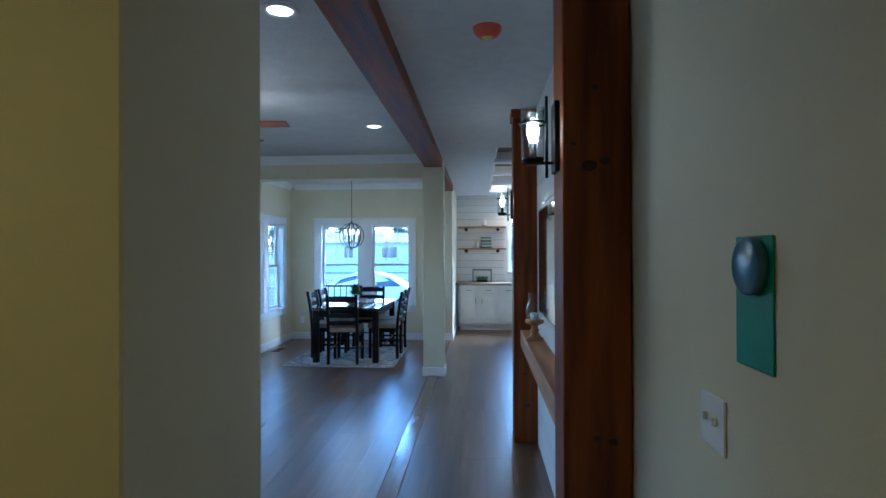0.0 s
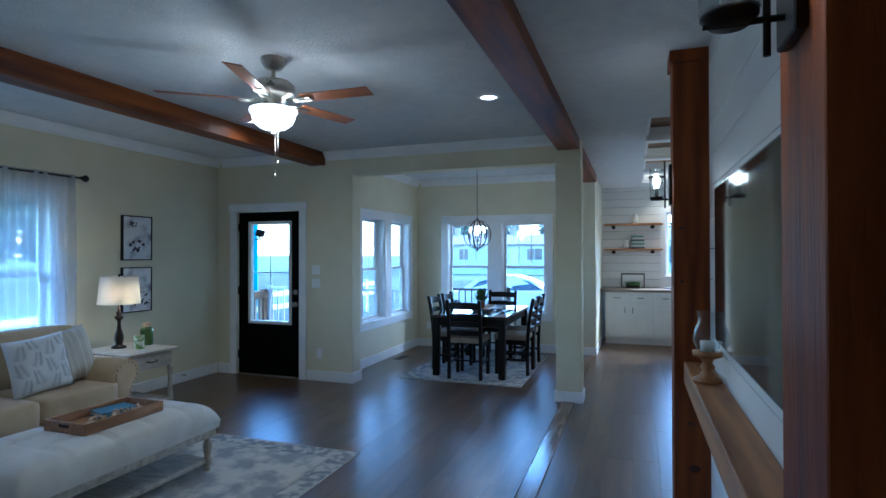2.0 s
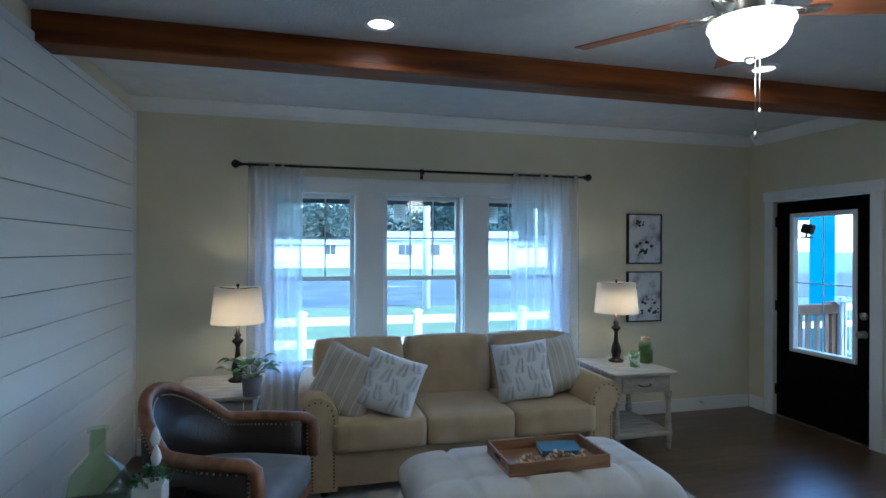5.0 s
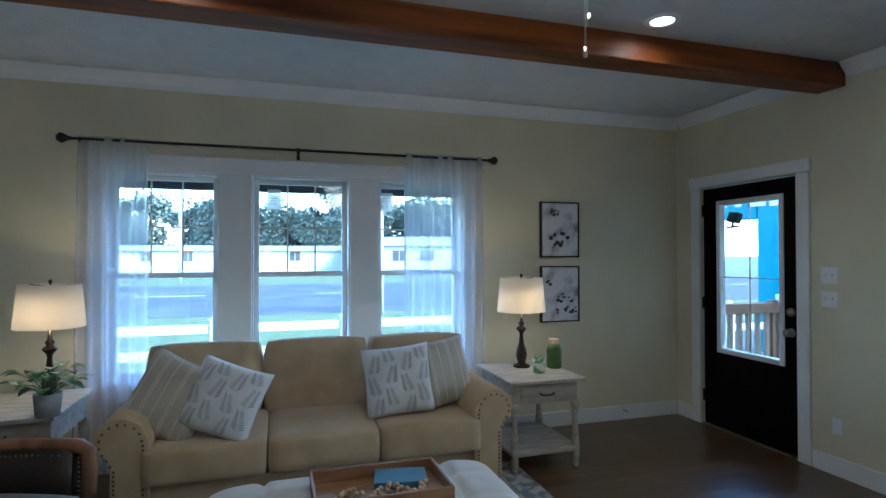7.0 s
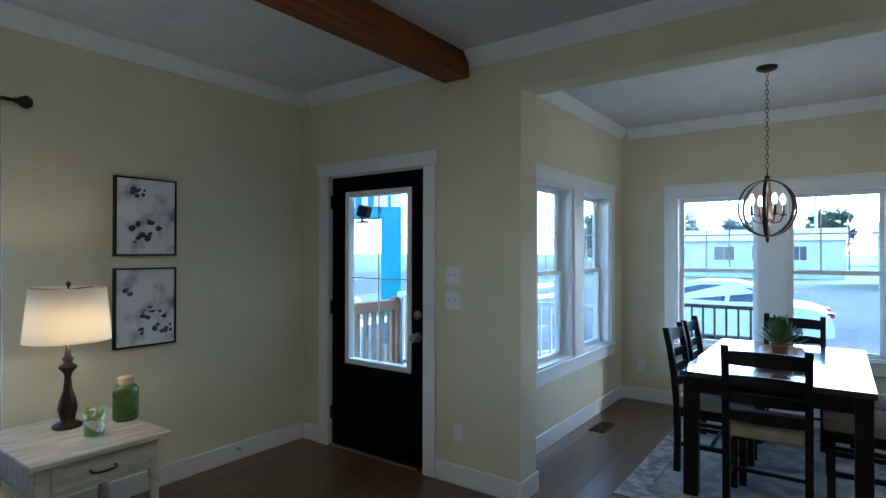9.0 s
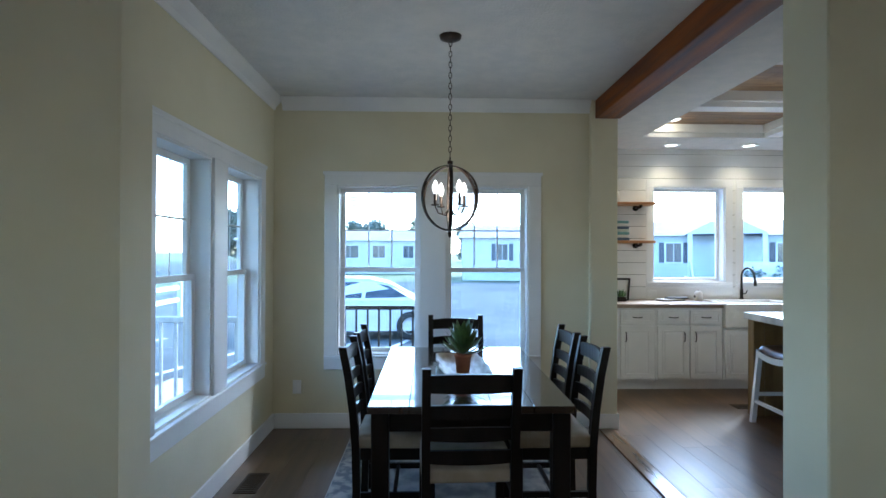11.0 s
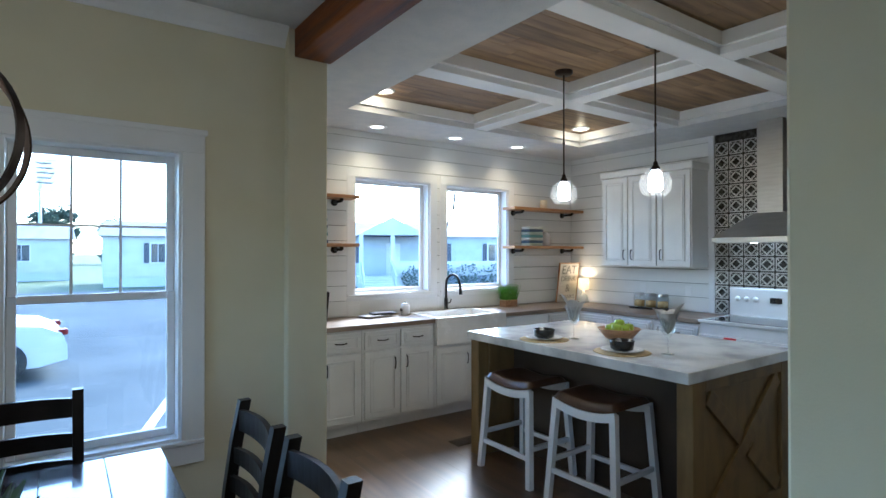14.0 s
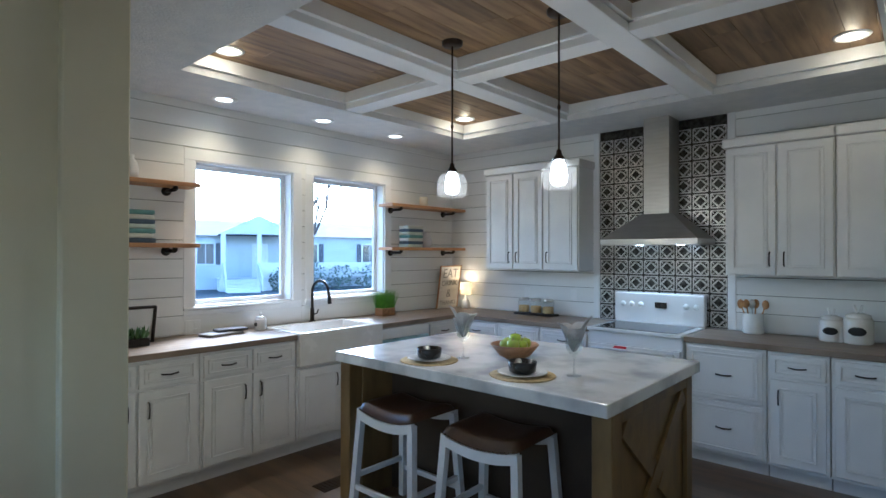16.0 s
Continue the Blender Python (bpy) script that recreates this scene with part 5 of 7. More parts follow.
part("ring", band(0.196, 0.011, 0.0025, pose(0, 0, 0, 0, 0, 90)), M_BRONZE, cd)
part("ring", band(0.190, 0.011, 0.0025, pose(0, 0, 0, 0, 0, 33)), M_BRONZE, cd)
part("ring", band(0.184, 0.011, 0.0025, pose(0, 0, 0, 0, 0, 147)), M_BRONZE, cd)
part("spindle", La([(0, -0.235), (0.008, -0.225), (0.013, -0.205), (0.006, -0.19), (0.006, 0.19), (0.016, 0.20), (0.016, 0.215), (0.005, 0.22), (0.005, 0.24), (0, 0.24)], 14), M_BRONZE, cd)
for k in range(4):
    a = radians(30 + 90 * k)
    c, s = math.cos(a), math.sin(a)
    arm = part("arm", Tu([(0.006 * c, 0.006 * s, -0.06), (0.04 * c, 0.04 * s, -0.10), (0.08 * c, 0.08 * s, -0.09), (0.10 * c, 0.10 * s, -0.05)], 0.0045), M_BRONZE, cd)
    part("drip_cup", La([(0, -0.05), (0.022, -0.048), (0.024, -0.042), (0, -0.042)], 14, 0.10 * c, 0.10 * s), M_BRONZE, arm)
    part("candle_sleeve", La([(0.009, -0.042), (0.009, 0.02), (0, 0.02)], 12, 0.10 * c, 0.10 * s), M_BRONZE, arm)
    part("bulb", La([(0.008, 0.02), (0.018, 0.045), (0.018, 0.06), (0.008, 0.09), (0, 0.10)], 14, 0.10 * c, 0.10 * s), M_BULBDIM, arm)
bulb_light("chandelier_glow", CX, CY, CZ + 0.09, 12, SOFT, 0.08)


# floor vents
def vent(x, y, rz):
    v = thing("floor_vent", pose(x, y, 0, 0, 0, rz), "brown metal floor register", "vent", "floor registers")
    part("frame", Bx(-0.15, -0.07, 0, 0.15, 0.07, 0.005, bev=0.002), M_BRONZE, v)
    for k in range(9):
        part("slat", Bx(-0.13 + k * 0.03, -0.05, 0.005, -0.117 + k * 0.03, 0.05, 0.007), M_BRONZE, v)


vent(-3.10, 8.15, 90)
vent(1.04, 9.79, 0)

# maker's labels on the window glass
for nm, m in ((0, pose(XW - 0.115, 2.93, 1.89, 0, 0, 90)), (0, pose(XW - 0.115, 3.79, 1.89, 0, 0, 90)), (0, pose(-2.62, YN + 0.115, 1.86)), (0, pose(-1.70, YN + 0.115, 1.86))):
    t = thing("window_sticker", m, "paper maker's label stuck on the window glass", "label", "window stickers")
    part("paper", Bx(-0.05, 0, -0.075, 0.05, 0.001, 0.075), sheer("thin_label_paper", (0.80, 0.80, 0.78), 0.3), t)
    for q in range(5):
        part("print_line", Bx(-0.04, -0.0008, 0.05 - 0.022 * q, 0.015 + 0.005 * (q % 3), -0.0001, 0.056 - 0.022 * q), M_POTGREY, t)

# ---- kitchen ----
M_CAB = surf("white_cabinet_paint", (0.74, 0.74, 0.74), (0.80, 0.80, 0.79), 3, 0.4, bump=0.02)
M_COUNTER = surf("grey_brown_wood_laminate", (0.17, 0.125, 0.09), (0.30, 0.235, 0.18), 3, 0.4, bump=0.05, stretch=(0.8, 8, 1), fine=30)
M_COUNTER2 = surf("grey_brown_wood_laminate_side", (0.17, 0.125, 0.09), (0.30, 0.235, 0.18), 3, 0.4, bump=0.05, stretch=(8, 0.8, 1), fine=30)
M_MARBLE = surf("white_marble_laminate", (0.78, 0.78, 0.77), (0.34, 0.35, 0.37), 3.2, 0.14, bump=0.0, detail=12, lo=0.45, hi=0.70, rough_var=0.05)
M_ISLAND = surf("weathered_brown_island_paint", (0.16, 0.098, 0.034), (0.24, 0.152, 0.056), 3, 0.5, bump=0.1, stretch=(4, 4, 1))
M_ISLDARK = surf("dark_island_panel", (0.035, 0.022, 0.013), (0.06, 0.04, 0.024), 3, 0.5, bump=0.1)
M_RANGE = surf("white_enamel", (0.76, 0.77, 0.78), (0.80, 0.81, 0.82), 4, 0.18, bump=0)
M_BLACKGLASS = surf("black_ceramic_glass", (0.012, 0.012, 0.013), (0.018, 0.018, 0.02), 6, 0.08, bump=0, rough_var=0.03)
M_TIN = surf("antiqued_pressed_tin", (0.022, 0.021, 0.020), (0.085, 0.082, 0.075), 26, 0.40, metal=0.85, bump=0.1, vary=0.10)
M_TINHI = surf("rubbed_tin_relief", (0.42, 0.41, 0.39), (0.62, 0.61, 0.58), 30, 0.30, metal=0.9, bump=0.05)
M_SHELF = surf("honey_pine_shelf", (0.34, 0.16, 0.055), (0.50, 0.27, 0.11), 3, 0.5, bump=0.1, stretch=(1, 8, 8), fine=25)


def shiplap(name, axis, face, a0, a1, z0, z1, holes, out, label):
    """Boards laid level on a wall, cut round the holes (a0, a1, z0, z1)."""
    base = tagged(part(name, holed(axis, face, face + out * 0.006, a0, a1, z0, z1, holes), M_GAP), label, "wall", "", "structure")
    z = z0
    while z < z1 - 0.02:
        t = min(z + 0.1405, z1)
        cuts = sorted({a0, a1, *[v for h in holes if h[2] < t - 0.004 and h[3] > z + 0.004 for v in h[:2]]})
        for p, q in zip(cuts, cuts[1:]):
            mid = (p + q) / 2
            spans = [h for h in holes if h[0] < mid < h[1] and h[2] < t - 0.004 and h[3] > z + 0.004]
            segs = [(z + 0.002, t - 0.002)]
            for h in spans:
                segs = [s for lo, hi in segs for s in ((lo, min(hi, h[2])), (max(lo, h[3]), hi)) if s[1] - s[0] > 0.006]
            for lo, hi in segs:
                f0, f1 = face + out * 0.006, face + out * 0.018
                bm = Bx(p, min(f0, f1), lo, q, max(f0, f1), hi, bev=0.0015) if axis == "y" else Bx(min(f0, f1), p, lo, max(f0, f1), q, hi, bev=0.0015)
                part("board", bm, M_SHIP, base)
        z = t


shiplap("wall_kitchen_north_shiplap", "y", YK, -0.434, XE - 0.02, 0.92, H - 0.001, [(a - 0.088, b + 0.088, KB - 0.06, KT + 0.088) for a, b in WIN_K], -1, "white shiplap boards of the kitchen's window wall")
shiplap("wall_kitchen_east_shiplap", "x", XE, 5.21, YK - 0.02, 0.92, H - 0.001, [(8.05, 9.15, 0.92, H - 0.001)], -1, "white shiplap boards of the kitchen's range wall")
for y0, y1 in ((7.99, 8.05), (9.15, 9.21)):
    tagged(part("trim", Bx(XE - 0.024, y0, 0.92, XE, y1, H - 0.002, bev=0.003), M_WHITE), "white board framing the tin tiles", "trim", "", "structure")


def cab_door(u, parent, y0, y1, z0, z1, hx, drawer=False, flip=1):
    """A raised-panel front on the plane x = 0 facing -x; y along the run. hx: the handle's place along y."""
    d = part("drawer_front" if drawer else "door", Bx(-0.02, y0 + 0.004, z0 + 0.004, 0, y1 - 0.004, z1 - 0.004, bev=0.003), M_CAB, parent)
    b = 0.032 if drawer else 0.055
    fr = bmesh.new()
    if z1 - z0 > 2 * b + 0.03:
        for q in ((y0 + b, z0 + b, y0 + b + 0.008, z1 - b), (y1 - b - 0.008, z0 + b, y1 - b, z1 - b), (y0 + b + 0.008, z0 + b, y1 - b - 0.008, z0 + b + 0.008), (y0 + b + 0.008, z1 - b - 0.008, y1 - b - 0.008, z1 - b)):
            box(fr, -0.029, q[0], q[1], -0.0195, q[2], q[3], bev=0.002)
        part("panel_moulding", fr, M_CAB, d)
        part("raised_panel", Bx(-0.025, y0 + b + 0.022, z0 + b + 0.022, -0.0195, y1 - b - 0.022, z1 - b - 0.022, bev=0.004), M_CAB, d)
    if drawer:
        zc = (z0 + z1) / 2
        yc = (y0 + y1) / 2
        part("handle", Tu([(-0.02, yc - 0.05, zc), (-0.04, yc - 0.045, zc), (-0.046, yc, zc - 0.004), (-0.04, yc + 0.045, zc), (-0.02, yc + 0.05, zc)], 0.005), M_IRON, d)
    elif hx is not None:
        zc = z1 - 0.12 if flip > 0 else z0 + 0.12
        part("handle", Tu([(-0.02, hx, zc - 0.05), (-0.04, hx, zc - 0.045), (-0.046, hx, zc), (-0.04, hx, zc + 0.045), (-0.02, hx, zc + 0.05)], 0.005), M_IRON, d)


def base_cab(m, w, kind, label="white raised-panel base cabinet", top=0.875):
    """Local: x = 0 is the front plane, y runs 0..w along the wall, x > 0 goes to the wall."""
    c = thing("base_cabinet", m, label, "cabinet", "kitchen base cabinets")
    part("body", Bx(0.0, 0.001, 0.10, 0.59, w - 0.001, top, bev=0.002), M_CAB, c)
    part("toe_kick", Bx(0.075, 0.001, 0, 0.59, w - 0.001, 0.10), M_CAB, c)
    if kind == "one":
        cab_door(0, c, 0.015, w - 0.015, 0.70, top - 0.02, None, True)
        cab_door(0, c, 0.015, w - 0.015, 0.12, 0.69, 0.07)
    elif kind == "oner":
        cab_door(0, c, 0.015, w - 0.015, 0.70, top - 0.02, None, True)
        cab_door(0, c, 0.015, w - 0.015, 0.12, 0.69, w - 0.07)
    elif kind == "two":
        for a, b, h in ((0.015, w / 2 - 0.003, w / 2 - 0.06), (w / 2 + 0.003, w - 0.015, w / 2 + 0.06)):
            cab_door(0, c, a, b, 0.70, top - 0.02, None, True)
            cab_door(0, c, a, b, 0.12, 0.69, h)
    elif kind == "sink":
        for a, b, h in ((0.015, w / 2 - 0.003, w / 2 - 0.06), (w / 2 + 0.003, w - 0.015, w / 2 + 0.06)):
            cab_door(0, c, a, b, 0.12, top - 0.02, h)
    elif kind == "drawers":
        cab_door(0, c, 0.015, w - 0.015, 0.49, top - 0.02, None, True)
        cab_door(0, c, 0.015, w - 0.015, 0.12, 0.48, None, True)
    return c


# north run: the front faces -y; local y runs along -x of the world
def north(x1):
    return pose(x1, 10.40, 0, 0, 0, 90)


base_cab(north(0.395), 0.76, "two", "white base cabinet with paired drawers and doors")
base_cab(north(1.118), 0.722, "two", "white base cabinet with paired drawers and doors beside the sink")
base_cab(north(1.958), 0.838, "sink", "white cabinet under the farmhouse sink", 0.665)
dw = thing("dishwasher", pose(2.56, 10.40, 0, 0, 0, 90), "white dishwasher with blue film on its front", "dishwasher")
part("body", Bx(0.0, 0.003, 0.10, 0.58, 0.597, 0.872, bev=0.003), M_RANGE, dw)
part("door_panel", Bx(-0.03, 0.006, 0.11, 0, 0.594, 0.77, bev=0.006), surf("pale_blue_film", (0.35, 0.55, 0.66), (0.42, 0.62, 0.72), 5, 0.3), dw, "blue protective film")
part("control_strip", Bx(-0.034, 0.006, 0.775, 0, 0.594, 0.868, bev=0.005), M_RANGE, dw)
part("toe_kick", Bx(0.03, 0.003, 0, 0.58, 0.597, 0.099), M_CAB, dw)
base_cab(north(3.005), 0.44, "one", "white corner base cabinet")
# east run: the front faces -x
for y0, w, k in ((8.965, 0.465, "one"), (9.432, 0.465, "one"), (9.899, 0.495, "one"), (7.665, 0.525, "drawers"), (7.31, 0.35, "oner"), (6.955, 0.35, "one"), (6.435, 0.515, "two")):
    base_cab(pose(3.015, y0, 0), w, k)


def sheet(name, rects, mat, label, z0=0.876, z1=0.915):
    bm = bmesh.new()
    for q in rects:
        box(bm, q[0], q[1], z0, q[2], q[3], z1, bev=0.003)
    return tagged(part(name, bm, mat), label, "worktop")


sheet("worktop", [(-0.433, 10.37, 1.117, YK - 0.019), (1.117, 10.90, 1.957, YK - 0.019), (1.957, 10.37, XE - 0.019, YK - 0.019)], M_COUNTER, "grey-brown wood-look laminate worktop by the sink")
sheet("worktop", [(2.985, 8.965, XE - 0.019, 10.369)], M_COUNTER2, "grey-brown wood-look laminate worktop beside the range")
sheet("worktop", [(2.985, 6.43, XE - 0.019, 8.195)], M_COUNTER2, "grey-brown wood-look laminate worktop beside the range")

# farmhouse sink and tap
sk = thing("farmhouse_sink", pose(1.537, 10.62, 0), "white apron-front farmhouse sink", "sink")
bs = bmesh.new()
for q in ((-0.415, -0.27, 0.67, 0.415, -0.235, 0.925), (-0.415, 0.235, 0.67, 0.415, 0.275, 0.925), (-0.415, -0.235, 0.67, -0.375, 0.235, 0.925), (0.375, -0.235, 0.67, 0.415, 0.235, 0.925), (-0.375, -0.235, 0.67, 0.375, 0.235, 0.70)):
    box(bs, *q, bev=0.008, seg=2)
part("basin", bs, M_CERAMIC, sk)
part("drain", La([(0, 0.704), (0.04, 0.704), (0.045, 0.701)], 18), M_STEEL, sk)
fc = thing("kitchen_faucet", pose(1.63, 10.925, 0.915), "black gooseneck kitchen tap", "tap")
part("base", La([(0, 0), (0.028, 0), (0.028, 0.012), (0.018, 0.02), (0.018, 0.12), (0.014, 0.13), (0, 0.13)], 18), M_IRON, fc)
part("spout", Tu([(0, 0, 0.12), (0, 0, 0.27)] + [(0.02 * (1 - math.cos(a)), -0.09 + 0.09 * math.cos(a), 0.27 + 0.10 * math.sin(a)) for a in [k * math.pi / 10 for k in range(1, 10)]] + [(0.045, -0.182, 0.25)], 0.012, 10), M_IRON, fc)
part("spray_head", Tu([(0.045, -0.182, 0.255), (0.047, -0.19, 0.17)], [0.014, 0.018], 12), M_IRON, fc)
part("lever", Tu([(0.018, 0, 0.07), (0.05, 0, 0.075), (0.065, 0, 0.11)], 0.006), M_IRON, fc)


# wall cabinets
def wall_cab(y0, w, doors, label):
    c = thing("wall_cabinet", pose(3.31, y0, 0), label, "cabinet", "kitchen wall cabinets")
    part("body", Bx(0, 0, 1.365, 0.29, w, 2.325, bev=0.002), M_CAB, c)
    part("crown", Bx(-0.03, -0.02, 2.325, 0.29, w + 0.02, 2.395, bev=0.012, seg=2), M_CAB, c)
    dwid = w / doors
    for k in range(doors):
        a, b = k * dwid, (k + 1) * dwid
        h = (b - 0.045) if (doors == 1 or k % 2 == 0) else a + 0.045
        cab_door(0, c, a + 0.004, b - 0.004, 1.37, 2.32, h, False, -1)


wall_cab(9.212, 0.365, 1, "white single-door wall cabinet beside the tin tiles")
wall_cab(9.58, 0.68, 2, "white double-door wall cabinet in the corner")
wall_cab(7.31, 0.68, 2, "white double-door wall cabinet beside the range hood")
wall_cab(6.625, 0.68, 2, "white double-door wall cabinet along the range wall")


# pressed tin tiles
def tin_tile():
    bm = bmesh.new()
    s = 0.0684
    box(bm, 0.0, -s, -s, 0.003, s, s, bev=0.001)
    return bm


def tin_relief():
    bm = bmesh.new()

    def bar(y0, z0, y1, z1, w=0.0045):
        d = Vector((0, y1 - y0, z1 - z0))
        n = Vector((0, -d.z, d.y)).normalized() * w
        p = [Vector((0, y0, z0)) - n, Vector((0, y0, z0)) + n, Vector((0, y1, z1)) + n, Vector((0, y1, z1)) - n]
        a = [bm.verts.new(q + Vector((0.0029, 0, 0))) for q in p]
        b = [bm.verts.new(q * 0.97 + Vector((-0.003, 0, 0))) for q in p]
        bm.faces.new(b)
        for k in range(4):
            bm.faces.new((a[k], a[(k + 1) % 4], b[(k + 1) % 4], b[k]))

    e = 0.059
    for q in ((-e, -e, e, -e), (e, -e, e, e), (e, e, -e, e), (-e, e, -e, -e)):
        bar(*q, 0.005)
    r = 0.049
    for q in ((0, -r, r, 0), (r, 0, 0, r), (0, r, -r, 0), (-r, 0, 0, -r)):
        bar(*q, 0.007)
    for a, b in ((1, 1), (1, -1), (-1, 1), (-1, -1)):
        bar(a * 0.036, b * 0.036, a * 0.055, b * 0.055, 0.005)
    return bm


splash = tagged(part("wall_tin_backing", Bx(XE - 0.008, 8.051, 0.92, XE - 0.001, 9.149, H - 0.002), M_TIN), "antiqued pressed-tin tiles behind the range", "wall", "", "structure")
_tm = mesh_of(tin_tile(), M_TIN, "tile")
_rm = mesh_of(tin_relief(), M_TINHI, "relief")
for i in range(8):
    for j in range(12):
        t = share("tile", _tm, splash, pose(XE - 0.0122, 8.05 + 0.06875 + i * 0.1375, 0.9895 + j * 0.139))
        share("relief", _rm, t, Matrix())

# range and hood
rg = thing("range", pose(2.97, 8.20, 0), "white electric range with a black glass cooktop", "cooker")
part("body", Bx(0.02, 0.003, 0.06, 0.60, 0.757, 0.895, bev=0.006), M_RANGE, rg)
part("oven_door", Bx(-0.015, 0.01, 0.22, 0.02, 0.75, 0.80, bev=0.006), M_RANGE, rg)
part("oven_window", Bx(-0.018, 0.14, 0.36, -0.0152, 0.62, 0.66), M_BLACKGLASS, rg)
part("oven_handle", Tu([(-0.015, 0.06, 0.765), (-0.05, 0.065, 0.77), (-0.055, 0.38, 0.77), (-0.05, 0.695, 0.77), (-0.015, 0.70, 0.765)], 0.011), M_RANGE, rg)
part("drawer", Bx(-0.012, 0.01, 0.07, 0.02, 0.75, 0.21, bev=0.006), M_RANGE, rg)
part("cooktop", Bx(-0.01, 0.0, 0.896, 0.56, 0.76, 0.925, bev=0.006), M_RANGE, rg)
part("cooktop_glass", Bx(0.03, 0.05, 0.9252, 0.50, 0.71, 0.928, bev=0.001), M_BLACKGLASS, rg)
bp = part("back_panel", Bx(0.54, 0.0, 0.925, 0.62, 0.76, 1.185, bev=0.012, seg=2), M_RANGE, rg)
part("display", Bx(0.536, 0.30, 1.06, 0.5402, 0.40, 1.11), M_BLACKGLASS, bp)
for y in (0.06, 0.14, 0.52, 0.60, 0.68):
    part("knob", La([(0.022, 0), (0.024, 0.01), (0.018, 0.022), (0, 0.024)], 18), M_RANGE, bp, m=pose(0.54, y, 1.085, 0, -90, 0))
part("sale_tag", Bx(-0.057, 0.40, 0.70, -0.055, 0.52, 0.80, bev=0.0005), surf("red_and_white_tag", (0.6, 0.03, 0.05), (0.8, 0.78, 0.76), 9, 0.5, lo=0.49, hi=0.51), rg, "red and white hanging tag")

hd = thing("range_hood", pose(3.13, 8.53, 0), "stainless steel chimney range hood", "range hood")
hb = bmesh.new()
lo = [hb.verts.new(v) for v in ((0, -0.39, 1.60), (0, 0.39, 1.60), (0.46, 0.39, 1.60), (0.46, -0.39, 1.60))]
mi = [hb.verts.new(v) for v in ((0, -0.39, 1.645), (0, 0.39, 1.645), (0.46, 0.39, 1.645), (0.46, -0.39, 1.645))]
hi = [hb.verts.new(v) for v in ((0.22, -0.125, 1.86), (0.22, 0.125, 1.86), (0.46, 0.125, 1.86), (0.46, -0.125, 1.86))]
for a, b in ((lo, mi), (mi, hi)):
    for k in range(4):
        hb.faces.new((a[k], a[(k + 1) % 4], b[(k + 1) % 4], b[k]))
hb.faces.new(lo[::-1])
hb.faces.new(hi)
part("canopy", hb, M_STEEL, hd)
part("chimney", Bx(0.22, -0.105, 1.858, 0.46, 0.105, H - 0.002, bev=0.002), M_STEEL, hd)
for y in (-0.17, 0.17):
    part("lamp_lens", La([(0, 1.597), (0.028, 1.597), (0.03, 1.60)], 16, 0.30, y), glow("cool_hood_lamp", (0.75, 0.9, 1.0), 2.0), hd)
    spot("hood_glow", 3.43, 8.53 + y, 1.58, 11, (0.75, 0.9, 1.0), 130)

# island
isl = thing("kitchen_island", pose(1.43, 8.69, 0), "weathered brown island with a white marble-look top", "kitchen island")
part("top", Bx(-0.57, -0.885, 0.862, 0.62, 0.885, 0.922, bev=0.006, seg=2), M_MARBLE, isl)
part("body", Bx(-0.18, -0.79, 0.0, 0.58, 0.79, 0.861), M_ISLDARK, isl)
for y in (-0.84, 0.84):
    part("post", Bx(-0.53, y - 0.045, 0, -0.43, y + 0.045, 0.861, bev=0.004), M_ISLAND, isl)
    s = -1 if y < 0 else 1
    ep = part("end_panel", Bx(-0.428, min(s * 0.792, s * 0.825), 0.0, 0.59, max(s * 0.792, s * 0.825), 0.861, bev=0.002), M_ISLAND, isl)
    y0, y1 = (s * 0.826, s * 0.85)
    for q in ((-0.427, 0.0, -0.35, 0.861), (0.50, 0.0, 0.59, 0.861), (-0.35, 0.0, 0.50, 0.09), (-0.35, 0.79, 0.50, 0.861)):
        part("stile", Bx(q[0], min(y0, y1), q[1], q[2], max(y0, y1), q[3], bev=0.003), M_ISLAND, ep)
    for sg in (1, -1):
        L = math.hypot(0.85, 0.70)
        cb = bmesh.new()
        if sg == 1:
            box(cb, -L / 2 + 0.045, -0.010, -0.045, L / 2 - 0.045, 0.010, 0.045, bev=0.003)
        else:
            box(cb, -L / 2 + 0.045, -0.0095, -0.045, -0.06, 0.0095, 0.045, bev=0.003)
            box(cb, 0.06, -0.0095, -0.045, L / 2 - 0.045, 0.0095, 0.045, bev=0.003)
        part("cross_brace", cb, M_ISLAND, ep, m=pose(0.075, (y0 + y1) / 2, 0.44, 0, -sg * math.degrees(math.atan2(0.70, 0.85)), 0))


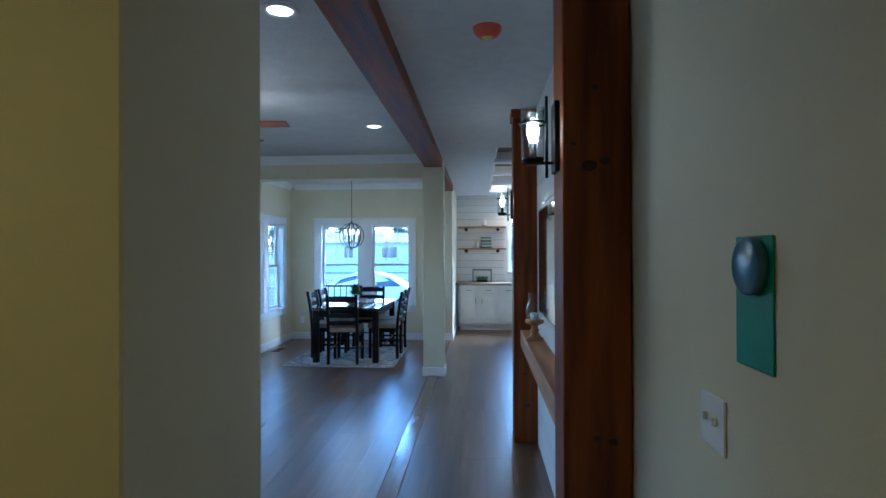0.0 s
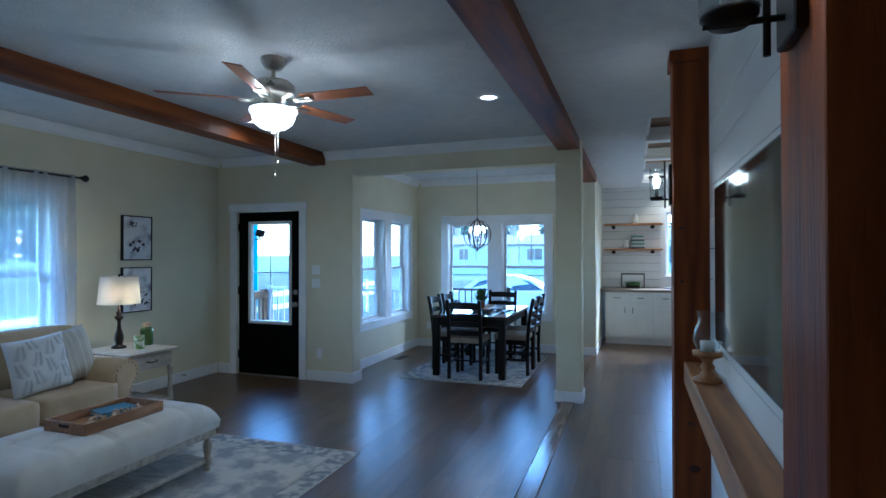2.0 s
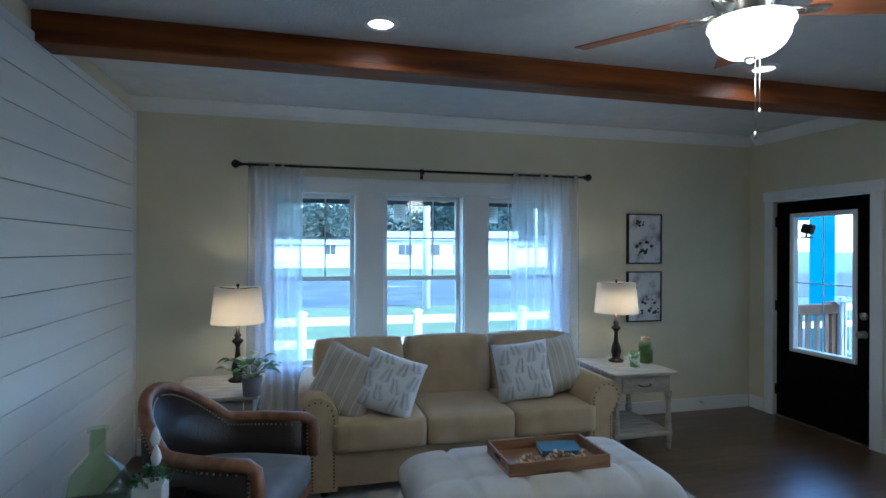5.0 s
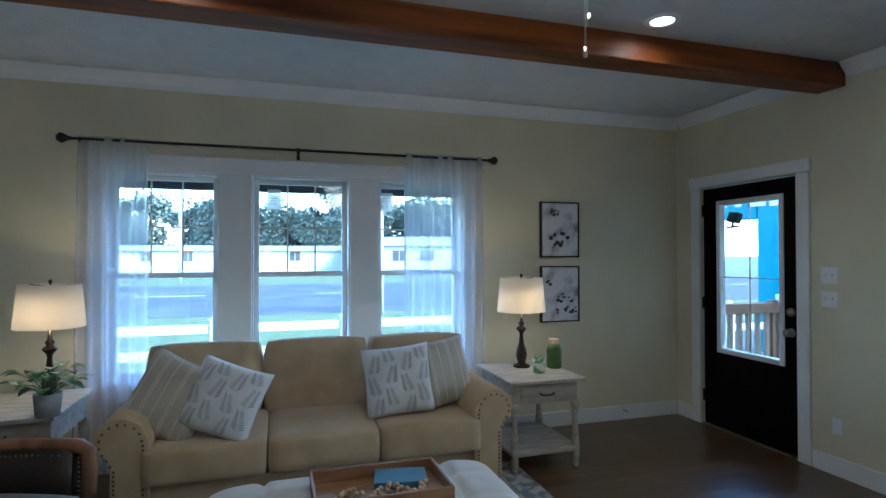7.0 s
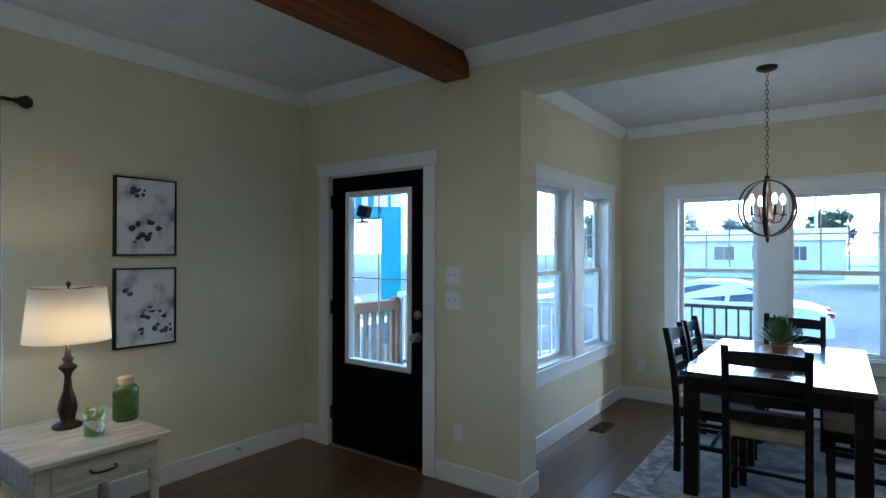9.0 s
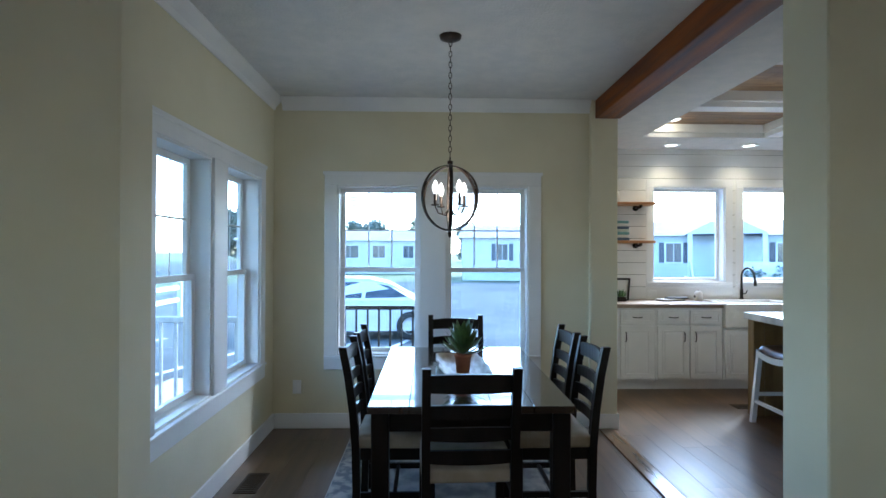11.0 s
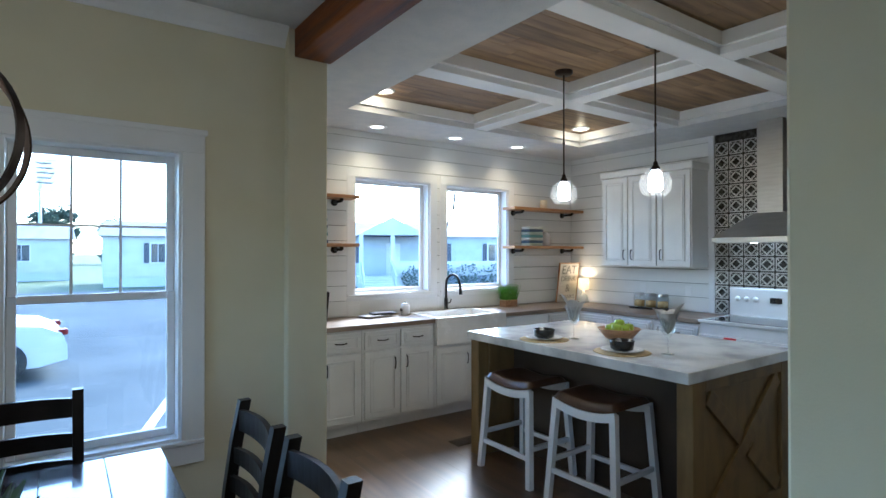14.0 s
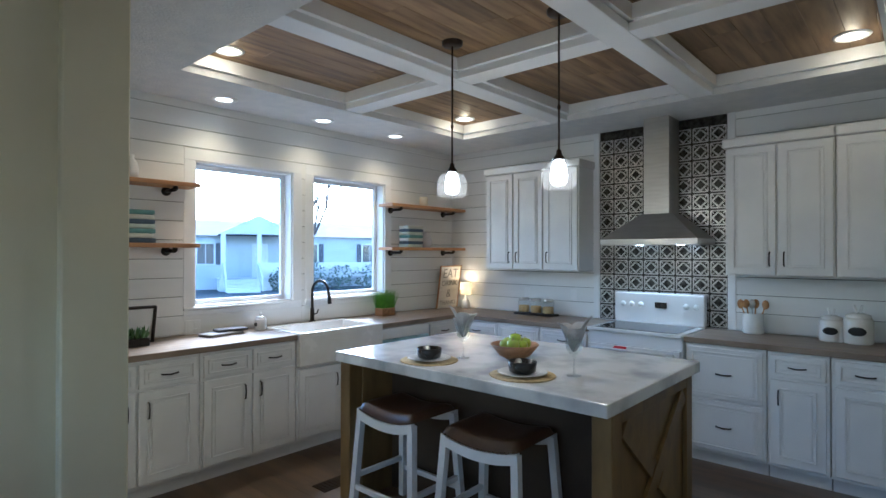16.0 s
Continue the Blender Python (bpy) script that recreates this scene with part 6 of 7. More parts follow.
def bar_stool(m):
    s = thing("bar_stool", m, "white bar stool with a brown leather saddle seat", "bar stool", "stools at the island")
    st = bmesh.new()
    n, q = 20, 14
    g = {}
    for i in range(n + 1):
        for j in range(q + 1):
            u, v = i / n * 2 - 1, j / q * 2 - 1
            e = (1 - abs(u) ** 8) ** 0.5 * (1 - abs(v) ** 8) ** 0.5
            g[i, j] = st.verts.new((v * 0.185, u * 0.225, 0.598 + 0.052 * e + 0.035 * u * u))
    for i in range(n):
        for j in range(q):
            f = st.faces.new((g[i, j], g[i + 1, j], g[i + 1, j + 1], g[i, j + 1]))
            f.smooth = True
    seat = part("seat", st, M_SADDLE, s)
    nl = bmesh.new()
    for k in range(21):
        u = k / 20 * 2 - 1
        for v in (-1, 1):
            ball(nl, v * 0.185, u * 0.22, 0.600 + 0.035 * u * u, 0.006, 1, 1)
    tagged(part("nailheads", nl, M_NAIL, seat), kind="stuff")
    for v in (-1, 1):
        rl = bmesh.new()
        prev = None
        for k in range(13):
            u = k / 12 * 2 - 1
            zt = 0.594 + 0.035 * u * u
            row = [rl.verts.new((v * 0.178 + dx, u * 0.222, z)) for dx, z in ((-0.012, zt - 0.05), (0.012, zt - 0.05), (0.012, zt), (-0.012, zt))]
            if prev:
                for e in range(4):
                    rl.faces.new((prev[e], prev[(e + 1) % 4], row[(e + 1) % 4], row[e]))
            else:
                rl.faces.new(row[::-1])
            prev = row
        rl.faces.new(prev)
        part("seat_rail", rl, M_WHITE, s)
    for v in (-1, 1):
        for u in (-1, 1):
            lg = bmesh.new()
            a = [lg.verts.new((v * 0.205 + x, u * 0.245 + y, 0)) for x, y in ((-0.019, -0.019), (0.019, -0.019), (0.019, 0.019), (-0.019, 0.019))]
            b = [lg.verts.new((v * 0.168 + x, u * 0.205 + y, 0.615)) for x, y in ((-0.019, -0.019), (0.019, -0.019), (0.019, 0.019), (-0.019, 0.019))]
            for e in range(4):
                lg.faces.new((a[e], a[(e + 1) % 4], b[(e + 1) % 4], b[e]))
            lg.faces.new(a[::-1])
            lg.faces.new(b)
            part("leg", lg, M_WHITE, s)
        part("stretcher", Bx(v * 0.194 - 0.011, -0.222, 0.17, v * 0.194 + 0.011, 0.222, 0.20, bev=0.002), M_WHITE, s)
    for u in (-1, 1):
        part("stretcher", Bx(-0.18, u * 0.229 - 0.011, 0.23, 0.18, u * 0.229 + 0.011, 0.26, bev=0.002), M_WHITE, s)
    return s


_st = bar_stool(pose(1.005, 9.09, 0))
copy_thing(_st, pose(1.015, 8.45, 0, 0, 0, 2))


# pendants
for x, y in ((1.27, 8.98), (1.31, 8.28)):
    pd = thing("pendant_lamp", pose(x, y, TZ), "lit glass globe pendant on a black rod", "pendant lamp", "island pendants")
    part("canopy", La([(0, -0.028), (0.05, -0.028), (0.062, -0.02), (0.064, 0)], 26), M_BRONZE, pd)
    part("rod", Tu([(0, 0, -0.02), (0, 0, -0.755)], 0.0055), M_BRONZE, pd)
    part("coupling", La([(0.0055, -0.50), (0.009, -0.502), (0.009, -0.518), (0.0055, -0.52)], 12), M_BRONZE, pd)
    part("socket", La([(0.006, -0.73), (0.013, -0.735), (0.015, -0.755), (0.028, -0.772), (0.031, -0.785), (0, -0.785)], 18), M_BRONZE, pd)
    R = 0.094
    g = part("globe", La([(0.028, -0.782)] + [(R * math.sin(a), -0.87 + R * math.cos(a)) for a in [0.35 + k * (2.45 - 0.35) / 14 for k in range(15)]], 32), M_GLOBE, pd)
    g.visible_shadow = False
    part("frosted_inner", La([(0.022, -0.785), (0.038, -0.815), (0.046, -0.87), (0.042, -0.90), (0.03, -0.915), (0, -0.918)], 20), glow("lit_frosted_glass", (1.0, 0.95, 0.86), 1.0), pd)
    bulb_light("pendant_glow", x, y, TZ - 0.99, 9, SOFT, 0.06)


# open shelves
def shelf(x0, x1, z, label):
    s = thing("wall_shelf", pose(0, 0, 0), label, "shelf", "open kitchen shelves")
    s.location = (x0, YK - 0.018, z)
    part("board", Bx(0, -0.21, -0.03, x1 - x0, 0, 0, bev=0.003), M_SHELF, s)
    for x in (0.16, x1 - x0 - 0.16):
        b = bmesh.new()
        tube(b, [(x, 0, -0.055), (x, -0.16, -0.055)], 0.013, 10)
        tube(b, [(x, -0.165, -0.055), (x, -0.165, -0.031)], 0.017, 10)
        v = lathe(b, [(0, 0), (0.034, 0), (0.034, 0.01), (0.02, 0.016), (0, 0.016)], 16)
        turn_verts(b, v, pose(x, 0, -0.055, 90))
        part("pipe_bracket", b, M_IRON, s)


shelf(-0.40, 0.565, 2.03, "honey pine shelf on black pipe brackets beside the sink window")
shelf(-0.40, 0.565, 1.595, "honey pine shelf on black pipe brackets beside the sink window")
shelf(2.455, 3.59, 2.025, "honey pine shelf on black pipe brackets in the corner")
shelf(2.455, 3.59, 1.588, "honey pine shelf on black pipe brackets in the corner")

M_BOOKS = [surf("sea_green_cover", (0.10, 0.22, 0.22), (0.16, 0.32, 0.30), 9, 0.6), surf("pale_green_cover", (0.40, 0.47, 0.40), (0.52, 0.58, 0.50), 9, 0.6), surf("dark_blue_cover", (0.05, 0.08, 0.12), (0.08, 0.12, 0.17), 9, 0.6), surf("cream_cover", (0.55, 0.55, 0.48), (0.66, 0.64, 0.57), 9, 0.6)]


def folded_stack(x, y, z, seed):
    """Folded cloths in a pile."""
    rn = random.Random(seed)
    for k in range(7):
        b = thing("folded_cloth", pose(x + rn.uniform(-0.006, 0.006), y, z + 0.032 * k, 0, 0, rn.uniform(-4, 4)), "folded green and cream kitchen cloth in a pile on the shelf", "cloth", "cloths on the shelf")
        part("cloth", cushion(0.22, 0.15, 0.034, 0.3, 5, 5), M_BOOKS[(k + seed) % 4], b, m=pose(0, 0, 0.016))


folded_stack(2.82, 10.88, 1.589, 1)
folded_stack(0.16, 10.88, 1.596, 2)


def vase(name, x, y, z, prof, mat, label, cat):
    v = thing(name, pose(x, y, z), label, cat)
    part("body", La(prof, 24), mat, v)
    return v


vase("pitcher", -0.02, 10.88, 1.596, [(0, 0), (0.035, 0), (0.045, 0.05), (0.03, 0.11), (0.036, 0.15), (0.03, 0.15), (0.024, 0.11), (0, 0.02)], M_CERAMIC, "white ceramic pitcher on the shelf", "pitcher")
vase("jug", 0.13, 10.88, 2.031, [(0, 0), (0.045, 0), (0.055, 0.05), (0.045, 0.11), (0.025, 0.14), (0.03, 0.16), (0, 0.16)], M_CERAMIC, "white ceramic jug on the top shelf", "jug")
vase("glass_jar", 3.06, 10.89, 1.589, [(0, 0), (0.05, 0), (0.065, 0.06), (0.05, 0.13), (0.035, 0.15), (0.04, 0.165), (0, 0.16)], surf("pale_lilac_glass", (0.60, 0.58, 0.60), (0.68, 0.66, 0.68), 8, 0.15), "pale glass jar on the shelf", "jar")
vase("pillar_candle", 3.02, 10.89, 2.026, [(0, 0), (0.045, 0), (0.045, 0.10), (0.04, 0.105), (0, 0.10)], surf("ivory_wax", (0.66, 0.60, 0.48), (0.72, 0.66, 0.54), 8, 0.5), "ivory pillar candle on the top shelf", "candle")

# sign with lettering
sg = thing("wall_sign", pose(3.40, 10.90, 0.916, 8), "whitewashed board sign reading eat drink and thanks", "sign")
part("panel", Bx(-0.165, -0.012, 0, 0.165, 0, 0.47), surf("whitewashed_board", (0.55, 0.52, 0.46), (0.66, 0.63, 0.57), 6, 0.7, stretch=(1, 1, 6)), sg)
for q in ((-0.175, 0, -0.165, 0.48), (0.165, 0, 0.175, 0.48), (-0.165, 0.47, 0.165, 0.48)):
    part("edge", Bx(q[0], -0.018, q[1], q[2], 0, q[3], bev=0.001), M_MANTEL, sg)


def lettering(text, size, m, mat, parent, name="lettering"):
    cu = bpy.data.curves.new("text", "FONT")
    cu.body, cu.size, cu.align_x, cu.extrude = text, size, "CENTER", 0.0008
    tmp = bpy.data.objects.new("tmp", cu)
    scene.collection.objects.link(tmp)
    dg = bpy.context.evaluated_depsgraph_get()
    me = bpy.data.meshes.new_from_object(tmp.evaluated_get(dg))
    bpy.data.objects.remove(tmp)
    me.materials.clear()
    me.materials.append(mat)
    ob = new(name, me)
    ob.parent = parent
    ob.matrix_basis = m
    return ob


M_LETTER = surf("grey_letter_paint", (0.16, 0.15, 0.14), (0.24, 0.23, 0.21), 20, 0.7, bump=0)
for tx, sz, z in (("EAT", 0.145, 0.345), ("DRINK", 0.085, 0.255), ("&", 0.13, 0.125), ("THANKS", 0.068, 0.04)):
    lettering(tx, sz, pose(0, -0.0135, z, 90), M_LETTER, sg)

lp = thing("small_lamp", pose(3.50, 10.70, 0.915), "small lit white ceramic lamp with a drum shade", "table lamp")
part("base", La([(0, 0), (0.045, 0), (0.05, 0.01), (0.05, 0.05), (0.038, 0.09), (0.014, 0.11), (0.01, 0.16), (0, 0.16)], 20), M_CERAMIC, lp)
part("shade", La([(0.065, 0.15), (0.062, 0.29), (0.060, 0.29), (0.063, 0.15)], 26), M_SHADE, lp)
part("bulb", La([(0.01, 0.16), (0.022, 0.20), (0, 0.235)], 12), M_BULB, lp)
bulb_light("lamp_glow", 3.50, 10.70, 0.915 + 0.262, 3.5, WARM, 0.02)

wg = thing("wheatgrass", pose(2.42, 10.84, 0.915), "bright green faux grass in a wooden box", "plant")
part("box", Bx(-0.085, -0.055, 0, 0.085, 0.055, 0.075, bev=0.003), M_TRAYWOOD, wg)
gb = bmesh.new()
rn = random.Random(6)
for k in range(700):
    x, y = rn.uniform(-0.078, 0.078), rn.uniform(-0.048, 0.048)
    h = rn.uniform(0.13, 0.20)
    tip = Vector((x * 1.6 + rn.uniform(-0.02, 0.02), y * 1.7 + rn.uniform(-0.02, 0.02), 0.07 + h))
    a, b = gb.verts.new((x - 0.002, y, 0.07)), gb.verts.new((x + 0.002, y, 0.07))
    gb.faces.new((a, b, gb.verts.new(tip)))
tagged(part("blades", gb, M_GRASS2, wg), kind="stuff")

tw = thing("dish_towel", pose(0.76, 10.80, 0.916, 0, 0, 14), "folded grey and dark striped dish towels", "towel")
part("fold", cushion(0.30, 0.16, 0.022, 0.35, 8, 4), surf("grey_towel", (0.26, 0.26, 0.27), (0.36, 0.36, 0.37), 14, 0.95, bump=0.3), tw, m=pose(-0.03, 0, 0.011))
part("fold", cushion(0.24, 0.12, 0.022, 0.35, 8, 4), surf("dark_towel", (0.06, 0.06, 0.075), (0.11, 0.11, 0.125), 14, 0.95, bump=0.3), tw, m=pose(0.05, -0.01, 0.031, 0, 0, -18))


def canister(x, y, z, s, label):
    c = thing("canister", pose(x, y, z), label, "canister", "lidded canisters")
    part("body", La([(0, 0), (0.075 * s, 0), (0.082 * s, 0.01 * s), (0.082 * s, 0.15 * s), (0.07 * s, 0.17 * s), (0, 0.17 * s)], 24), M_CERAMIC, c)
    ld = part("lid", La([(0.068 * s, 0.17 * s), (0.07 * s, 0.185 * s), (0.03 * s, 0.20 * s), (0, 0.20 * s)], 22), M_CERAMIC, c)
    for e in (-1, 1):
        part("ear", Tu([(0, e * 0.01 * s, 0.195 * s), (0, e * 0.02 * s, 0.25 * s)], 0.007 * s, 8), M_CERAMIC, ld)
    o = bmesh.new()
    ball(o, 0, 0, 0, 0.05 * s, 0.6, 2, 0.06, 1.0)
    part("label", o, M_BLACKPLASTIC, c, "black oval label", m=pose(-0.081 * s, 0, 0.085 * s))


canister(3.46, 7.35, 0.915, 0.92, "white ceramic canister with a black oval label")
canister(3.46, 7.20, 0.915, 1.05, "larger white ceramic canister with a black oval label")
canister(1.07, 10.82, 0.915, 0.55, "small white lidded sugar pot by the sink")

ck = thing("utensil_crock", pose(3.52, 7.85, 0.915), "white crock full of wooden spoons and a ladle", "utensil holder")
part("crock", La([(0, 0), (0.068, 0), (0.072, 0.01), (0.072, 0.155), (0.064, 0.155), (0.06, 0.02), (0, 0.02)], 24), M_CERAMIC, ck)
for k, (dx, dy, mt) in enumerate(((-0.04, 0.07, M_SHELF), (0.0, 0.045, M_SHELF), (0.03, -0.01, M_SHELF), (-0.02, -0.08, M_SHELF), (0.01, 0.01, M_STEEL))):
    u = bmesh.new()
    tube(u, [(dx * 0.3, dy * 0.3, 0.03), (dx, dy, 0.20)], 0.005, 6)
    ball(u, dx * 1.1, dy * 1.1, 0.225, 0.028, 1.3, 2, 0.35, 0.9)
    part("utensil", u, mt, ck)

jt = thing("jar_tray", pose(3.46, 9.76, 0.915), "black wire tray holding three glass storage jars", "tray")
part("tray", Bx(-0.07, -0.22, 0, 0.07, 0.22, 0.018, bev=0.004), M_IRON, jt)
for k in range(3):
    j = thing("storage_jar", pose(3.46, 9.62 + 0.14 * k, 0.934), "glass storage jar with a steel lid and dry food", "jar", "storage jars")
    g = part("glass", La([(0, 0), (0.055, 0), (0.058, 0.01), (0.058, 0.11), (0.05, 0.12)], 20), M_CLEAR, j)
    g.visible_shadow = False
    part("contents", La([(0, 0.004), (0.052, 0.006), (0.053, 0.07), (0, 0.075)], 18), surf("dry_pasta", (0.45, 0.30, 0.12), (0.62, 0.45, 0.22), 40, 0.8, bump=0.4), j)
    part("lid", La([(0.053, 0.12), (0.054, 0.142), (0.046, 0.148), (0, 0.148)], 20), M_STEEL, j)

# black frame and small plant on the worktop
bf = thing("wire_tray", pose(0.08, 10.85, 0.916, 12), "black framed tray leaning on the wall", "tray")
fr = bmesh.new()
for q in ((-0.19, 0, -0.175, 0.26), (0.175, 0, 0.19, 0.26), (-0.175, 0, 0.175, 0.015), (-0.175, 0.245, 0.175, 0.26)):
    box(fr, q[0], -0.03, q[1], q[2], 0, q[3], bev=0.002)
part("frame", fr, M_IRON, bf)
part("back", Bx(-0.175, -0.006, 0.015, 0.175, -0.001, 0.245), M_SHIP, bf)
gp = thing("green_plants", pose(0.08, 10.71, 0.916), "row of small green plants in a black trough", "plant")
part("trough", Bx(-0.11, -0.035, 0, 0.11, 0.035, 0.05, bev=0.003), M_IRON, gp)
gl = bmesh.new()
for k in range(110):
    x, y = rn.uniform(-0.10, 0.10), rn.uniform(-0.03, 0.03)
    leaf(gl, (x, y, 0.05), (x + rn.uniform(-0.03, 0.03), y + rn.uniform(-0.03, 0.03), 0.06 + rn.uniform(0.02, 0.07)), 0.010, 0.0, 3)
part("leaves", gl, M_LEAF, gp)
plate(0.20, YK - 0.018, 1.10, 0, 1, True)
plate(0.60, YK - 0.020, 0.965, 0, 2, True)
plate(XE - 0.018, 9.42, 1.12, -90, 1, True)
plate(XE - 0.018, 9.95, 1.12, -90, 1, True)

# island settings
M_STRAW = surf("woven_straw", (0.42, 0.31, 0.15), (0.58, 0.46, 0.26), 40, 0.9, bump=0.5, fine=150)
M_BLACKBOWL = surf("black_glazed_stoneware", (0.014, 0.013, 0.013), (0.03, 0.028, 0.027), 14, 0.2, bump=0.03)
for x, y in ((1.04, 8.95), (1.075, 8.35)):
    pm = thing("placemat", pose(x, y, 0.922), "round woven straw placemat", "placemat", "place settings")
    part("mat", La([(0, 0), (0.16, 0), (0.165, 0.003), (0.16, 0.006), (0, 0.006)], 36), M_STRAW, pm)
    pp = thing("plate", pose(x, y, 0.928), "white ceramic dinner plate on the placemat", "plate", "place settings")
    part("dish", La([(0, 0), (0.07, 0), (0.12, 0.012), (0.125, 0.014), (0.12, 0.016), (0.07, 0.005), (0, 0.004)], 32), M_CERAMIC, pp)
    bw = thing("bowl", pose(x, y, 0.933), "black glazed bowl on the plate", "bowl", "place settings")
    part("dish", La([(0, 0), (0.045, 0), (0.066, 0.012), (0.072, 0.06), (0.068, 0.062), (0.06, 0.02), (0, 0.012)], 28), M_BLACKBOWL, bw)
for x, y in ((1.227, 8.855), (1.235, 8.153)):
    gs = thing("wine_glass", pose(x, y, 0.922), "stemmed glass with a grey napkin folded in it", "glass", "place settings")
    g = part("glass", La([(0, 0.002), (0.036, 0), (0.037, 0.003), (0.006, 0.008), (0.004, 0.09), (0.02, 0.105), (0.038, 0.13), (0.042, 0.165), (0.036, 0.205), (0.034, 0.205), (0.040, 0.165), (0.036, 0.13), (0, 0.10)], 24), M_CLEAR, gs)
    g.visible_shadow = False
    nk = bmesh.new()
    rn = random.Random(int(y * 10))
    for k in range(5):
        a = 1.257 * k
        leaf(nk, (0, 0, 0.12), (0.085 * math.cos(a), 0.085 * math.sin(a), 0.24 + rn.uniform(-0.03, 0.09)), 0.040, 0.02, 6, 0.5)
    o = part("napkin", nk, surf("grey_napkin", (0.36, 0.36, 0.37), (0.55, 0.55, 0.55), 14, 0.85, bump=0.2), gs)
    o.modifiers.new("thick", "SOLIDIFY").thickness = 0.004
fb = thing("fruit_bowl", pose(1.42, 8.63, 0.922), "turned wooden fruit bowl on the island", "bowl")
part("dish", La([(0, 0), (0.05, 0), (0.09, 0.02), (0.14, 0.08), (0.135, 0.085), (0.085, 0.03), (0, 0.015)], 32), M_TRAYWOOD, fb)
M_APPLE = surf("green_apple_skin", (0.24, 0.38, 0.03), (0.38, 0.46, 0.06), 12, 0.25, bump=0)
for k, (dx, dy, dz) in enumerate(((-0.06, 0.02, 0.078), (0.03, 0.06, 0.078), (0.06, -0.03, 0.078), (-0.02, -0.06, 0.078), (0.005, 0.0, 0.108), (-0.075, -0.04, 0.085))):
    ap = thing("green_apple", pose(1.42 + dx, 8.63 + dy, 0.922 + dz), "glossy green apple in the fruit bowl", "apple", "green apples")
    part("flesh", La([(0, -0.028), (0.015, -0.034), (0.03, -0.02), (0.037, 0.005), (0.03, 0.028), (0.014, 0.033), (0.004, 0.026), (0, 0.024)], 18), M_APPLE, ap)
    part("stem", Tu([(0, 0, 0.025), (0.003, 0, 0.045)], 0.0018, 5), M_CHAIRWOOD, ap)

# ---- outside ----
M_LAWN = surf("winter_lawn", (0.036, 0.060, 0.014), (0.066, 0.088, 0.028), 1.2, 0.95, bump=0.6, fine=30)
M_ASPHALT = surf("grey_asphalt", (0.050, 0.060, 0.064), (0.078, 0.090, 0.094), 0.5, 0.95, bump=0.3, fine=60, spec=0.05)
M_SIDING = surf("pale_vinyl_siding", (0.34, 0.35, 0.36), (0.40, 0.41, 0.42), 1.5, 0.7, bump=0.05)
M_SIDING2 = surf("blue_grey_vinyl_siding", (0.30, 0.33, 0.36), (0.35, 0.38, 0.41), 1.5, 0.7, bump=0.05)
M_ROOF = surf("grey_shingle_roof", (0.15, 0.155, 0.165), (0.21, 0.215, 0.225), 3, 0.9, bump=0.4)
M_OUTWHITE = surf("white_vinyl_fence", (0.42, 0.43, 0.44), (0.48, 0.49, 0.50), 3, 0.6, bump=0.03)
M_DECK = surf("weathered_deck_board", (0.10, 0.092, 0.082), (0.15, 0.14, 0.125), 3, 0.9, spec=0.1, bump=0.2, stretch=(0.8, 8, 1))
M_RAILWOOD = surf("brown_deck_rail", (0.11, 0.06, 0.03), (0.17, 0.10, 0.055), 3, 0.8, bump=0.2)
M_PALEBAL = surf("pale_new_pine", (0.13, 0.10, 0.075), (0.20, 0.16, 0.12), 6, 0.8, bump=0.1, stretch=(4, 4, 1))
M_DARKGLASS = surf("dark_window_glass", (0.03, 0.035, 0.045), (0.05, 0.06, 0.07), 3, 0.1, bump=0)
M_SHUTTER = surf("dark_shutter_paint", (0.03, 0.035, 0.05), (0.045, 0.05, 0.065), 5, 0.6)
M_REDSHUT = surf("maroon_shutter_paint", (0.10, 0.02, 0.02), (0.14, 0.03, 0.03), 5, 0.6)
M_BARK = surf("grey_bark", (0.06, 0.045, 0.035), (0.11, 0.085, 0.065), 6, 0.95, bump=0.6, stretch=(4, 4, 1))
M_FOLIAGE = surf("evergreen_foliage", (0.05, 0.075, 0.06), (0.095, 0.125, 0.10), 0.5, 0.85, bump=0.0)
M_CARPAINT = surf("white_car_paint", (0.44, 0.46, 0.48), (0.47, 0.49, 0.51), 3, 0.2, bump=0, coat=0.5)
M_TYRE = surf("black_rubber", (0.012, 0.012, 0.012), (0.022, 0.022, 0.022), 20, 0.85, bump=0.1)
M_TEAL = surf("teal_sign_face", (0.015, 0.13, 0.17), (0.02, 0.155, 0.20), 3, 0.5, bump=0)
GZ = -0.62

gm = bmesh.new()
bmesh.ops.create_grid(gm, x_segments=4, y_segments=4, size=900)
solid("ground", gm, M_LAWN, "flat winter lawn around the house", "ground").location.z = GZ
solid("road", Bx(-42, -300, GZ - 0.1, -21, 300, GZ + 0.02), M_ASPHALT, "wide grey asphalt road past the house", "road")
solid("pavement", Bx(-14.5, 11.4, GZ - 0.1, 60, 42, GZ + 0.02), M_ASPHALT, "grey asphalt car park behind the house", "pavement")
M_LINE = surf("worn_white_paint", (0.40, 0.40, 0.40), (0.5, 0.5, 0.5), 6, 0.8)
for k in range(9):
    x = -9 + 2.9 * k
    tagged(part("parking_line", Bx(-0.06, -2.6, 0, 0.06, 2.6, 0.004), M_LINE, m=pose(x, 15.2, GZ + 0.021, 0, 0, -18)), "worn white painted parking line", "road marking", "parking lines", "structure")
for y in range(-40, 80, 9):
    tagged(part("lane_line", Bx(-31.6, y, GZ + 0.021, -31.45, y + 3.5, GZ + 0.025), M_LINE), "worn white lane line on the road", "road marking", "lane lines", "structure")

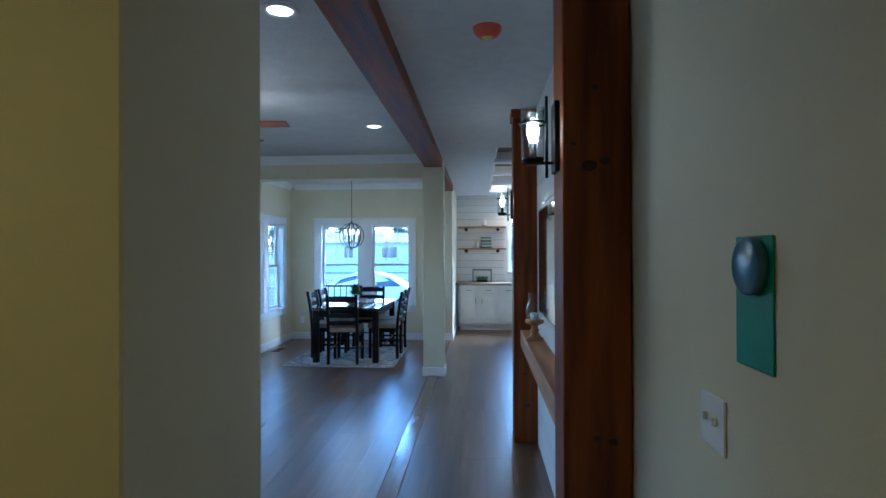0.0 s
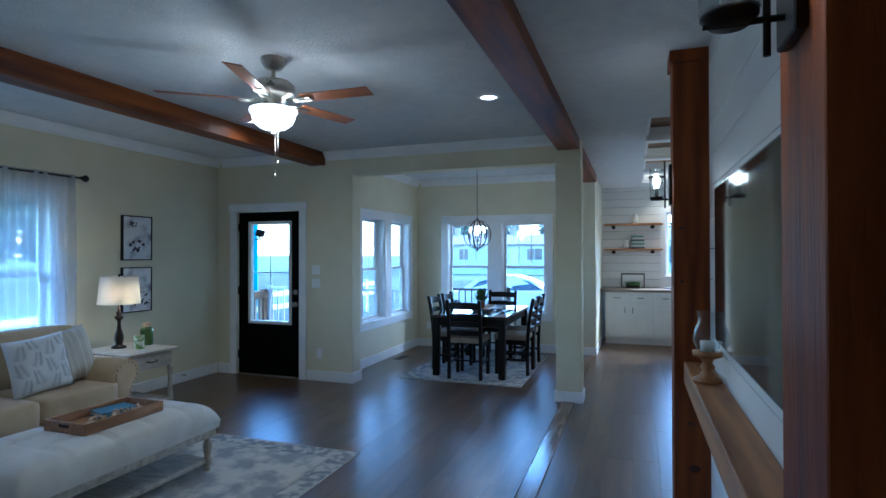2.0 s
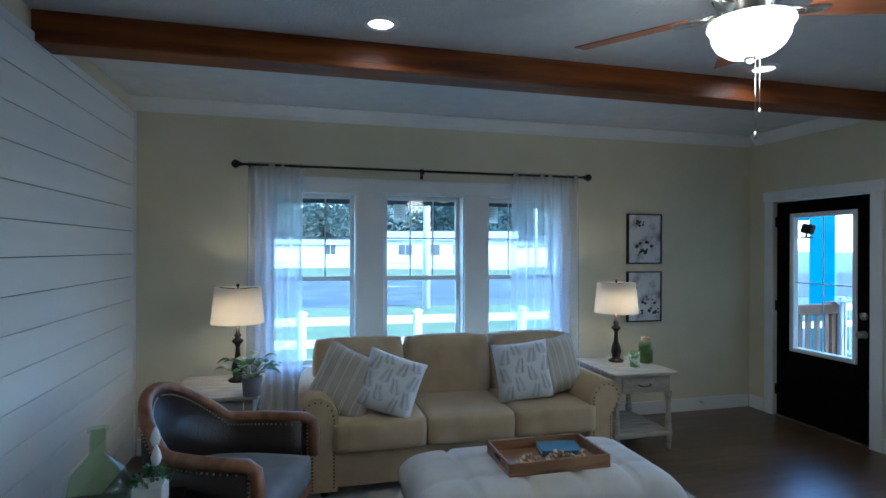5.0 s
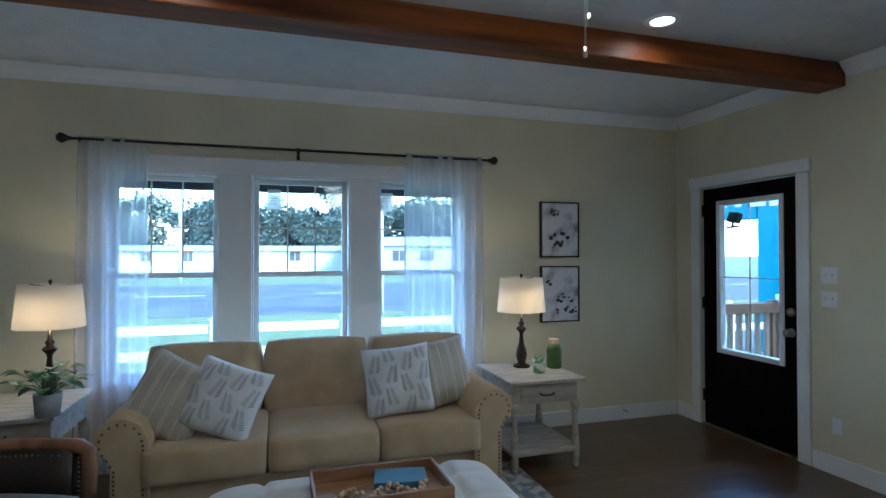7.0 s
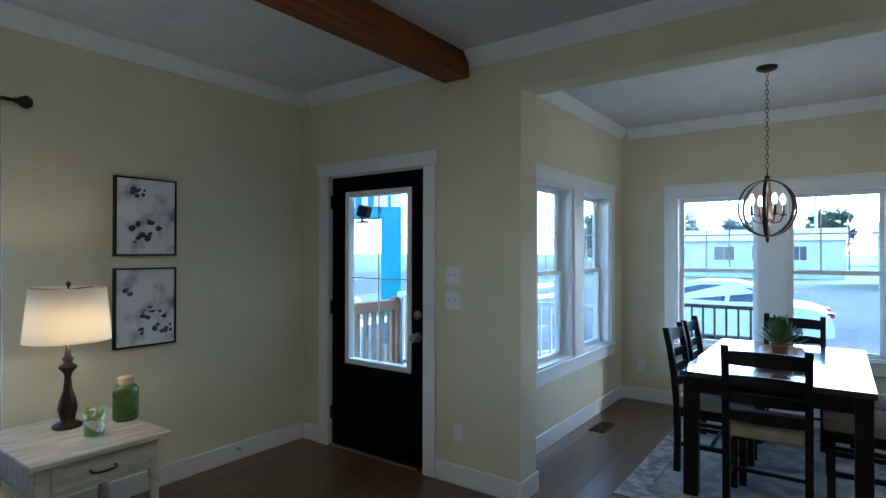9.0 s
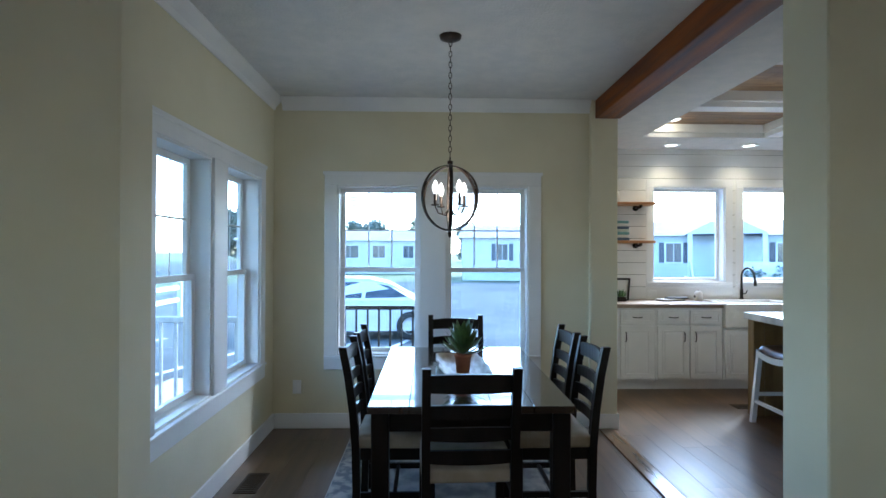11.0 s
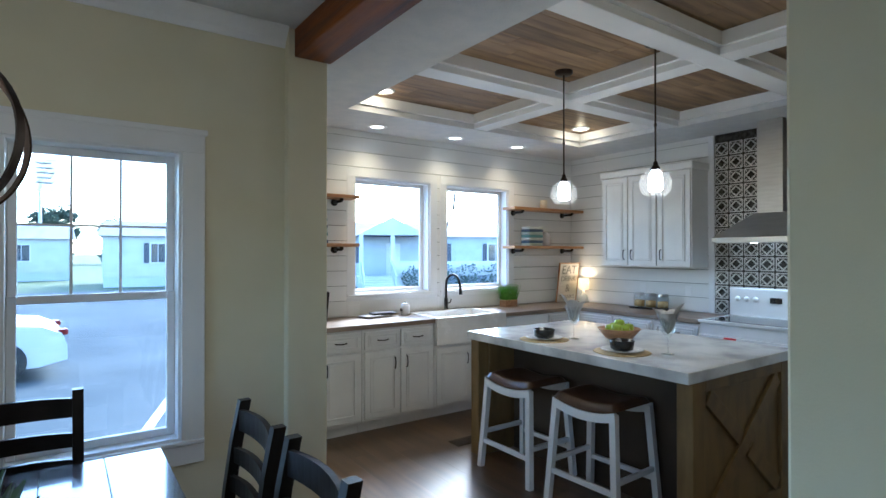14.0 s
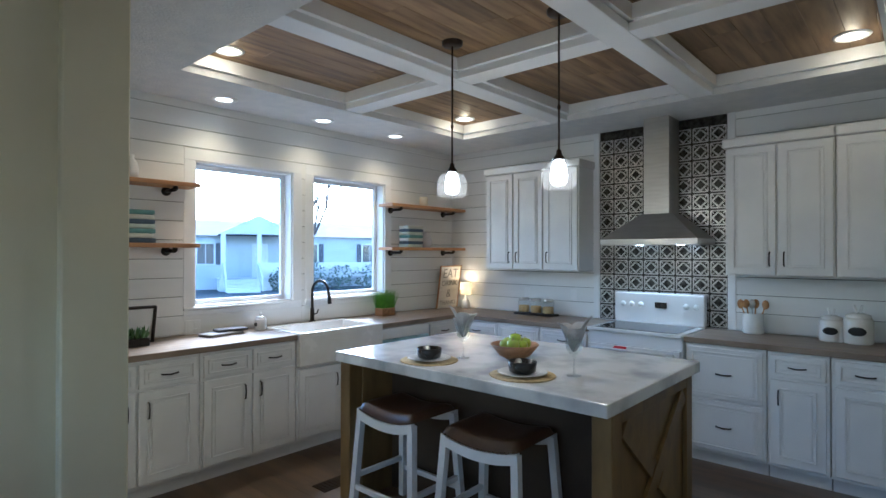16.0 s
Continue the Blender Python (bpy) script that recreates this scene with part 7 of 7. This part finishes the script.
# eave over the sofa window, roof slab
solid("roof", Bx(XW - 0.55, -2.2, H + 0.22, XE + 0.6, YK + 0.6, H + 0.34), M_ROOF, "flat house roof slab", "roof")
solid("eave", Bx(XW - 0.66, 0.0, 2.16, XW - 0.17, 6.2, 2.24, bev=0.01), M_SHUTTER, "dark eave over the front window", "eave")
solid("trim", Bx(XW - 0.66, 0.0, 2.0, XW - 0.60, 6.2, 2.16, bev=0.005), M_SHUTTER, "dark fascia board below the eave", "trim")
# amber dome added outside to imitate the fan bowl mirrored in the window glass
pl = thing("porch_lamp", pose(XW - 0.40, 3.40, 2.16), "brass dome under the dark eave standing in for the fan bowl's reflection", "porch lamp")
part("base", La([(0, 0), (0.09, 0), (0.10, -0.02), (0.095, -0.05), (0, -0.05)], 24), M_NICKEL, pl)
part("bowl", La([(0.10, -0.05), (0.105, -0.07), (0.085, -0.11), (0.04, -0.14), (0, -0.15)], 24), surf("amber_reflection_bowl", (0.62, 0.50, 0.22), (0.72, 0.60, 0.30), 8, 0.3), pl)


def fence_run(n, x, y0, dy):
    f = thing("fence", pose(x, y0, GZ), "white two-rail vinyl fence along the lawn", "fence")
    for k in range(n):
        part("post", Bx(-0.06, k * dy - 0.06, 0, 0.06, k * dy + 0.06, 1.16, bev=0.01), M_OUTWHITE, f)
        part("post_cap", La([(0.09, 1.16), (0.09, 1.175), (0, 1.22)], 4, 0, k * dy), M_OUTWHITE, f)
    for z in (0.62, 0.97):
        part("rail", Bx(-0.02, 0, z, 0.02, (n - 1) * dy, z + 0.13, bev=0.005), M_OUTWHITE, f)


fence_run(17, -9.2, -9.0, 1.85)


def railing(m, length, label, bal_mat, rail_mat, h=0.95, gap=0.11, rw=0.05, bw=0.011, rt=0.045):
    r = thing("railing", m, label, "railing")
    part("top_rail", Bx(0, -rw, h - rt, length, rw, h, bev=0.005), rail_mat, r)
    part("bottom_rail", Bx(0, -0.03, 0.07, length, 0.03, 0.115, bev=0.004), rail_mat, r)
    for x in (0.045, length - 0.045):
        part("post", Bx(x - 0.045, -0.045, 0, x + 0.045, 0.045, h + 0.03, bev=0.005), rail_mat, r)
    n = int(length / gap)
    me = mesh_of(Bx(-bw, -bw, 0.115, bw, bw, h - rt), bal_mat, "baluster")
    for k in range(1, n):
        share("baluster", me, r, pose(k * length / n, 0, 0))


def deck(x0, y0, x1, y1, z, label):
    d = thing("deck", pose(0, 0, 0), label, "deck")
    part("frame", Bx(x0, y0, GZ, x1, y1, z - 0.03), M_DECK, d)
    y = y0
    while y < y1 - 0.02:
        part("board", Bx(x0, y + 0.003, z - 0.028, x1, min(y + 0.14, y1), z, bev=0.003), M_DECK, d)
        y += 0.143


deck(-6.3, 6.72, -3.45, 9.3, -0.06, "weathered wooden entry porch deck")
deck(-3.4, 9.4, 0.6, 10.85, -0.06, "weathered wooden back deck")
railing(pose(-6.25, 9.2, -0.06), 2.8, "white porch railing with white balusters", M_OUTWHITE, M_OUTWHITE, 0.98, 0.12, 0.04)
railing(pose(-6.25, 6.8, -0.06, 0, 0, 90), 2.35, "brown wooden porch railing with tan balusters", M_PALEBAL, M_RAILWOOD, 0.91, 0.14, 0.07, 0.026, 0.13)
railing(pose(-3.3, 10.75, -0.06), 1.25, "black metal deck railing", M_IRON, M_IRON, 0.92, 0.12, 0.03)
railing(pose(-0.75, 10.75, -0.06, 0, 0, 70), 1.6, "white slatted stair rail", M_OUTWHITE, M_OUTWHITE, 0.9, 0.10, 0.03)
tagged(part("porch_post", Bx(-6.28, 6.74, -0.06, -6.14, 6.88, 2.9, bev=0.01), M_OUTWHITE), "white square porch post", "post", "", "structure")


def gable(bm, x0, y0, x1, y1, z0, z1, zr):
    ym = (y0 + y1) / 2
    a = [bm.verts.new(v) for v in ((x0, y0, z1), (x0, y1, z1), (x0, ym, zr))]
    b = [bm.verts.new(v) for v in ((x1, y0, z1), (x1, y1, z1), (x1, ym, zr))]
    bm.faces.new(a)
    bm.faces.new(b[::-1])
    bm.faces.new((a[0], b[0], b[2], a[2]))
    bm.faces.new((a[1], a[2], b[2], b[1]))
    bm.faces.new((a[0], a[1], b[1], b[0]))


def house(m, L, D, wall, label, shutters, wins, doors=(), side_wins=(), roof_h=1.1, hz=2.5):
    """Local: the long front lies on y = 0 and faces -y, x runs 0..L."""
    h = thing("house", m, label, "house", "neighbouring homes")
    part("wall", Bx(0, 0, 0.65, L, D, 0.65 + hz), wall, h)
    part("skirting", Bx(0.05, 0.05, 0, L - 0.05, D - 0.05, 0.65), M_SIDING2, h)
    rf = bmesh.new()
    gable(rf, -0.3, -0.35, L + 0.3, D + 0.35, 0.65 + hz, 0.65 + hz, 0.65 + hz + roof_h)
    part("roof", rf, M_ROOF, h)
    lb = bmesh.new()
    for k in range(1, 14):
        z = 0.65 + hz * k / 14
        box(lb, 0, -0.012, z - 0.008, L, 0, z)
        box(lb, -0.012, 0, z - 0.008, 0, D, z)
    tagged(part("siding_laps", lb, wall, h), kind="stuff")

    def win(x, z, w, t, onside):
        mm = pose(x, -0.02, z) if not onside else pose(-0.02, x, z, 0, 0, -90)
        o = part("window", Bx(-w / 2 - 0.08, -0.02, -t / 2 - 0.08, w / 2 + 0.08, 0.02, t / 2 + 0.08), M_OUTWHITE, h, m=mm)
        for a in (-1, 1):
            part("pane", Bx(min(0, a * w / 2) + 0.02, -0.03, -t / 2, max(0, a * w / 2) - 0.02, -0.0201, t / 2), M_DARKGLASS, o)
            if shutters:
                part("shutter", Bx(a * (w / 2 + 0.24) - 0.15, -0.03, -t / 2 - 0.05, a * (w / 2 + 0.24) + 0.15, 0.0, t / 2 + 0.05), shutters, o)

    for x, w in wins:
        win(x, 2.1, w, 1.15, False)
    for x in side_wins:
        win(x, 2.1, 0.9, 1.15, True)
    for x in doors:
        part("door", Bx(x - 0.45, -0.05, 0.68, x + 0.45, 0.0, 2.7), M_OUTWHITE, h)
    return h


hk = house(pose(11.6, 38.5, GZ, 0, 0, -22), 20, 7, M_SIDING2, "blue-grey mobile home with a gabled white porch", M_SHUTTER, [(1.6, 0.9), (7.6, 0.9), (11.5, 1.0), (15.5, 1.0)], (4.6,))
pr = bmesh.new()
gable(pr, -2.0, -2.1, 0.6, 2.1, 3.2, 3.2, 4.3)
turn_verts(pr, pr.verts[:], pose(4.3, 0, 0, 0, 0, 90))
part("porch_roof", pr, M_SIDING, hk)
for x in (2.4, 4.3, 6.2):
    part("porch_post", Bx(x - 0.12, -2.0, 0, x + 0.12, -1.76, 3.2), M_OUTWHITE, hk)
part("porch_deck", Bx(2.2, -2.1, 0.0, 6.4, -0.02, 0.68), M_OUTWHITE, hk)
for k in range(5):
    part("step", Bx(2.5, -2.1 - 0.3 * (k + 1), 0, 4.2, -2.1 - 0.3 * k, 0.68 - 0.13 * (k + 1)), M_OUTWHITE, hk)
part("porch_rail", Bx(4.3, -2.08, 0.7, 18.0, -1.98, 1.6), M_OUTWHITE, hk)
for x in (2.42, 4.25):
    sr = bmesh.new()
    v = box(sr, x - 0.04, -1.9, -0.35, x + 0.04, 0, 0.35)
    for q in sr.verts:
        q.co.z += 1.25 + q.co.y * 0.42
        q.co.y -= 2.0
    part("stair_rail", sr, M_OUTWHITE, hk)
house(pose(-20.0, 56, GZ, 0, 0, 2), 19, 7, M_SIDING, "long pale mobile home across the car park", None, [(3, 1.0), (6.2, 1.0), (10.5, 1.6), (13.2, 1.2), (16, 1.0)], (8.4,))
house(pose(0.4, 45, GZ, 0, 0, -10), 17, 7, M_SIDING, "pale mobile home with a gable end and dark shutters", M_SHUTTER, [(3, 0.8), (9, 0.8), (13, 0.8)], (6,), (3.5,))
house(pose(-60, 10, GZ, 0, 0, 70), 15, 8, M_SIDING, "pale building with big windows down the road", None, [(3, 1.6), (6, 1.6), (9, 1.6)], (12,))
hw = house(pose(-64, -28, GZ, 0, 0, 90), 62, 12, M_SIDING, "long low white building across the road", None, [(18, 1.0), (22, 1.0), (26, 1.4), (33, 1.2), (40, 1.2)], (30,), (), 0.7, 2.0)


# trees
def tree_mesh(seed, hgt, spread):
    rn = random.Random(seed)
    tk = bmesh.new()
    tube(tk, [(0, 0, 0), (0.1, 0.05, hgt * 0.3), (0, 0.1, hgt * 0.6), (0.1, 0, hgt * 0.85)], [0.3, 0.22, 0.14, 0.05], 8)
    for k in range(8):
        a, z = rn.uniform(0, 6.28), hgt * rn.uniform(0.3, 0.7)
        tube(tk, [(0, 0, z), (spread * 0.4 * math.cos(a), spread * 0.4 * math.sin(a), z + hgt * 0.12), (spread * 0.75 * math.cos(a), spread * 0.75 * math.sin(a), z + hgt * 0.18)], [0.1, 0.06, 0.02], 6)
    cr = bmesh.new()
    blobs = [(rn.uniform(-0.7, 0.7) * spread, rn.uniform(-0.7, 0.7) * spread, hgt * rn.uniform(0.18, 0.92), spread * rn.uniform(0.2, 0.42)) for _ in range(40)]
    for bx, by, bz, br in blobs:
        for k in range(210):
            d = Vector((rn.gauss(0, 1), rn.gauss(0, 1), rn.gauss(0, 0.75))).normalized() * br * rn.random() ** 0.35
            c = Vector((bx, by, bz)) + d
            s = rn.uniform(0.16, 0.36)
            u = Vector((rn.gauss(0, 1), rn.gauss(0, 1), rn.gauss(0, 1))).normalized()
            w = u.orthogonal().normalized()
            cr.faces.new([cr.verts.new(c + u * s), cr.verts.new(c + w * s * 0.6), cr.verts.new(c - u * s), cr.verts.new(c - w * s * 0.6)])
    return tk, cr


def tree(x, y, seed, hgt, spread):
    t = thing("tree", pose(x, y, GZ), "broad evergreen tree beyond the road", "tree", "trees in the distance")
    tk, cr = tree_mesh(seed, hgt, spread)
    part("trunk", tk, M_BARK, t)
    part("crown", cr, M_FOLIAGE, t)
    return t


_ta, _tb = tree(-78, -6, 1, 9.5, 5.0), tree(-80, 8, 2, 8.0, 4.4)
rn = random.Random(12)
for k, (x, y) in enumerate(((-82, -26), (-84, -16), (-79, 0), (-86, 16), (-80, 26), (-90, 36), (-84, 48), (-76, 60), (-72, 34), (-66, 48), (-88, -6), (-90, 6), (-92, 26), (-74, 42), (-40, 118), (-28, 124), (-16, 120), (-4, 128), (8, 122), (30, 126))):
    copy_thing(_ta if k % 2 else _tb, pose(x, y, GZ, 0, 0, rn.uniform(0, 360)) @ Matrix.Scale(rn.uniform(1.0, 1.45), 4))

# bare tree near the kitchen view
bt = thing("bare_tree", pose(19, 36, GZ), "leafless winter tree behind the mobile home", "tree")
bb = bmesh.new()
rn = random.Random(7)


def twig(p, d, l, r, n):
    q = p + d * l
    tube(bb, [p, p + d * l * 0.5 + Vector((rn.uniform(-1, 1), rn.uniform(-1, 1), 0)) * l * 0.06, q], [r, r * 0.85, r * 0.65], 5)
    if n:
        for _ in range(3):
            e = (d + Vector((rn.uniform(-0.7, 0.7), rn.uniform(-0.7, 0.7), rn.uniform(-0.2, 0.5)))).normalized()
            twig(q, e, l * 0.72, r * 0.6, n - 1)


twig(Vector((0, 0, 0)), Vector((0, 0, 1)), 3.0, 0.16, 4)
part("limbs", bb, M_BARK, bt)

# shrubs under the porch
for x, y, r in ((15.9, 34.4, 0.75), (17.5, 33.8, 0.9), (19.1, 33.2, 0.85), (20.6, 32.6, 0.9)):
    s = thing("shrub", pose(x, y, GZ), "rounded evergreen shrub beside the mobile home", "shrub", "shrubs by the porch")
    cr = bmesh.new()
    for k in range(500):
        d = Vector((rn.gauss(0, 1), rn.gauss(0, 1), rn.gauss(0, 1))).normalized() * r * rn.random() ** 0.3
        c = Vector((0, 0, r * 0.8)) + d
        if c.z < 0.02:
            continue
        u = Vector((rn.gauss(0, 1), rn.gauss(0, 1), rn.gauss(0, 1))).normalized() * rn.uniform(0.05, 0.11)
        w = u.orthogonal() * 0.6
        cr.faces.new([cr.verts.new(c + u), cr.verts.new(c + w), cr.verts.new(c - u), cr.verts.new(c - w)])
    part("foliage", cr, M_FOLIAGE, s)

# poles
for x, y, hh in ((-20, 6.5, 8), (-45, 22, 9), (-19.5, -12, 8), (-46, -4, 9), (-3, 60, 8)):
    p = thing("utility_pole", pose(x, y, GZ), "tall grey utility pole by the road", "pole", "utility poles")
    part("pole", Tu([(0, 0, 0), (0, 0, hh)], [0.14, 0.10], 10), M_SIDING, p)
    part("crossarm", Bx(-0.05, -0.9, hh - 0.7, 0.05, 0.9, hh - 0.58, bev=0.01), M_BARK, p)

# small flood lamp stuck on the outside of the door's glass
fl = thing("flood_lamp", pose(-4.37, YD + 0.056, 1.70), "small dark flood lamp mounted outside the door glass", "outdoor light")
part("foot", Bx(-0.05, 0.0, -0.012, 0.05, 0.05, 0.004, bev=0.003), M_IRON, fl)
part("stem", La([(0.012, 0.0), (0.010, 0.03), (0, 0.03)], 12, 0.0, 0.025), M_IRON, fl)
_fh = bmesh.new()
box(_fh, -0.055, -0.028, -0.045, 0.055, 0.028, 0.045, bev=0.012, seg=2)
part("head", _fh, M_IRON, fl, m=pose(0, 0.045, 0.075, -14, 9, 0))

# shop sign in the yard
sn = thing("yard_sign", pose(-9.85, 12.94, GZ, 0, 0, 42), "tall teal sign structure with plain white marks", "sign")
part("column", Bx(-0.12, -0.15, 0, 0.35, 0.15, 4.4, bev=0.02), M_TEAL, sn)
part("column", Bx(-4.35, -0.15, 0, -4.05, 0.15, 4.4, bev=0.02), M_TEAL, sn)
part("band", Bx(-4.05, -0.12, 2.85, -0.12, 0.12, 4.4, bev=0.02), M_TEAL, sn)
for x0, x1 in ((-1.15, -0.70), (-0.55, -0.42), (-0.28, 0.03), (0.10, 0.32)):
    part("white_mark", Bx(x0, -0.17, 3.12, x1, -0.1205, 3.66, bev=0.008), M_OUTWHITE, sn)

# parked car
car = thing("parked_car", pose(-3.9, 18.2, GZ + 0.02, 0, 0, 184), "white parked saloon car on the asphalt", "car")


def car_body():
    bm = bmesh.new()
    prof = [(-2.30, 0.32), (-2.30, 0.55), (-2.22, 0.80), (-1.95, 0.93), (-1.55, 0.97), (-0.95, 1.30), (-0.45, 1.43), (0.25, 1.44), (0.75, 1.32), (1.25, 0.99), (1.75, 0.90), (2.15, 0.78), (2.30, 0.60), (2.32, 0.34), (1.9, 0.22), (-1.9, 0.22)]
    rows = []
    for s, wlow in ((-0.88, 0), (-0.70, 1), (0.70, 1), (0.88, 0)):
        row = []
        for x, z in prof:
            zz = z
            y = s
            if z > 1.0:
                y = math.copysign(min(abs(s), 0.62), s)
            if not wlow and z > 1.0:
                zz = z - 0.06
            if not wlow and 0.7 < z <= 1.0:
                zz = z - 0.05
            row.append(bm.verts.new((x, y, zz)))
        rows.append(row)
    n = len(prof)
    for a, b in zip(rows, rows[1:]):
        for k in range(n):
            f = bm.faces.new((a[k], b[k], b[(k + 1) % n], a[(k + 1) % n]))
            f.smooth = False
    bm.faces.new(rows[0])
    bm.faces.new(rows[-1][::-1])
    return bm


o = part("body", car_body(), M_CARPAINT, car)
for s in (-1, 1):
    for xs in (((-1.35, 1.00), (-0.90, 1.26), (-0.42, 1.34), (-0.35, 0.98)), ((-0.27, 0.98), (-0.30, 1.345), (0.22, 1.34), (0.68, 1.24), (0.95, 1.0))):
        w = bmesh.new()
        vs = []
        for x, z in xs:
            y = s * (0.885 - max(0, z - 0.93) * 0.62)
            vs.append(w.verts.new((x, y, z)))
        w.faces.new(vs if s > 0 else vs[::-1])
        g = part("side_window", w, M_DARKGLASS, car)
        g.modifiers.new("thick", "SOLIDIFY").thickness = 0.02
for x in (-1.42, 1.42):
    for s in (-1, 1):
        wv = bmesh.new()
        lathe(wv, [(0.20, -0.10), (0.32, -0.10), (0.335, -0.06), (0.335, 0.06), (0.32, 0.10), (0.20, 0.10)], 28)
        w = part("wheel", wv, M_TYRE, car, m=pose(x, s * 0.82, 0.335, 90))
        rm = bmesh.new()
        lathe(rm, [(0.19, 0.08), (0.205, 0.09), (0.205, -0.09), (0.19, -0.08)], 24)
        for k in range(5):
            a = 1.2566 * k
            tube(rm, [(0.03 * math.cos(a), 0.03 * math.sin(a), 0.0), (0.2 * math.cos(a), 0.2 * math.sin(a), 0.0)], 0.03, 6)
        lathe(rm, [(0, 0.05), (0.06, 0.05), (0.06, -0.05), (0, -0.05)], 14)
        part("rim", rm, M_STEEL, w)
for s in (-1, 1):
    part("headlight", Bx(2.12, s * 0.72 - 0.16, 0.62, 2.315, s * 0.72 + 0.16, 0.74, bev=0.02), M_CLEAR, car)
    part("tail_light", Bx(-2.31, s * 0.74 - 0.10, 0.72, -2.16, s * 0.74 + 0.10, 0.82, bev=0.02), surf("red_tail_light", (0.10, 0.006, 0.006), (0.14, 0.01, 0.01), 9, 0.2), car)

# ---- floor ----
_floor = tagged(part("floor", Bx(XW - 0.1, -1.7, -0.12, XE + 0.14, YK + 0.1, -0.004), M_GAP), "brown wood-look vinyl plank floor", "floor", "", "structure")


def plank_rows():
    rnd = random.Random(11)
    x = XW
    rows = []
    while x < XE:
        y = -1.7 - rnd.random() * 1.2
        while y < YK:
            rows.append((x, y, min(x + 0.1788, XE), y + 1.221))
            y += 1.2215
        x += 0.1795
    return rows


_plank = Bx(-0.0894, -0.6105, -0.008, 0.0894, 0.6105, 0.0, bev=0.0006)
_plank_mesh = mesh_of(_plank, M_FLOOR, "plank")
_rest = bmesh.new()
_n = 0
for x0, y0, x1, y1 in plank_rows():
    if -3.2 < x0 < 0.5 and 1.0 < y0 < 8.0 and _n < 300 and x1 - x0 > 0.17:
        share("plank", _plank_mesh, _floor, pose((x0 + x1) / 2, (y0 + y1) / 2, 0))
        _n += 1
    else:
        box(_rest, x0, max(y0, -1.7), -0.008, x1, min(y1, YK), 0.0)
_r = tagged(part("planks", _rest, surf("brown_vinyl_plank_rest", (0.052, 0.028, 0.013), (0.155, 0.092, 0.046), 2.2, 0.32, bump=0.015, stretch=(7, 0.6, 1), island=True, vary=0.22, fine=30, lo=0.25, hi=0.75, rough_var=0.05, spec=1.0), _floor), kind="stuff")
tagged(part("trim", Bx(-0.60, -1.4, 0.0, -0.47, 9.15, 0.011, bev=0.008, seg=2), surf("glossy_transition_strip", (0.12, 0.075, 0.042), (0.20, 0.13, 0.08), 3, 0.17, bump=0.01, stretch=(6, 0.6, 1), spec=1.0)), "brown transition strip across the floor joint", "trim", "", "structure")
